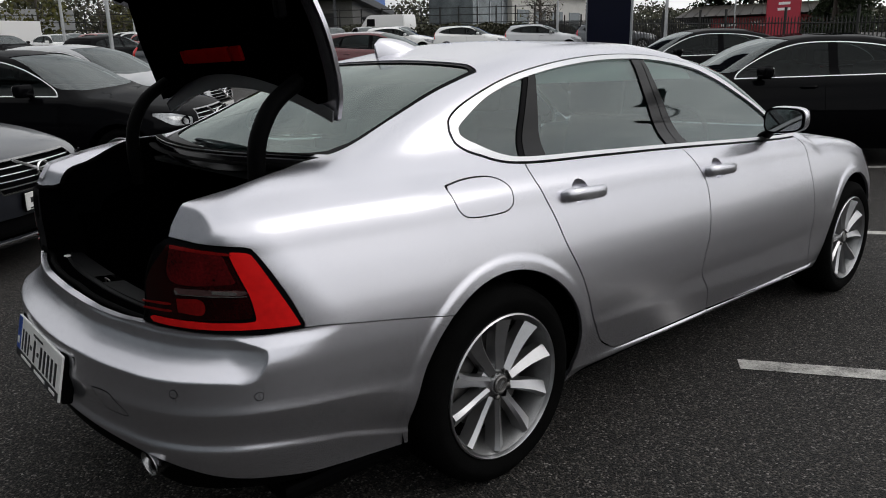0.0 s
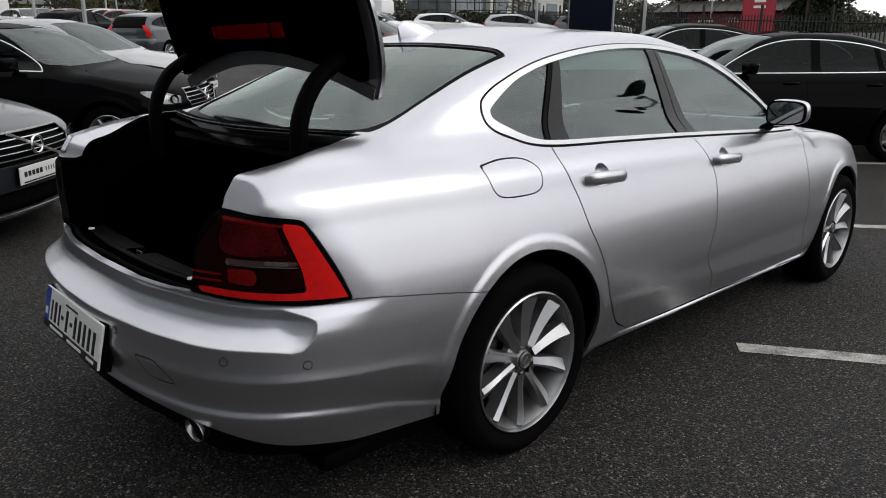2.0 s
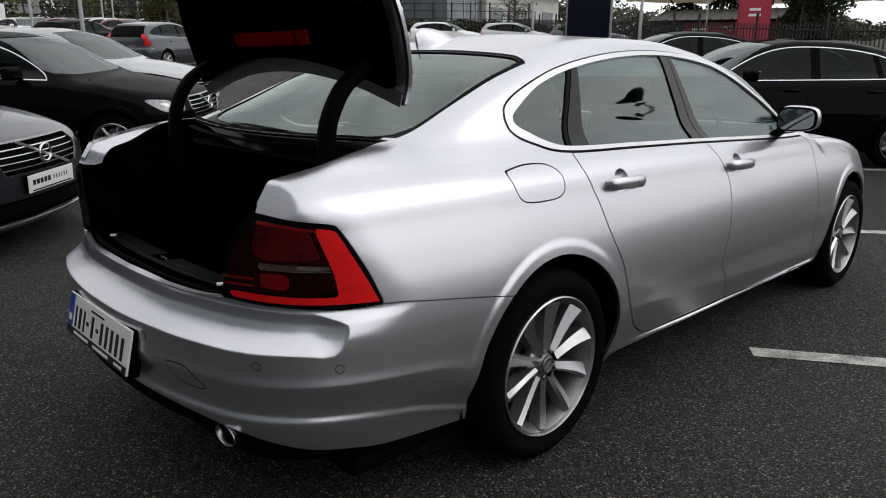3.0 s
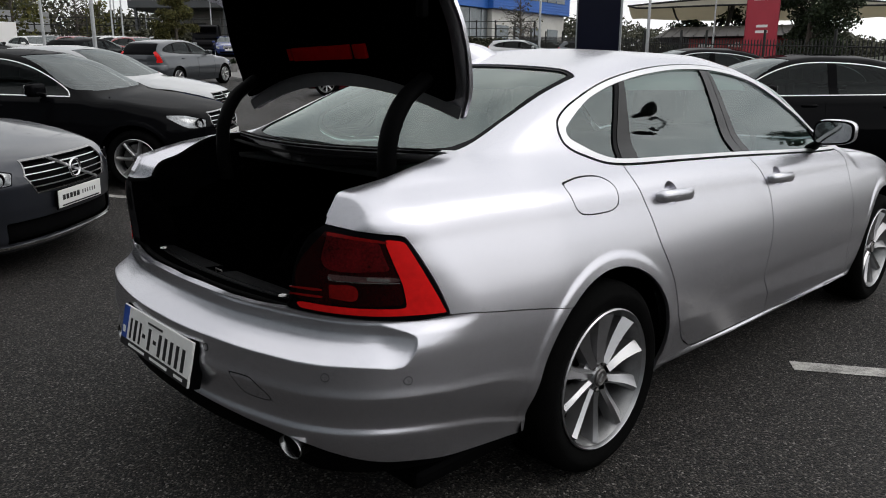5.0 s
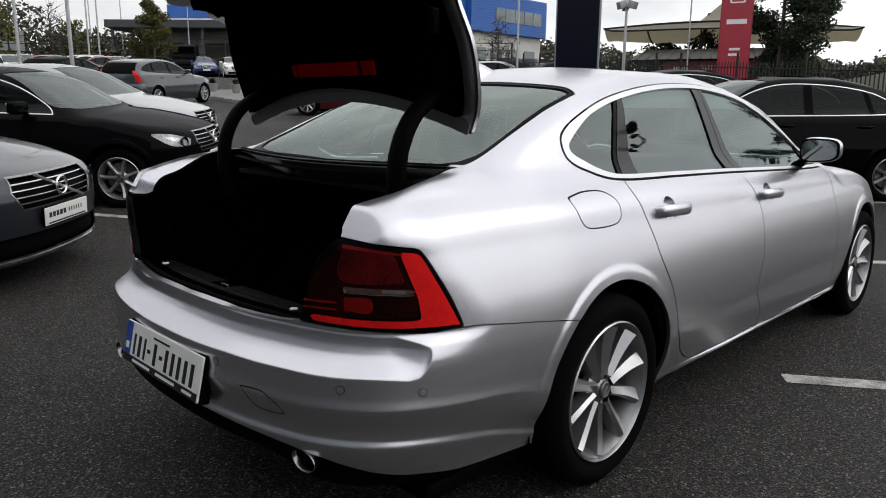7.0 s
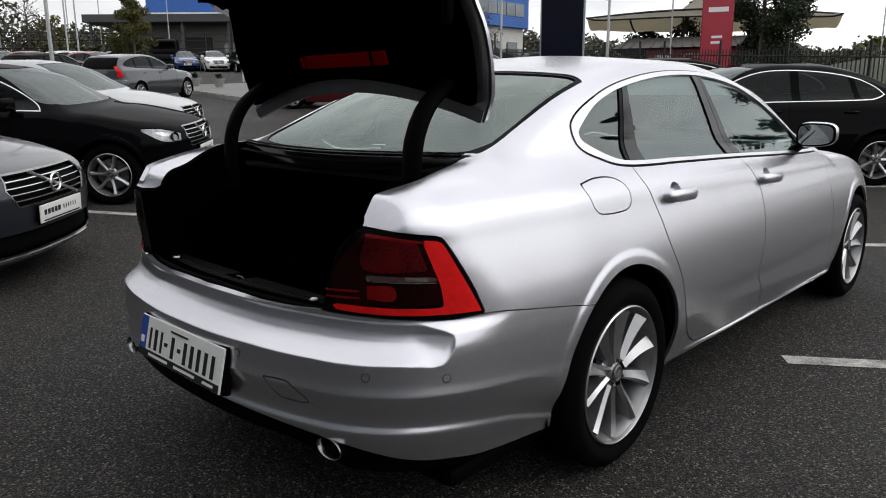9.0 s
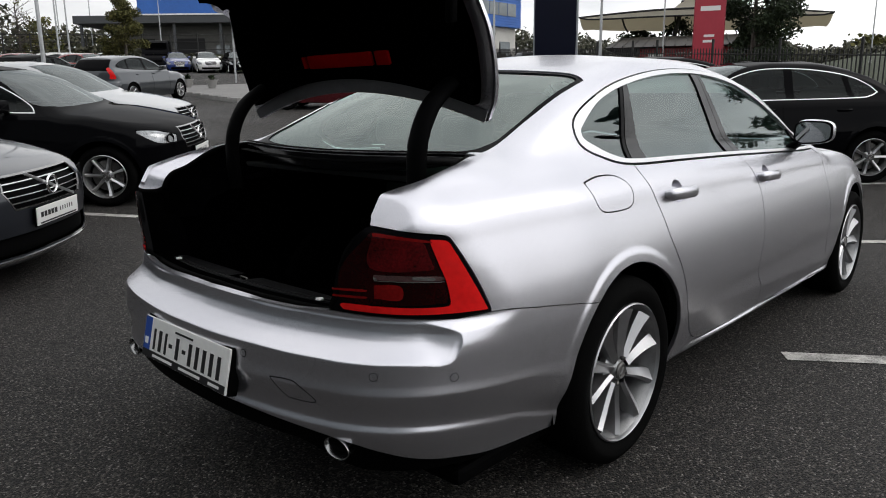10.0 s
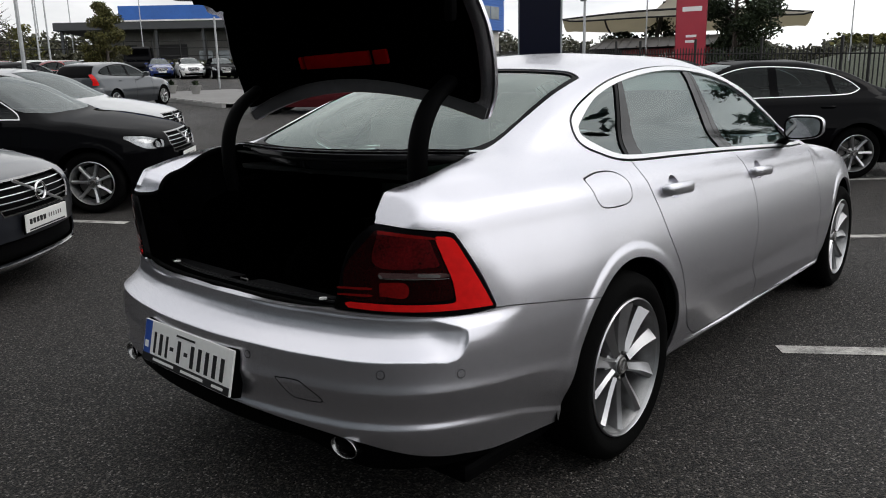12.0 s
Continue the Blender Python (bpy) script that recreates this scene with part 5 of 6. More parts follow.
        part("mirror_foot", to_bm(*tube([(sd * (xm - .03), ym, zm - .04), (sd * (xm + .06), ym - .01, zm + .02)], .026, 8)), BLACK_TRIM, mir, smooth=50)
        for yh in ((.30, 1.22) if not hatch else (.25, 1.12)):
            xs = s.skin_x(yh + .1, .90)
            v, f = tube([(sd * (xs - .01), yh, .90), (sd * (xs + .026), yh + .03, .90), (sd * (xs + .028), yh + .16, .898), (sd * (xs - .01), yh + .20, .896)], .013, 8, (.6, 1))
            part("door_handle", to_bm(v, f), colour, car, smooth=60)
        for yj, zj in ((b_at + .06, (.30, .98)), (b_at + 1.06 - (.06 if hatch else 0), (.30, .95))):
            v, f = tube([(sd * (s.skin_x(yj, z) + .0005), yj + .06 * math.sin(3 * (z - .3)), z) for z in np.linspace(zj[0], zj[1], 16)], .0022, 5)
            part("door_gap", to_bm(v, f), SEAL, car, "dark door gap", smooth=60)
    s.panel("windscreen", [side], [lambda x, y, z: ws(x, y, z) + .003], FAR_GLASS, car, "windscreen", lift=-.005, sides=(1, -1), flange=0)
    s.panel("rear_window", [tail_c] if hatch else [side, tail_c], [lambda x, y, z: rw(x, y, z) + .003], GLOSS_BLACK if hatch else FAR_GLASS, car, "dark rear window", lift=-.005, sides=(1, -1), flange=0)
    gr = s.panel("grille", [nose_c], [lambda x, y, z: grille(x, y, z) + .003], BLACK_TRIM, car, "black grille", lift=-.030, sides=(1, -1), flange=-.02)
    s.panel("grille_frame", [nose_c], [lambda x, y, z: grille(x, y, z) - .004, lambda x, y, z: -.008 - grille(x, y, z)], DULL_STEEL, gr, "dull steel grille frame", lift=.003, sides=(1, -1), flange=.012, dense=4)
    for zz in np.linspace(.615, .755, 4):
        s.panel("grille_bar", [nose_c], [lambda x, y, z: grille(x, y, z) + .010, lambda x, y, z: np.abs(z - zz) - .0032], SATIN, gr, "satin grille bar", lift=-.010, sides=(1, -1), flange=.01, dense=4)
    s.panel("lower_intake", [nose_c], [lambda x, y, z: intake(x, y, z) + .003], BLACK_TRIM, car, "black lower intake", lift=-.03, sides=(1, -1), flange=-.02)
    s.panel("lip_trim", [nose_c], [lambda x, y, z: np.abs(z - .235) - .010, lambda x, y, z: front_y - .05 - y, lambda x, y, z: x - .80], CHROME if not hatch else BLACK_TRIM, car, "bright lower lip trim", lift=.006, sides=(1, -1), flange=.008, dense=4)
    ny = float(s.reach(np.array([[0.0, 2.5, .69]]), np.array([[0, 1.0, 0]]), 2.0)[0, 1])
    v, f = tube([(.062 * math.cos(a), ny + .012, .690 + .062 * math.sin(a)) for a in np.linspace(0, 2 * math.pi, 25)], .010, 8)
    part("badge_ring", to_bm(v, f), CHROME, gr, "plain chrome ring badge", smooth=60)
    part("badge_bar", block(bmesh.new(), (.62, .010, .020), (0, ny - .002, .690), (0, -22, 0), .003), SATIN, gr, "diagonal satin grille bar")
    # show plates
    py = float(s.reach(np.array([[0.0, 2.5, .50]]), np.array([[0, 1.0, 0]]), 2.0)[0, 1])
    pl = part("front_plate", block(bmesh.new(), (.53, .012, .125), (0, py + .016, .500), (-3, 0, 0), .003), PLATE_WHITE, car, "white show plate with dark bars")
    part("plate_rim", block(bmesh.new(), (.545, .012, .140), (0, py + .009, .499), (-3, 0, 0), .003), BLACK_TRIM, pl)
    for i in range(5):
        part("plate_bar", block(bmesh.new(), (.030, .002, .036), (.205 - .043 * i, py + .0235, .507), (-3, 0, 0)), INK, pl)
    for i in range(6):
        part("plate_bar", block(bmesh.new(), (.010, .002, .030), (-.025 - .031 * i, py + .0235, .507), (-3, 0, 0)), BRAKE, pl)
    part("plate_bar", block(bmesh.new(), (.46, .002, .010), (0, py + .0215, .451), (-3, 0, 0)), INK, pl)
    ry = float(s.reach(np.array([[0.0, -.2, .55]]), np.array([[0, -1.0, 0]]), 2.0)[0, 1])
    rp = part("rear_plate", block(bmesh.new(), (.52, .012, .115), (0, ry - .008, .55), (5, 0, 0), .003), PLATE_WHITE, car, "white rear plate with dark bars")
    part("plate_bar", block(bmesh.new(), (.40, .002, .055), (0, ry - .0155, .55), (5, 0, 0)), INK, rp)
    w0 = wheel("wheel", .90 if not hatch else .872, .325, .228, FAR_ALLOY, 7 if not hatch else 8, "silver alloy wheel with black tyre", .03, .008)
    w0.parent = car
    w0.matrix_basis = pose(0, 0, .325)
    for y, sd, a in ((s.base, 1, 20), (0, -1, 0), (s.base, -1, 40)):
        w = copy_thing(w0, pose(0, y, .325, a, 0, 0 if sd > 0 else 180))
        w.parent = car
    part("underside", block(bmesh.new(), (1.56, 3.6 if hatch else 4.0, .08), (0, 1.25 if hatch else 1.25, .225), (0, 0, 0), .02), BLACK_TRIM, car)
    for y in (0, s.base):
        for sd in (1, -1):
            arc = [(y + (s.radius + .02) * math.cos(a), s.hub + (s.radius + .02) * math.sin(a)) for a in np.linspace(-.35, math.pi + .35, 18)]
            v = [(sd * x, p, q) for x in (.50, .86) for p, q in arc]
            part("arch_liner", to_bm(v, [(i, i + 1, i + 19, i + 18) for i in range(17)] + [tuple(range(18))]), BLACK_TRIM, car, smooth=30)
    for x in (.37, -.37):
        part("seat_back", block(bmesh.new(), (.48, .14, .60), (x, 1.08 if hatch else 1.12, .82), (-14, 0, 0), .05, 3), CABIN, car, smooth=50)
        part("headrest", block(bmesh.new(), (.25, .10, .16), (x, 1.0 if hatch else 1.03, 1.20), (-8, 0, 0), .04, 3), CABIN, car, smooth=50)
    part("rear_bench", block(bmesh.new(), (1.25, .16, .58), (0, .12, .80), (-16, 0, 0), .05, 3), CABIN, car, smooth=50)
    part("cabin_tub", block(bmesh.new(), (1.45, 2.6, .10), (0, 1.0, .42)), CABIN, car)
    part("dashboard", block(bmesh.new(), (1.35, .45, .25), (0, 2.0 if not hatch else 1.85, .85), (0, 0, 0), .08, 3), CABIN, car, smooth=50)
    return car


def stand(x, y, heading):
    """The pose of a car whose rear axle stands over x, y and whose nose points to heading (degrees from +x), on the sloping ground."""
    a = math.radians(heading)
    f, r = np.array((math.cos(a), math.sin(a))), np.array((math.sin(a), -math.cos(a)))
    base = np.array((x, y))
    z = lambda p: float(rise(p[0], p[1]))
    back, ahead = z(base), z(base + 2.7 * f)
    left, right = z(base + 1.35 * f - .8 * r), z(base + 1.35 * f + .8 * r)
    return Matrix.Translation((x, y, back)) @ Matrix.Rotation(a - math.pi / 2, 4, "Z") @ Matrix.Rotation(math.atan2(ahead - back, 2.7), 4, "X") @ Matrix.Rotation(math.atan2(left - right, 1.6), 4, "Y")


def repaint(car, old, fresh, label):
    """A copied car in another colour: its painted meshes become its own."""
    for o in (car, *car.children_recursive):
        if o.type == "MESH" and o.data.materials and o.data.materials[0] == old:
            o.data = o.data.copy()
            o.data.materials[0] = fresh
    return tagged(car, label)


def by_point(px, py, lx, ly, heading):
    """Where the rear axle stands when the point lx, ly of the car's plan lies over px, py."""
    a = math.radians(heading)
    return px - ly * math.cos(a) - lx * math.sin(a), py - ly * math.sin(a) + lx * math.cos(a)


grey_saloon = make_car("saloon_car", SED, P_GREY, "slate grey saloon with chrome grille and white show plate", 1.5, SED_DLO)
grey_saloon.matrix_basis = stand(*by_point(-3.47, -.27, 0, 3.59, 41.5), 41.5)
black_saloon = repaint(copy_thing(grey_saloon, stand(*by_point(-5.72, .98, .86, SED.base, 46), 46)), P_GREY, P_BLACK, "glossy black saloon parked beside an empty bay")
white_saloon = repaint(copy_thing(grey_saloon, stand(*by_point(-5.72 - 1.75 - .8, .98 + 1.95 - .65, .86, SED.base, 46), 46)), P_GREY, P_SILVER, "pale silver saloon parked beyond the black saloon")
dark_saloon = repaint(copy_thing(grey_saloon, stand(*by_point(-.04, 7.86, -.86, 0, 222), 222)), P_GREY, P_BLACK, "glossy black saloon facing across the aisle")
far_saloon = repaint(copy_thing(grey_saloon, stand(*by_point(-.04 - 3.4, 7.86 + 3.9, -.86, 0, 222), 222)), P_GREY, P_BLACK, "black saloon parked two bays along the fence")
grey_hatch = make_car("hatchback_car", HAT, P_STEEL, "steel grey hatchback with tall red tail lamps", 2.6, HAT_DLO, True)
grey_hatch.matrix_basis = stand(*by_point(-19.9, 7.76, .87, 0, 122), 122)
dark_hatch = repaint(copy_thing(grey_hatch, stand(*by_point(-25.4, 7.07, .87, 0, 122), 122)), P_STEEL, P_BLACK, "dark hatchback with red tail lamps")


# ---- far rows of cars ----
def hatch_at(x, y, heading, colour, label):
    return repaint(copy_thing(grey_hatch, stand(x, y, heading)), P_STEEL, colour, label)


def saloon_at(x, y, heading, colour, label):
    return repaint(copy_thing(grey_saloon, stand(x, y, heading)), P_GREY, colour, label)


red_hatch = hatch_at(*by_point(-14.7, 9.63, .87, 0, 38), 38, P_MAROON, "dark red hatchback across the aisle")
hatch_at(-37.5, 12.8, 14, P_RED, "bright red hatchback beyond the grey hatchback")
for i, (cx, cy, hd, col, word) in enumerate((
        (-50.5, 24.9, -22, P_BLUE, "blue"), (-48.1, 26.0, -22, P_WHITE, "white"), (-45.6, 27.0, -22, P_BLACK, "black"), (-43.2, 28.2, -22, P_STEEL, "steel grey"),
        (-40.9, 29.2, -22, P_WHITE, "white"), (-38.4, 30.4, -22, P_SILVER, "silver"))):
    tagged(hatch_at(cx, cy, hd, col, word + " hatchback in a far row facing the aisle"), group="far row by the bank")
for i, (cx, cy, hd, col, word) in enumerate((
        (-43.0, 1.5, 15, P_WHITE, "white"), (-43.6, 4.2, 15, P_SILVER, "silver"), (-44.0, 6.9, 15, P_BLACK, "black"), (-44.4, 9.5, 15, P_WHITE, "white"),
        (-44.9, 12.2, 15, P_RED, "red"), (-45.4, 14.8, 15, P_WHITE, "white"), (-46.0, 17.6, 15, P_SILVER, "silver"), (-51.5, 16.3, 15, P_WHITE, "white"),
        (-50.0, 12.0, 15, P_SILVER, "silver"))):
    tagged((saloon_at if i % 3 == 0 else hatch_at)(cx, cy, hd, col, word + " car in a far crowded row"), group="far crowded row")
for cx, cy, hd, col, word in ((-27.5, 25.5, 38, P_WHITE, "white"), (-24.6, 28.0, 38, P_SILVER, "silver"), (-30.8, 23.2, 38, P_WHITE, "white"), (-21.8, 30.5, 38, P_STEEL, "grey")):
    tagged(hatch_at(cx, cy, hd, col, word + " hatchback in a row before the bank"), group="row before the bank")


def make_van(x, y, heading, colour, label):
    van = tagged(new("van"), label, "van")
    bm = bmesh.new()
    prof = [(-1.0, .45), (-1.05, 1.0), (-1.0, 2.15), (-.9, 2.28), (2.0, 2.28), (2.35, 2.15), (2.85, 1.35), (3.65, 1.12), (3.85, .85), (3.88, .45)]
    for sx in (-.96, .96):
        bm.faces.new([bm.verts.new((sx * (.93 if z > 1.4 else 1), yy, z)) for yy, z in prof])
    fs = list(bm.faces)
    a, b = list(fs[0].verts), list(fs[1].verts)
    for i in range(len(prof)):
        j = (i + 1) % len(prof)
        bm.faces.new((a[i], a[j], b[j], b[i]))
    bmesh.ops.bevel(bm, geom=list(bm.edges), offset=.06, segments=2, affect="EDGES")
    part("van_body", bm, colour, van, "tall panel van body", smooth=40)
    part("windscreen", block(bmesh.new(), (1.62, .03, .86), (0, 2.615, 1.76), (-32, 0, 0), .01), GLOSS_BLACK, van, "dark windscreen")
    for sd in (1, -1):
        part("cab_window", block(bmesh.new(), (.02, .75, .55), (sd * .925, 1.95, 1.72), (0, sd * -4, 0), .01), GLOSS_BLACK, van, "dark cab window")
        part("headlamp", block(bmesh.new(), (.30, .05, .20), (sd * .72, 3.84, .92), (0, 0, 0), .02), LAMP, van)
        part("tail_lamp", block(bmesh.new(), (.10, .04, .40), (sd * .88, -1.03, 1.1), (0, 0, 0), .01), RED_LENS, van)
        for yy in (0, 3.0):
            v, f = lathe([(-.11, .18), (-.1, .33), (.1, .33), (.11, .2), (.09, .19), (.07, .02)], 24)
            part("wheel", to_bm(v, f, None, pose(sd * .86, yy, .33, 0, 0, 0 if sd > 0 else 180)), RUBBER, van, smooth=35)
    part("grille", block(bmesh.new(), (.95, .04, .16), (0, 3.865, .80), (0, 0, 0), .01), BLACK_TRIM, van)
    van.matrix_basis = stand(x, y, heading)
    return van


make_van(-42.3, 33.7, 200, P_WHITE, "tall white panel van in a far row")
make_van(-53.2, 25.0, -30, P_BLACK, "black panel van in a far row")

# ---- posts, signs, fence ----
GALV = material("galvanised_steel", (0.42, 0.43, 0.44), 0.45, 0.7, vary=(8.0, 0.15))
IRON = material("black_painted_iron", (0.010, 0.010, 0.010), 0.5, spec=0.3)
NAVY = material("navy_sign_panel", (0.002, 0.003, 0.012), 0.35, spec=0.15, vary=(3.0, 0.1))
SIGN_GREY = material("sign_edge_grey", (0.30, 0.32, 0.34), 0.45, 0.3)
SIGN_RED = material("red_sign_panel", (0.36, 0.022, 0.042), 0.35, vary=(2.0, 0.08))
SIGN_DARK_RED = material("dark_red_sign_side", (0.26, 0.016, 0.030), 0.4, vary=(2.0, 0.08))
SIGN_WHITE = material("white_sign_paint", (0.78, 0.77, 0.76), 0.45)


def lamp_post(x, y, height, heads=1, turn=0, thick=.075, label="tall galvanised lamp post"):
    z = float(rise(x, y))
    post = tagged(new("lamp_post"), label, "lamp post", "car park lamps")
    post.matrix_basis = pose(x, y, z - .02, 0, 0, turn)
    part("column", to_bm(*tube([(0, 0, 0), (0, 0, height * .3), (0, 0, height)], [thick, thick * .85, thick * .55], 12)), GALV, post, smooth=50)
    part("base", to_bm(*tube([(0, 0, 0), (0, 0, .9)], thick * 1.35, 12)), GALV, post, smooth=50)
    for k in range(heads):
        m = pose(0, 0, height, 0, 0, 180 * k)
        part("lamp_arm", to_bm(*tube([m @ Vector(p) for p in ((0, 0, -.05), (.35, 0, .03), (.8, 0, .06))], .03, 8)), GALV, post, smooth=50)
        bm = block(bmesh.new(), (.55, .22, .09), (1.0, 0, .06), (0, -4, 0), .03)
        bm.transform(m)
        part("lamp_head", bm, GALV, post, "flat lamp head", smooth=40)
    return post


lamp_post(-24.5, 6.85, 8.0)
lamp_post(-32.6, 7.45, 8.5, turn=30)
lamp_post(-45.2, 14.8, 9.0, thick=.06)
lamp_post(-46.5, 15.9, 8.0, turn=60, thick=.06)
lamp_post(-51.8, 24.6, 6.4, turn=10, thick=.05)
lamp_post(-62.0, 21.0, 9.0, turn=-20, thick=.06)
lamp_post(-68.0, 26.0, 9.5, turn=160, thick=.06)
lamp_post(-22.8, 29.0, 9.0, turn=120, thick=.07)
lamp_post(-8.6, 47.0, 6.0, turn=170, thick=.05)
lamp_post(-13.0, 28.9, 9.0, turn=40, thick=.04)
flood = lamp_post(-14.2, 25.5, 3.85, 0, thick=.085, label="steel post with floodlights on top")
for k, a in enumerate((0, 130, 250)):
    part("floodlight", block(bmesh.new(), (.34, .26, .30), (.28 * math.cos(radians(a)), .28 * math.sin(radians(a)), 3.86), (0, 18, a), .03), SIGN_GREY, flood, "square floodlight", smooth=40)
part("control_box", block(bmesh.new(), (.30, .20, .42), (0, 0, 3.95), (0, 0, 0), .02), SIGN_WHITE, flood)
disc_lamp = lamp_post(6.4, 14.6, 6.8, 0, thick=.09, label="lamp post with a flat round head")
v, f = lathe([(6.75, .08), (6.82, .10), (6.88, .30), (6.92, .48), (6.98, .50), (7.03, .32), (7.07, .06), (7.08, .001)], 28)
part("lamp_head", to_bm(v, f, None, pose(0, 0, 0, 0, -90, 0)), IRON, disc_lamp, "dark flat round lamp head", smooth=40)
part("lamp_bracket", block(bmesh.new(), (.42, .12, .16), (.06, 0, 6.45), (0, 12, 0), .03), IRON, disc_lamp, "dark bracket under the lamp head", smooth=40)
sign_post = tagged(new("sign_post"), "short galvanised steel post on the island", "post")
sign_post.matrix_basis = pose(-30.2, 17.6, float(rise(-30.2, 17.6)), 0, 0, 30)
part("column", to_bm(*tube([(0, 0, -.05), (0, 0, 3.4)], .05, 10)), GALV, sign_post, smooth=50)
part("cap", to_bm(*lathe([(3.4, .052), (3.42, .04), (3.43, .001)], 10), None, pose(0, 0, 0, 0, -90, 0)), GALV, sign_post, smooth=50)


def totem(x, y, turn, width, depth, height, front, side, label):
    z = float(rise(x, y))
    t = tagged(new("totem_sign"), label, "sign")
    t.matrix_basis = pose(x, y, z - .1, 0, 0, turn)
    part("sign_body", block(bmesh.new(), (width, depth, height), (0, 0, height / 2), (0, 0, 0), .02), side, t, smooth=30)
    part("sign_face", block(bmesh.new(), (width - .08, .03, height - .1), (0, -depth / 2 - .01, height / 2), (0, 0, 0), .006), front, t)
    part("plinth", block(bmesh.new(), (width + .3, depth + .3, .2), (0, 0, .08), (0, 0, 0), .03), SIGN_GREY, t)
    return t


totem(-9.15, 14.55, 30, 1.17, .42, 7.5, NAVY, SIGN_GREY, "tall navy totem sign with grey edges")
red_totem = totem(-10.75, 28.45, 22, 1.25, .55, 6.4, SIGN_RED, SIGN_DARK_RED, "tall red totem sign with white bars")
for cx, cz, wx, wz in ((.02, 3.30, .78, .19), (.02, 2.20, .42, .10), (.02, 1.98, .46, .10)):
    part("name_bar", block(bmesh.new(), (wx, .012, wz), (cx, -.305, cz), (0, 0, 0), .003), SIGN_WHITE, red_totem, "white name bar")
ring_sign = bmesh.new()
for a, b in (((-.26, 4.05), (-.30, 4.62)), ((.26, 4.05), (.30, 4.62)), ((-.26, 4.05), (.26, 4.05)), ((-.30, 4.62), (.30, 4.62))):
    to_bm(*tube([(a[0], -.31, a[1]), (b[0], -.31, b[1])], .035, 8), ring_sign)
part("emblem_frame", ring_sign, SIGN_WHITE, red_totem, "plain white emblem frame", smooth=40)

fence = tagged(new("railing_fence"), "black iron railing fence beside the car park", "fence")
legs = [(2.6, 19.4), (-3.3, 21.4), (-12.2, 24.6), (-20.0, 28.9), (-29.0, 34.6)]
thin = bmesh.new()
block(thin, (.028, .028, 1.62), (0, 0, .81))
bmesh.ops.create_cone(thin, cap_ends=True, segments=4, radius1=.02, radius2=.001, depth=.07, matrix=pose(0, 0, 1.655))
bar_mesh = bpy.data.meshes.new("railing_bar")
thin.to_mesh(bar_mesh)
thin.free()
bar_mesh.materials.append(IRON)
for (ax, ay), (bx, by) in zip(legs, legs[1:]):
    length = math.hypot(bx - ax, by - ay)
    count = int(length / .135)
    a = math.atan2(by - ay, bx - ax)
    for i in range(count):
        t = i / count
        px, py = ax + (bx - ax) * t, ay + (by - ay) * t
        o = new("railing_bar", bar_mesh)
        o.parent = fence
        o.matrix_basis = pose(px, py, float(rise(px, py)) - .04, 0, 0, math.degrees(a))
        if i % 20 == 0:
            part("fence_post", block(bmesh.new(), (.07, .07, 1.95), (px, py, float(rise(px, py)) + .95), (0, 0, math.degrees(a)), .01), IRON, fence, "square fence post")
    for h in (.18, 1.42):
        pts = [(ax + (bx - ax) * t, ay + (by - ay) * t, float(rise(ax + (bx - ax) * t, ay + (by - ay) * t)) + h) for t in np.linspace(0, 1, 8)]
        part("fence_rail", to_bm(*tube(pts, .022, 6)), IRON, fence, "horizontal rail")

# ---- buildings ----
CLAD_DARK = material("dark_grey_cladding", (0.045, 0.048, 0.052), 0.55, vary=(0.8, 0.15))
# concrete toned down: the shade below the canopy is in its base colour
SHADED_CONCRETE = material("weathered_concrete", (0.13, 0.127, 0.12), 0.85, vary=(0.7, 0.2), bump=(6.0, 0.01))
BLUE_CLAD = material("bright_blue_cladding", (0.022, 0.115, 0.42), 0.45, vary=(0.6, 0.12))
OPENING = material("dark_opening", (0.012, 0.012, 0.013), 0.7)
WINDOW = material("office_glass", (0.16, 0.18, 0.19), 0.10, 0.3, vary=(0.9, 0.4))
WHITE_WALL = material("white_render", (0.50, 0.49, 0.46), 0.8, vary=(0.8, 0.12))
ROOF_DARK = material("dark_ribbed_roof", (0.055, 0.052, 0.050), 0.6, vary=(1.2, 0.2))
CANVAS = material("cream_canvas", (0.42, 0.39, 0.32), 0.8, vary=(1.5, 0.12))
cvn, cvl = CANVAS.node_tree.nodes, CANVAS.node_tree.links
cv_through, cv_mix = cvn.new("ShaderNodeBsdfTranslucent"), cvn.new("ShaderNodeMixShader")
cv_through.inputs["Color"].default_value, cv_mix.inputs["Fac"].default_value = (.62, .58, .48, 1), .55
cvl.new(cvn["Principled BSDF"].outputs["BSDF"], cv_mix.inputs[1])
cvl.new(cv_through.outputs["BSDF"], cv_mix.inputs[2])
cvl.new(cv_mix.outputs["Shader"], cvn["Material Output"].inputs["Surface"])
RED_WALL = material("red_hoarding", (0.30, 0.020, 0.022), 0.5, vary=(1.0, 0.12))


def box_part(name, parent, mat, x0, x1, y0, y1, z0, z1, bevel=.02, label=""):
    return part(name, block(bmesh.new(), (x1 - x0, y1 - y0, z1 - z0), ((x0 + x1) / 2, (y0 + y1) / 2, (z0 + z1) / 2), (0, 0, 0), bevel), mat, parent, label)


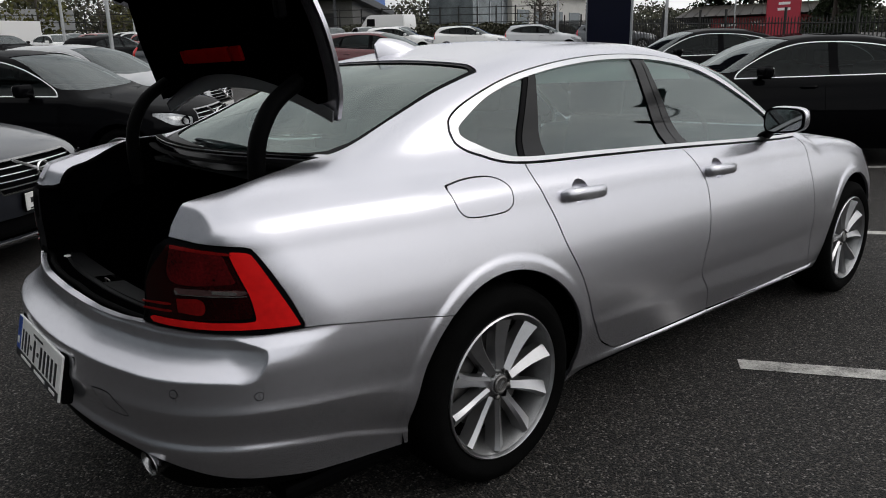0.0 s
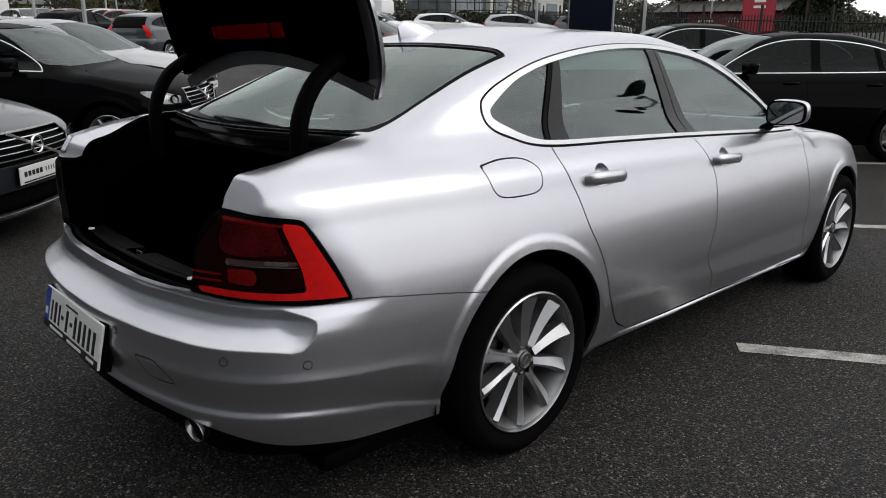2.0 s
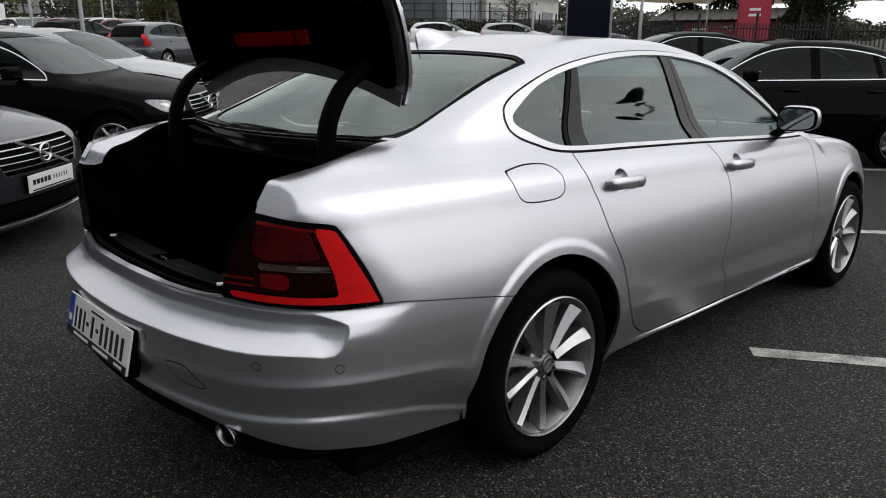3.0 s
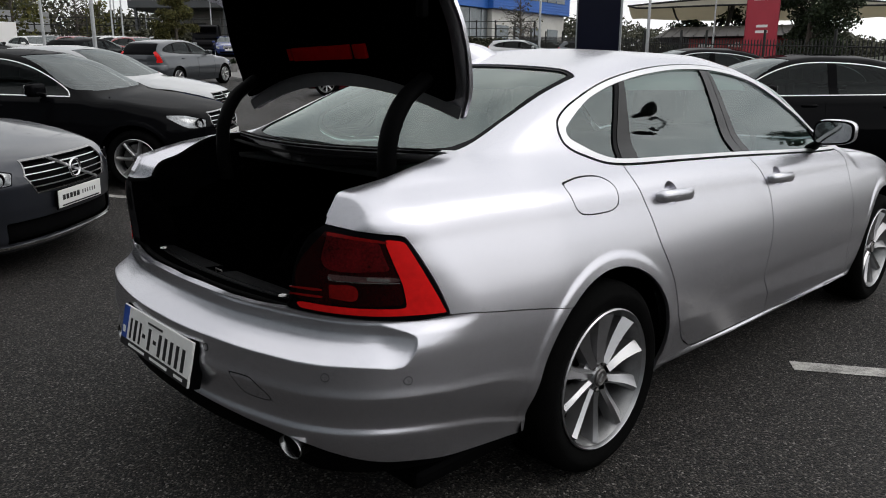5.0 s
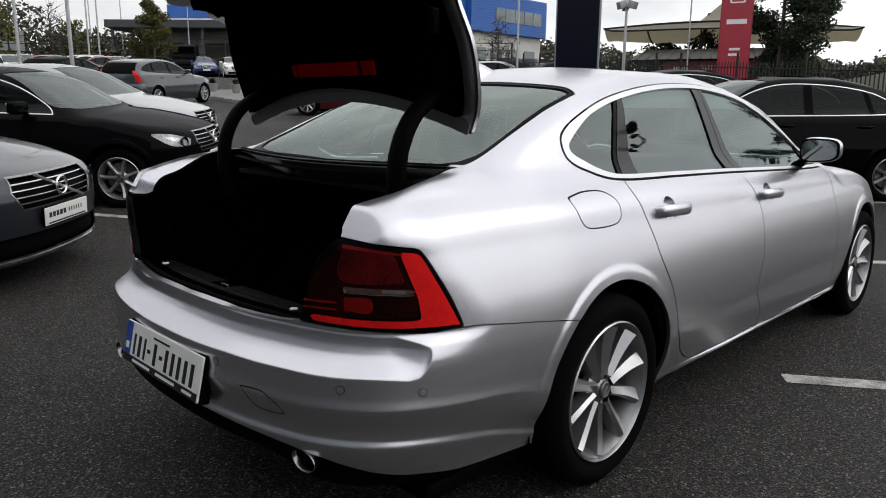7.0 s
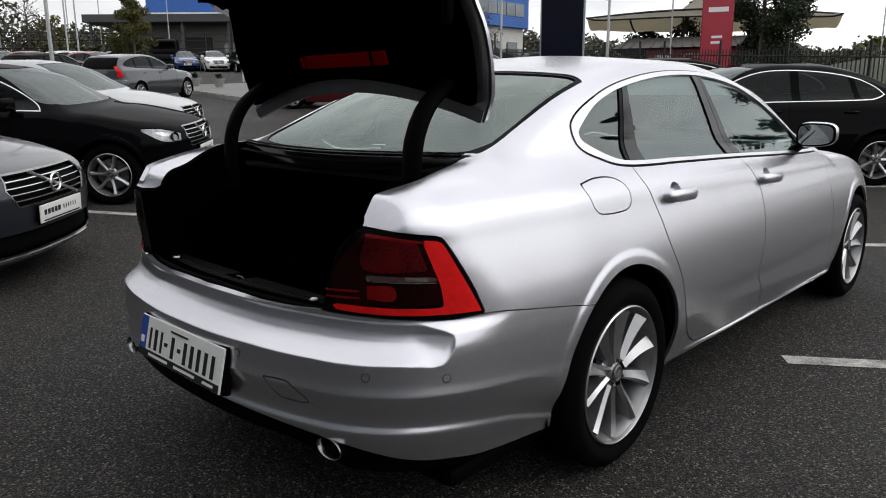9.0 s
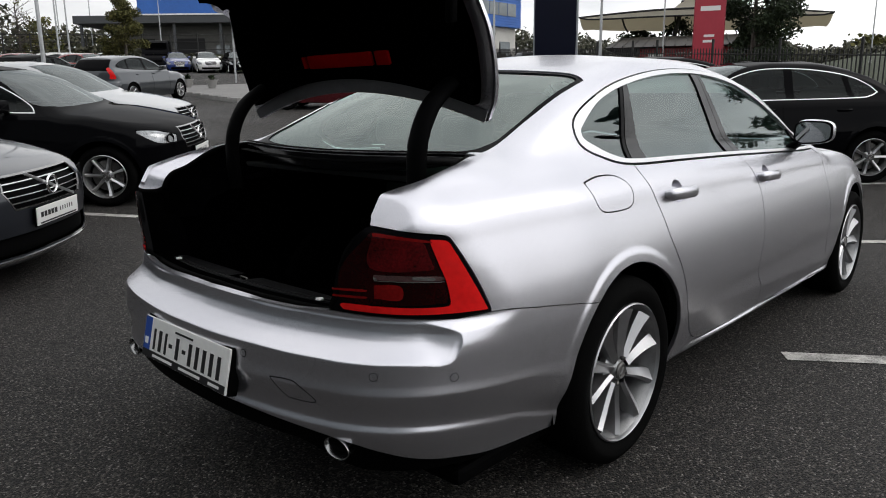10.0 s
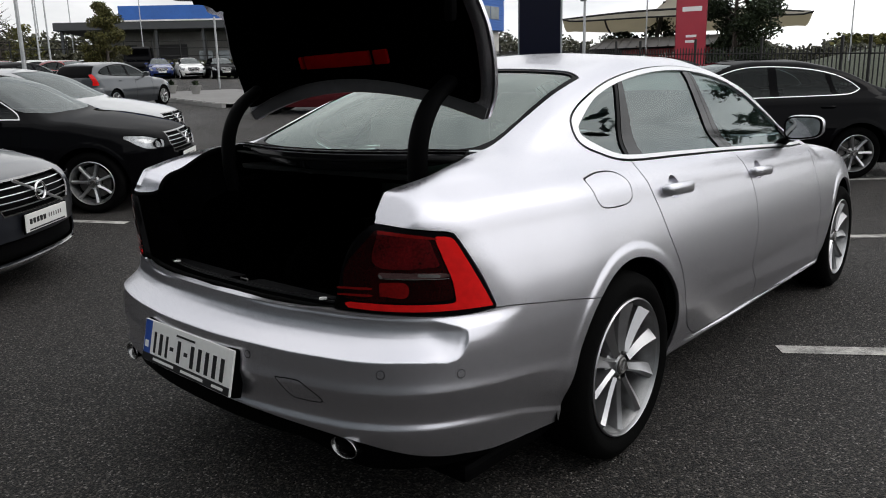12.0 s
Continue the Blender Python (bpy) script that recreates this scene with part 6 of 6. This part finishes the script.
store = tagged(new("warehouse"), "low warehouse with dark canopy, grey walls, blue upper storey", "building")
store.matrix_basis = pose(-67.0, 20.0, 3.6, 0, 0, 43)
box_part("wall", store, SHADED_CONCRETE, 7.8, 21.8, 2.5, 22, 0, 4.3, label="weathered grey concrete wall")
box_part("canopy", store, CLAD_DARK, 4.2, 22.5, 0, 22, 4.28, 4.95, .05, "dark grey canopy fascia")
box_part("gutter_trim", store, SIGN_WHITE, 9.5, 22.5, -.06, .06, 4.93, 5.05, .01, "white gutter line")
box_part("upper_storey", store, BLUE_CLAD, 8.2, 21.8, 4, 20, 4.95, 6.75, .04, "bright blue upper storey")
for x0, x1 in ((9.0, 10.2), (12.0, 14.6), (19.0, 20.4)):
    box_part("loading_door", store, OPENING, x0, x1, 2.42, 2.55, 0, 3.2, .01, "dark loading door")
for x0 in (15.6, 17.2):
    box_part("window", store, WINDOW, x0, x0 + 1.2, 2.42, 2.53, 1.6, 2.6, .01, "dark window")
for x0 in np.arange(4.6, 22, 4.0):
    box_part("canopy_post", store, CLAD_DARK, x0, x0 + .22, .3, .52, 0, 4.3, .01)

office = tagged(new("office_building"), "blue clad office building with a pale ground floor", "building")
office.matrix_basis = pose(-42.5, 46.8, 4.2, 0, 0, 90)
box_part("ground_floor", office, WHITE_WALL, .4, 11.0, .5, 7, 0, 4.0, .02, "pale ground floor wall")
box_part("side_wing", office, BLUE_CLAD, -4, 0.0, .6, 7, 3.95, 7.4, .03, "blue clad side wing")
box_part("side_glazing", office, WINDOW, -4, .3, 1.0, 6.8, 0, 3.95, .02, "glazed ground floor")
box_part("upper_floor", office, BLUE_CLAD, .01, 11.2, 0, 7, 3.95, 7.4, .03, "blue clad upper floor")
for zz in np.arange(4.0, 7.3, .24):
    box_part("cladding_rib", office, BLUE_CLAD, .01, 11.24, -.035, -.002, zz, zz + .11, .01)
for x0 in np.arange(3.4, 10.4, 1.4):
    box_part("window", office, WINDOW, x0, x0 + 1.3, -.07, .05, 5.0, 6.2, .01, "office window")
for x0 in (1.0, 3.3, 5.8, 8.4):
    box_part("window", office, WINDOW, x0, x0 + 1.6, .42, .55, .9, 2.6, .01, "ground floor window")
for x0 in np.arange(-3.5, 0, 1.5):
    box_part("mullion", office, SIGN_GREY, x0, x0 + .1, .92, 1.02, 0, 3.9, .005)

canopy = tagged(new("canvas_canopy"), "cream canvas canopy on dark steel struts over a forecourt", "canopy")
a0, b0 = np.array((-21.9, 36.1, 5.95)), np.array((-9.4, 41.5, 5.62))
rows = []
for u in np.linspace(0, 1, 29):
    row = []
    for w in np.linspace(0, 1, 11):
        base = a0 + (b0 - a0) * u
        deep = np.array((-.40, .92, 0)) * 7.0 * w * math.sin(math.pi * min(max(u, .04), .96)) ** .6
        arch = .40 * math.sin(math.pi * u) * (1 - .3 * w) + 2.1 * math.exp(-((u - .52) / .13) ** 2) * math.sin(math.pi * w) ** 1.3
        row.append(base + deep + np.array((0, 0, arch - .16 * math.sin(math.pi * w) - .5 * w)))
    rows.append(row)
cv = [tuple(p) for r in rows for p in r]
cm = bmesh.new()
to_bm(cv, grid_faces(29, 11), cm)
to_bm([(x, y, z - .05) for x, y, z in cv], grid_faces(29, 11), cm)
part("canvas", cm, CANVAS, canopy, "stretched cream canvas", smooth=60)
low = [np.array(r[0]) + np.array((.15, -.35, -.42 * math.sin(math.pi * i / 28) ** .4)) for i, r in enumerate(rows)]
part("valance", to_bm([tuple(r[0]) for r in rows] + [tuple(p) for p in low], [(i, i + 1, i + 30, i + 29) for i in range(28)] + [(i + 29, i + 30, i + 1, i) for i in range(28)][:0]), CANVAS, canopy, "hanging canvas edge", smooth=60)
part("edge_beam", to_bm(*tube([tuple(r[0]) for r in rows], .07, 8)), IRON, canopy, "dark edge beam", smooth=60)
part("edge_beam", to_bm(*tube([tuple(p) for p in low], .05, 8)), IRON, canopy, "dark edge beam", smooth=60)
for u in (5, 11, 17, 23):
    part("rib", to_bm(*tube([tuple(np.array(p) - (0, 0, .08)) for p in rows[u]], .06, 6)), IRON, canopy, "dark canopy rib", smooth=60)
for u, foot in ((12, (-17.6, 38.6)), (20, (-12.4, 40.4))):
    part("strut", to_bm(*tube([(foot[0], foot[1], 2.2), tuple(np.array(rows[u][3]))], .13, 10)), IRON, canopy, "sloping dark strut", smooth=50)

kiosk = tagged(new("forecourt_building"), "low red fronted building with a dark ribbed roof", "building")
kiosk.matrix_basis = pose(-18.2, 34.9, 1.9, 0, 0, 24)
box_part("front_wall", kiosk, RED_WALL, .8, 6.6, 0, 6, 0, 2.0, .03, "red front wall")
box_part("dark_band", kiosk, OPENING, .8, 6.6, -.02, 5.5, 0, 1.15, .01, "dark glazed band")
bm = bmesh.new()
prof = [(-1.0, -.6, 2.05), (7.6, -.6, 2.05), (7.0, 3.2, 2.85), (-.4, 3.2, 2.85), (-1.0, 7, 2.05), (7.6, 7, 2.05)]
vs = [bm.verts.new(p) for p in prof]
for f in ((0, 1, 2, 3), (3, 2, 5, 4), (0, 3, 4), (1, 5, 2), (0, 4, 5, 1)):
    bm.faces.new([vs[i] for i in f])
roof = part("roof", bm, ROOF_DARK, kiosk, "dark ribbed roof")
for x in np.arange(-.6, 7.4, .55):
    part("roof_rib", to_bm(*tube([(x, -.6, 2.09), (x * .96 + .2, 3.15, 2.88)], .035, 5)), ROOF_DARK, roof)
for cx, wx in ((1.7, .8),):
    part("name_bar", block(bmesh.new(), (wx, .02, .16), (cx, -.02, 1.62)), SIGN_WHITE, kiosk, "pale name bar")
txt = bpy.data.curves.new("welcome_text", "FONT")
txt.body, txt.size, txt.extrude = "WELCOME", .34, .012
word = new("welcome_text", txt)
bpy.context.view_layer.update()
word_mesh = bpy.data.meshes.new_from_object(word.evaluated_get(bpy.context.evaluated_depsgraph_get()))
bpy.data.objects.remove(word)
word_mesh.materials.clear()
word_mesh.materials.append(SIGN_WHITE)
letters = hang("welcome_lettering", word_mesh, kiosk, "white welcome lettering")
letters.matrix_basis = pose(2.75, -.02, 1.52, 90, 0, 0)

GREY_WALL = material("grey_hoarding", (0.30, 0.305, 0.31), 0.7, vary=(0.5, 0.12))
yard_wall = tagged(new("yard_wall"), "long pale grey panel wall on the bank", "wall")
yard_wall.matrix_basis = pose(-64.0, 1.0, 5.3, 0, 0, 78)
for k in range(6):
    box_part("panel", yard_wall, GREY_WALL, k * 2.5, k * 2.5 + 2.46, 0, .12, 0, 1.5, .02, "pale grey wall panel")
cabin_box = tagged(new("site_cabin"), "white site cabin with a flat roof", "cabin")
cabin_box.matrix_basis = pose(-48.1, 3.45, float(rise(-48.1, 6.5)) - .1, 0, 0, 80)
for k in range(3):
    box_part("panel", cabin_box, SIGN_WHITE, k * 2.2, k * 2.2 + 2.16, 0, 2.4, 0, 2.4, .03, "white cabin panel")

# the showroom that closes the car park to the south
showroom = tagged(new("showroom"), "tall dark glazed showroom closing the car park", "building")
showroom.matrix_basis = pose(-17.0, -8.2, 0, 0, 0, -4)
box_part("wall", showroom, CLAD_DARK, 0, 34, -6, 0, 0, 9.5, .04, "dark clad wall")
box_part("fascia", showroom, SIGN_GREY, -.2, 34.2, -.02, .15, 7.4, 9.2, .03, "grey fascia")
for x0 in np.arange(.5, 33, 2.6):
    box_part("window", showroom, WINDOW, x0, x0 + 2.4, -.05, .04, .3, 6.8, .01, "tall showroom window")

# ---- kerb, planters, trolleys ----
KERB = material("concrete_kerb", (0.28, 0.275, 0.265), 0.85, vary=(3.0, 0.2), bump=(20.0, 0.004))
PAVING = material("worn_concrete_paving", (0.17, 0.165, 0.16), 0.85, vary=(1.0, 0.2), bump=(15.0, 0.004))


def pave(x0, y0, length, width, turn):
    a = math.radians(turn)
    isl = tagged(new("kerb_island"), "raised concrete island with kerbs in the car park", "kerb", kind="structure")
    v = []
    for i in range(13):
        for j in (0, 1):
            px, py = x0 + math.cos(a) * length * i / 12 - math.sin(a) * width * j, y0 + math.sin(a) * length * i / 12 + math.cos(a) * width * j
            v.append((px, py, float(rise(px, py)) + .12))
    f = [(2 * i, 2 * i + 2, 2 * i + 3, 2 * i + 1) for i in range(12)]
    hang("paving", as_mesh("paving", v, f, PAVING, smooth=False), isl, "worn concrete paving")
    for i in range(12):
        p, q = Vector(v[2 * i]), Vector(v[2 * i + 2])
        part("kerb_stone", block(bmesh.new(), ((q - p).length - .01, .15, .26), tuple((p + q) / 2 - Vector((0, 0, .115))), (0, 0, turn), .02), KERB, isl)
    return isl


pave(-27.5, 11.75, 9.5, 4.5, -9)


def planter(x, y):
    z = float(rise(x, y)) + .12
    p = tagged(new("planter"), "round stone planter with a small clipped shrub", "planter", "planters on the island")
    p.matrix_basis = pose(x, y, z - .004) @ Matrix.Scale(.66, 4)
    v, f = lathe([(0, .20), (.04, .22), (.42, .34), (.46, .37), (.50, .37), (.50, .30), (.40, .28), (.40, .01)], 24)
    part("pot", to_bm(v, f, None, pose(0, 0, 0, 0, -90, 0)), KERB, p, "pale stone pot", smooth=40)
    rng = random.Random(int(x * 10))
    bm = bmesh.new()
    for _ in range(160):
        d = Vector((rng.gauss(0, 1), rng.gauss(0, 1), rng.gauss(0, 1))).normalized() * rng.uniform(.05, .20)
        c = Vector((0, 0, .62)) + d
        s_ = rng.uniform(.03, .06)
        t1, t2 = Vector((rng.gauss(0, 1), rng.gauss(0, 1), rng.gauss(0, 1))).normalized() * s_, Vector((rng.gauss(0, 1), rng.gauss(0, 1), rng.gauss(0, 1))).normalized() * s_
        bm.faces.new([bm.verts.new(c + q) for q in (-t1 - t2, t1 - t2, t1 + t2, t2 - t1)])
    part("shrub", bm, LEAF_DARK, p, "small dark shrub")


# ---- plants ----
def leaf_material(name, low, high):
    m = material(name, low, 0.6, spec=0.2)
    n, l = m.node_tree.nodes, m.node_tree.links
    b = n["Principled BSDF"]
    g, mx = n.new("ShaderNodeNewGeometry"), n.new("ShaderNodeMixRGB")
    mx.inputs["Color1"].default_value, mx.inputs["Color2"].default_value = (*low, 1), (*high, 1)
    l.new(g.outputs["Random Per Island"], mx.inputs["Fac"])
    l.new(mx.outputs["Color"], b.inputs["Base Color"])
    return m


LEAF_DARK = leaf_material("dark_evergreen_leaves", (0.012, 0.020, 0.010), (0.035, 0.050, 0.022))
LEAF_SPRING = leaf_material("spring_green_leaves", (0.045, 0.052, 0.014), (0.12, 0.11, 0.03))
LEAF_TREE = leaf_material("olive_tree_leaves", (0.032, 0.036, 0.011), (0.115, 0.108, 0.032))
# distance haze is put into this greyer leaf colour
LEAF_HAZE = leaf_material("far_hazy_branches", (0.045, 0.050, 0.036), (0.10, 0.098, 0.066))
LEAF_BANK = leaf_material("brown_green_scrub", (0.018, 0.020, 0.012), (0.060, 0.058, 0.034))
BARK = material("grey_brown_bark", (0.06, 0.05, 0.042), 0.9, vary=(10.0, 0.3), bump=(40.0, 0.01))
GRASS = material("rough_grass", (0.020, 0.028, 0.008), 0.9, vary=(0.6, 0.4), bump=(8.0, 0.05))
planter(-24.54, 13.03)
planter(-25.95, 12.75)


def leaves(bm, rng, centre, spread, count, size, squash=1.0):
    for _ in range(count):
        d = Vector((rng.gauss(0, 1), rng.gauss(0, 1), rng.gauss(0, 1)))
        d = d.normalized() * (rng.random() ** .45)
        c = Vector(centre) + Vector((d.x * spread, d.y * spread, d.z * spread * squash))
        s_ = size * rng.uniform(.6, 1.4)
        t1 = Vector((rng.gauss(0, 1), rng.gauss(0, 1), rng.gauss(0, 1))).normalized() * s_
        t2 = t1.cross(Vector((rng.gauss(0, 1), rng.gauss(0, 1), rng.gauss(0, 1)))).normalized() * s_ * .6
        bm.faces.new([bm.verts.new(c + q) for q in (-t1, -t2, t1, t2)])


def tree(x, y, height, width, mat, label, seed, clear=.25, dense=34, size=.11, bare=False, z=None):
    rng = random.Random(seed)
    z = float(rise(x, y)) if z is None else z
    t = tagged(new("tree"), label, "tree")
    t.matrix_basis = pose(x, y, z - .05)
    lean = rng.uniform(-.04, .04)
    trunk = [(lean * height * k ** 1.5, .03 * height * math.sin(3 * k), height * k * .92) for k in np.linspace(0, 1, 8)]
    part("trunk", to_bm(*tube(trunk, [.025 * height * (1 - .85 * k) + .01 for k in np.linspace(0, 1, 8)], 8)), BARK, t, "tapered trunk", smooth=60)
    crown = bmesh.new()
    for i in range(26 if not bare else 40):
        k = clear + (1 - clear) * (i + rng.random()) / (26 if not bare else 40)
        a = rng.uniform(0, 2 * math.pi)
        reach = width / 2 * (math.sin(math.pi * min(.97, .18 + .80 * (k - clear) / (1 - clear))) ** .7) * rng.uniform(.65, 1.1)
        p0 = Vector((lean * height * k ** 1.5, .03 * height * math.sin(3 * k), height * k * .9))
        p2 = p0 + Vector((math.cos(a) * reach, math.sin(a) * reach, height * rng.uniform(.02, .12)))
        p1 = (p0 + p2) / 2 + Vector((0, 0, height * .02))
        limb = bmesh.new()
        to_bm(*tube([p0, p1, p2], [.006 * height, .004 * height, .0015 * height], 5), limb)
        if bare:
            for _ in range(4):
                q = p1.lerp(p2, rng.random())
                to_bm(*tube([q, q + Vector((rng.gauss(0, .08), rng.gauss(0, .08), rng.uniform(.05, .12))) * height], [.0025 * height, .0008 * height], 4), limb)
            leaves(crown, rng, p2, reach * .35 + .1, dense // 5, size)
        else:
            leaves(crown, rng, p2, width * .15 + .05, dense, size, .7)
            leaves(crown, rng, p1, width * .14 + .05, dense // 2, size, .7)
        part("limb", limb, BARK, t, smooth=60)
    part("crown", crown, mat, t, "uneven leafy crown")
    return t


tree(-38.74, 15.9, 4.5, 2.5, LEAF_TREE, "small dense olive green tree among the far cars", 4, clear=.20, dense=420, size=.055)
tree(-10.7, 33.5, 6.6, 4.3, LEAF_DARK, "dark spreading pine beyond the railings", 7, clear=.10, dense=620, size=.075)
tree(2.4, 16.0, 5.8, 4.0, LEAF_DARK, "dark leafy tree beside the railings", 31, clear=.10, dense=150, size=.085)
tree(-21.5, 42.5, 3.4, 2.4, LEAF_DARK, "small dark pine beside the forecourt", 9, clear=.15, dense=40, size=.12)
tree(-19.0, 43.4, 3.5, 2.6, LEAF_DARK, "small dark pine beside the forecourt", 10, clear=.15, dense=40, size=.12)
tree(-34.0, 40.5, 4.6, 3.0, LEAF_SPRING, "thin spring green tree before the blue office", 12, clear=.2, dense=14, size=.10, bare=True)
tree(-57.0, 12.0, 5.6, 4.2, LEAF_SPRING, "yellow green spring tree on the bank", 13, clear=.2, dense=34, size=.14)
tree(-58.0, 8.0, 5.0, 3.4, LEAF_SPRING, "bare branched spring tree on the bank", 14, clear=.15, dense=16, size=.12, bare=True)
tree(-59.5, 17.0, 5.2, 3.2, LEAF_SPRING, "bare branched spring tree on the bank", 15, clear=.15, dense=16, size=.12, bare=True)
tree(-60.0, 19.0, 4.0, 2.8, LEAF_SPRING, "yellow green spring tree on the bank", 16, clear=.15, dense=26, size=.12)
tree(-30.0, 35.8, 3.4, 2.2, LEAF_BANK, "thin brown shrub tree before the bank", 17, clear=.1, dense=20, size=.09, bare=True)
tree(-1.5, 37.0, 4.2, 2.6, LEAF_SPRING, "bare branched spring tree beyond the field", 19, clear=.15, dense=16, size=.12, bare=True)
tree(2.5, 36.0, 4.8, 3.0, LEAF_SPRING, "bare branched spring tree beyond the field", 20, clear=.15, dense=16, size=.12, bare=True)


def scrub(name, path, width, height, count, size, mat, label, seed, lift=0.0):
    """A hedge, bank or far wood: leaf clumps heaped along a line."""
    rng = random.Random(seed)
    bm_v, bm_f = [], []
    seg = [math.dist(a, b) for a, b in zip(path, path[1:])]
    for _ in range(count):
        r = rng.random() * sum(seg)
        for (a, b), d in zip(zip(path, path[1:]), seg):
            if r <= d:
                break
            r -= d
        t = min(1, r / d)
        px, py = a[0] + (b[0] - a[0]) * t + rng.uniform(-.5, .5) * width, a[1] + (b[1] - a[1]) * t + rng.uniform(-.5, .5) * width
        tall = height * (.72 + .42 * noise.noise((px * .11 + seed, py * .11, 0)) + .18 * noise.noise((px * .5, py * .5, seed)))
        c = Vector((px, py, float(rise(px, py)) + lift + tall * rng.random() ** .7))
        s_ = size * rng.uniform(.6, 1.5)
        t1 = Vector((rng.gauss(0, 1), rng.gauss(0, 1), rng.gauss(0, .7))).normalized() * s_
        t2 = t1.cross(Vector((rng.gauss(0, 1), rng.gauss(0, 1), rng.gauss(0, 1)))).normalized() * s_ * .8
        k = len(bm_v)
        bm_v += [tuple(c - t1), tuple(c - t2 + t1 * .2), tuple(c + t1), tuple(c + t2)]
        bm_f.append((k, k + 1, k + 2, k + 3))
    return tagged(hang(name, as_mesh(name, bm_v, bm_f, mat, smooth=False)), label, "plants", kind="stuff")


scrub("bank_scrub", [(-61, 1), (-57, 18), (-46, 33), (-33, 42)], 3.5, 2.0, 40000, .12, LEAF_BANK, "brown and green scrub on the bank", 3)
scrub("verge_hedge", [(-33, 42), (-26, 39.5), (-19, 38.5)], 2.5, 1.4, 2600, .16, LEAF_BANK, "dark hedge before the office", 5)
scrub("field_hedge", [(-16, 78), (0, 80), (22, 76)], 3.0, 1.2, 2500, .22, LEAF_SPRING, "spring green field hedge", 6, 1.8)
# the far woods carry their haze in the leaf colour
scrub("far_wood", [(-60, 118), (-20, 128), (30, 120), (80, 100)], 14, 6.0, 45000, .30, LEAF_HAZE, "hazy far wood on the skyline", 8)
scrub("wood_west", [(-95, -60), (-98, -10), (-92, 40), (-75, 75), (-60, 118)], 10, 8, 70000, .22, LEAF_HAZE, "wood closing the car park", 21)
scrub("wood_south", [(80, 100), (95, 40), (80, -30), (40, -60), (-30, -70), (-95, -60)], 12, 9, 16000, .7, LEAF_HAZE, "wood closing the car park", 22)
slope_v, slope_f = [], []
for i, t in enumerate(np.linspace(0, 1, 30)):
    p = spline([(-63, -4), (-57, 18), (-46, 33), (-33, 43)], 10)[int(t * 30)]
    for j, (off, up) in enumerate(((3.2, .02), (1.6, .35), (0, .75), (-2.0, 1.15), (-7.0, 1.2))):
        d = np.array((.86, -.5))
        q = p + d * off
        slope_v.append((q[0], q[1], float(rise(q[0], q[1])) + up))
tagged(hang("grass_bank", as_mesh("grass_bank", slope_v, grid_faces(30, 5), GRASS)), "rough grass bank at the car park's edge", "grass", kind="structure")
fv = []
for t in np.linspace(0, 1, 24):
    for w in np.linspace(0, 1, 12):
        px, py = -11 + 60 * t, 26.0 - 5 * t + 60 * w + (1 - t) * 3
        fv.append((px, py, float(rise(px, py)) + .05 + 2.3 * w))
tagged(hang("grass_field", as_mesh("grass_field", fv, grid_faces(24, 12), GRASS)), "rough green field beyond the railings", "grass", kind="structure")
bank_fence = tagged(new("wire_fence"), "dark post and rail fence along the bank", "fence")
fp = spline([(-60, 0), (-58.2, 17.5), (-47.6, 34.0), (-35, 43.5)], 10)
for i, p in enumerate(fp):
    part("fence_post", block(bmesh.new(), (.09, .09, 1.9), (p[0], p[1], float(rise(p[0], p[1])) + 1.9), (0, 0, 0), .01), IRON, bank_fence, "dark fence post")
for h in (1.6, 2.2, 2.75):
    part("fence_rail", to_bm(*tube([(p[0], p[1], float(rise(p[0], p[1])) + h) for p in fp], .03, 5)), IRON, bank_fence, "thin rail")
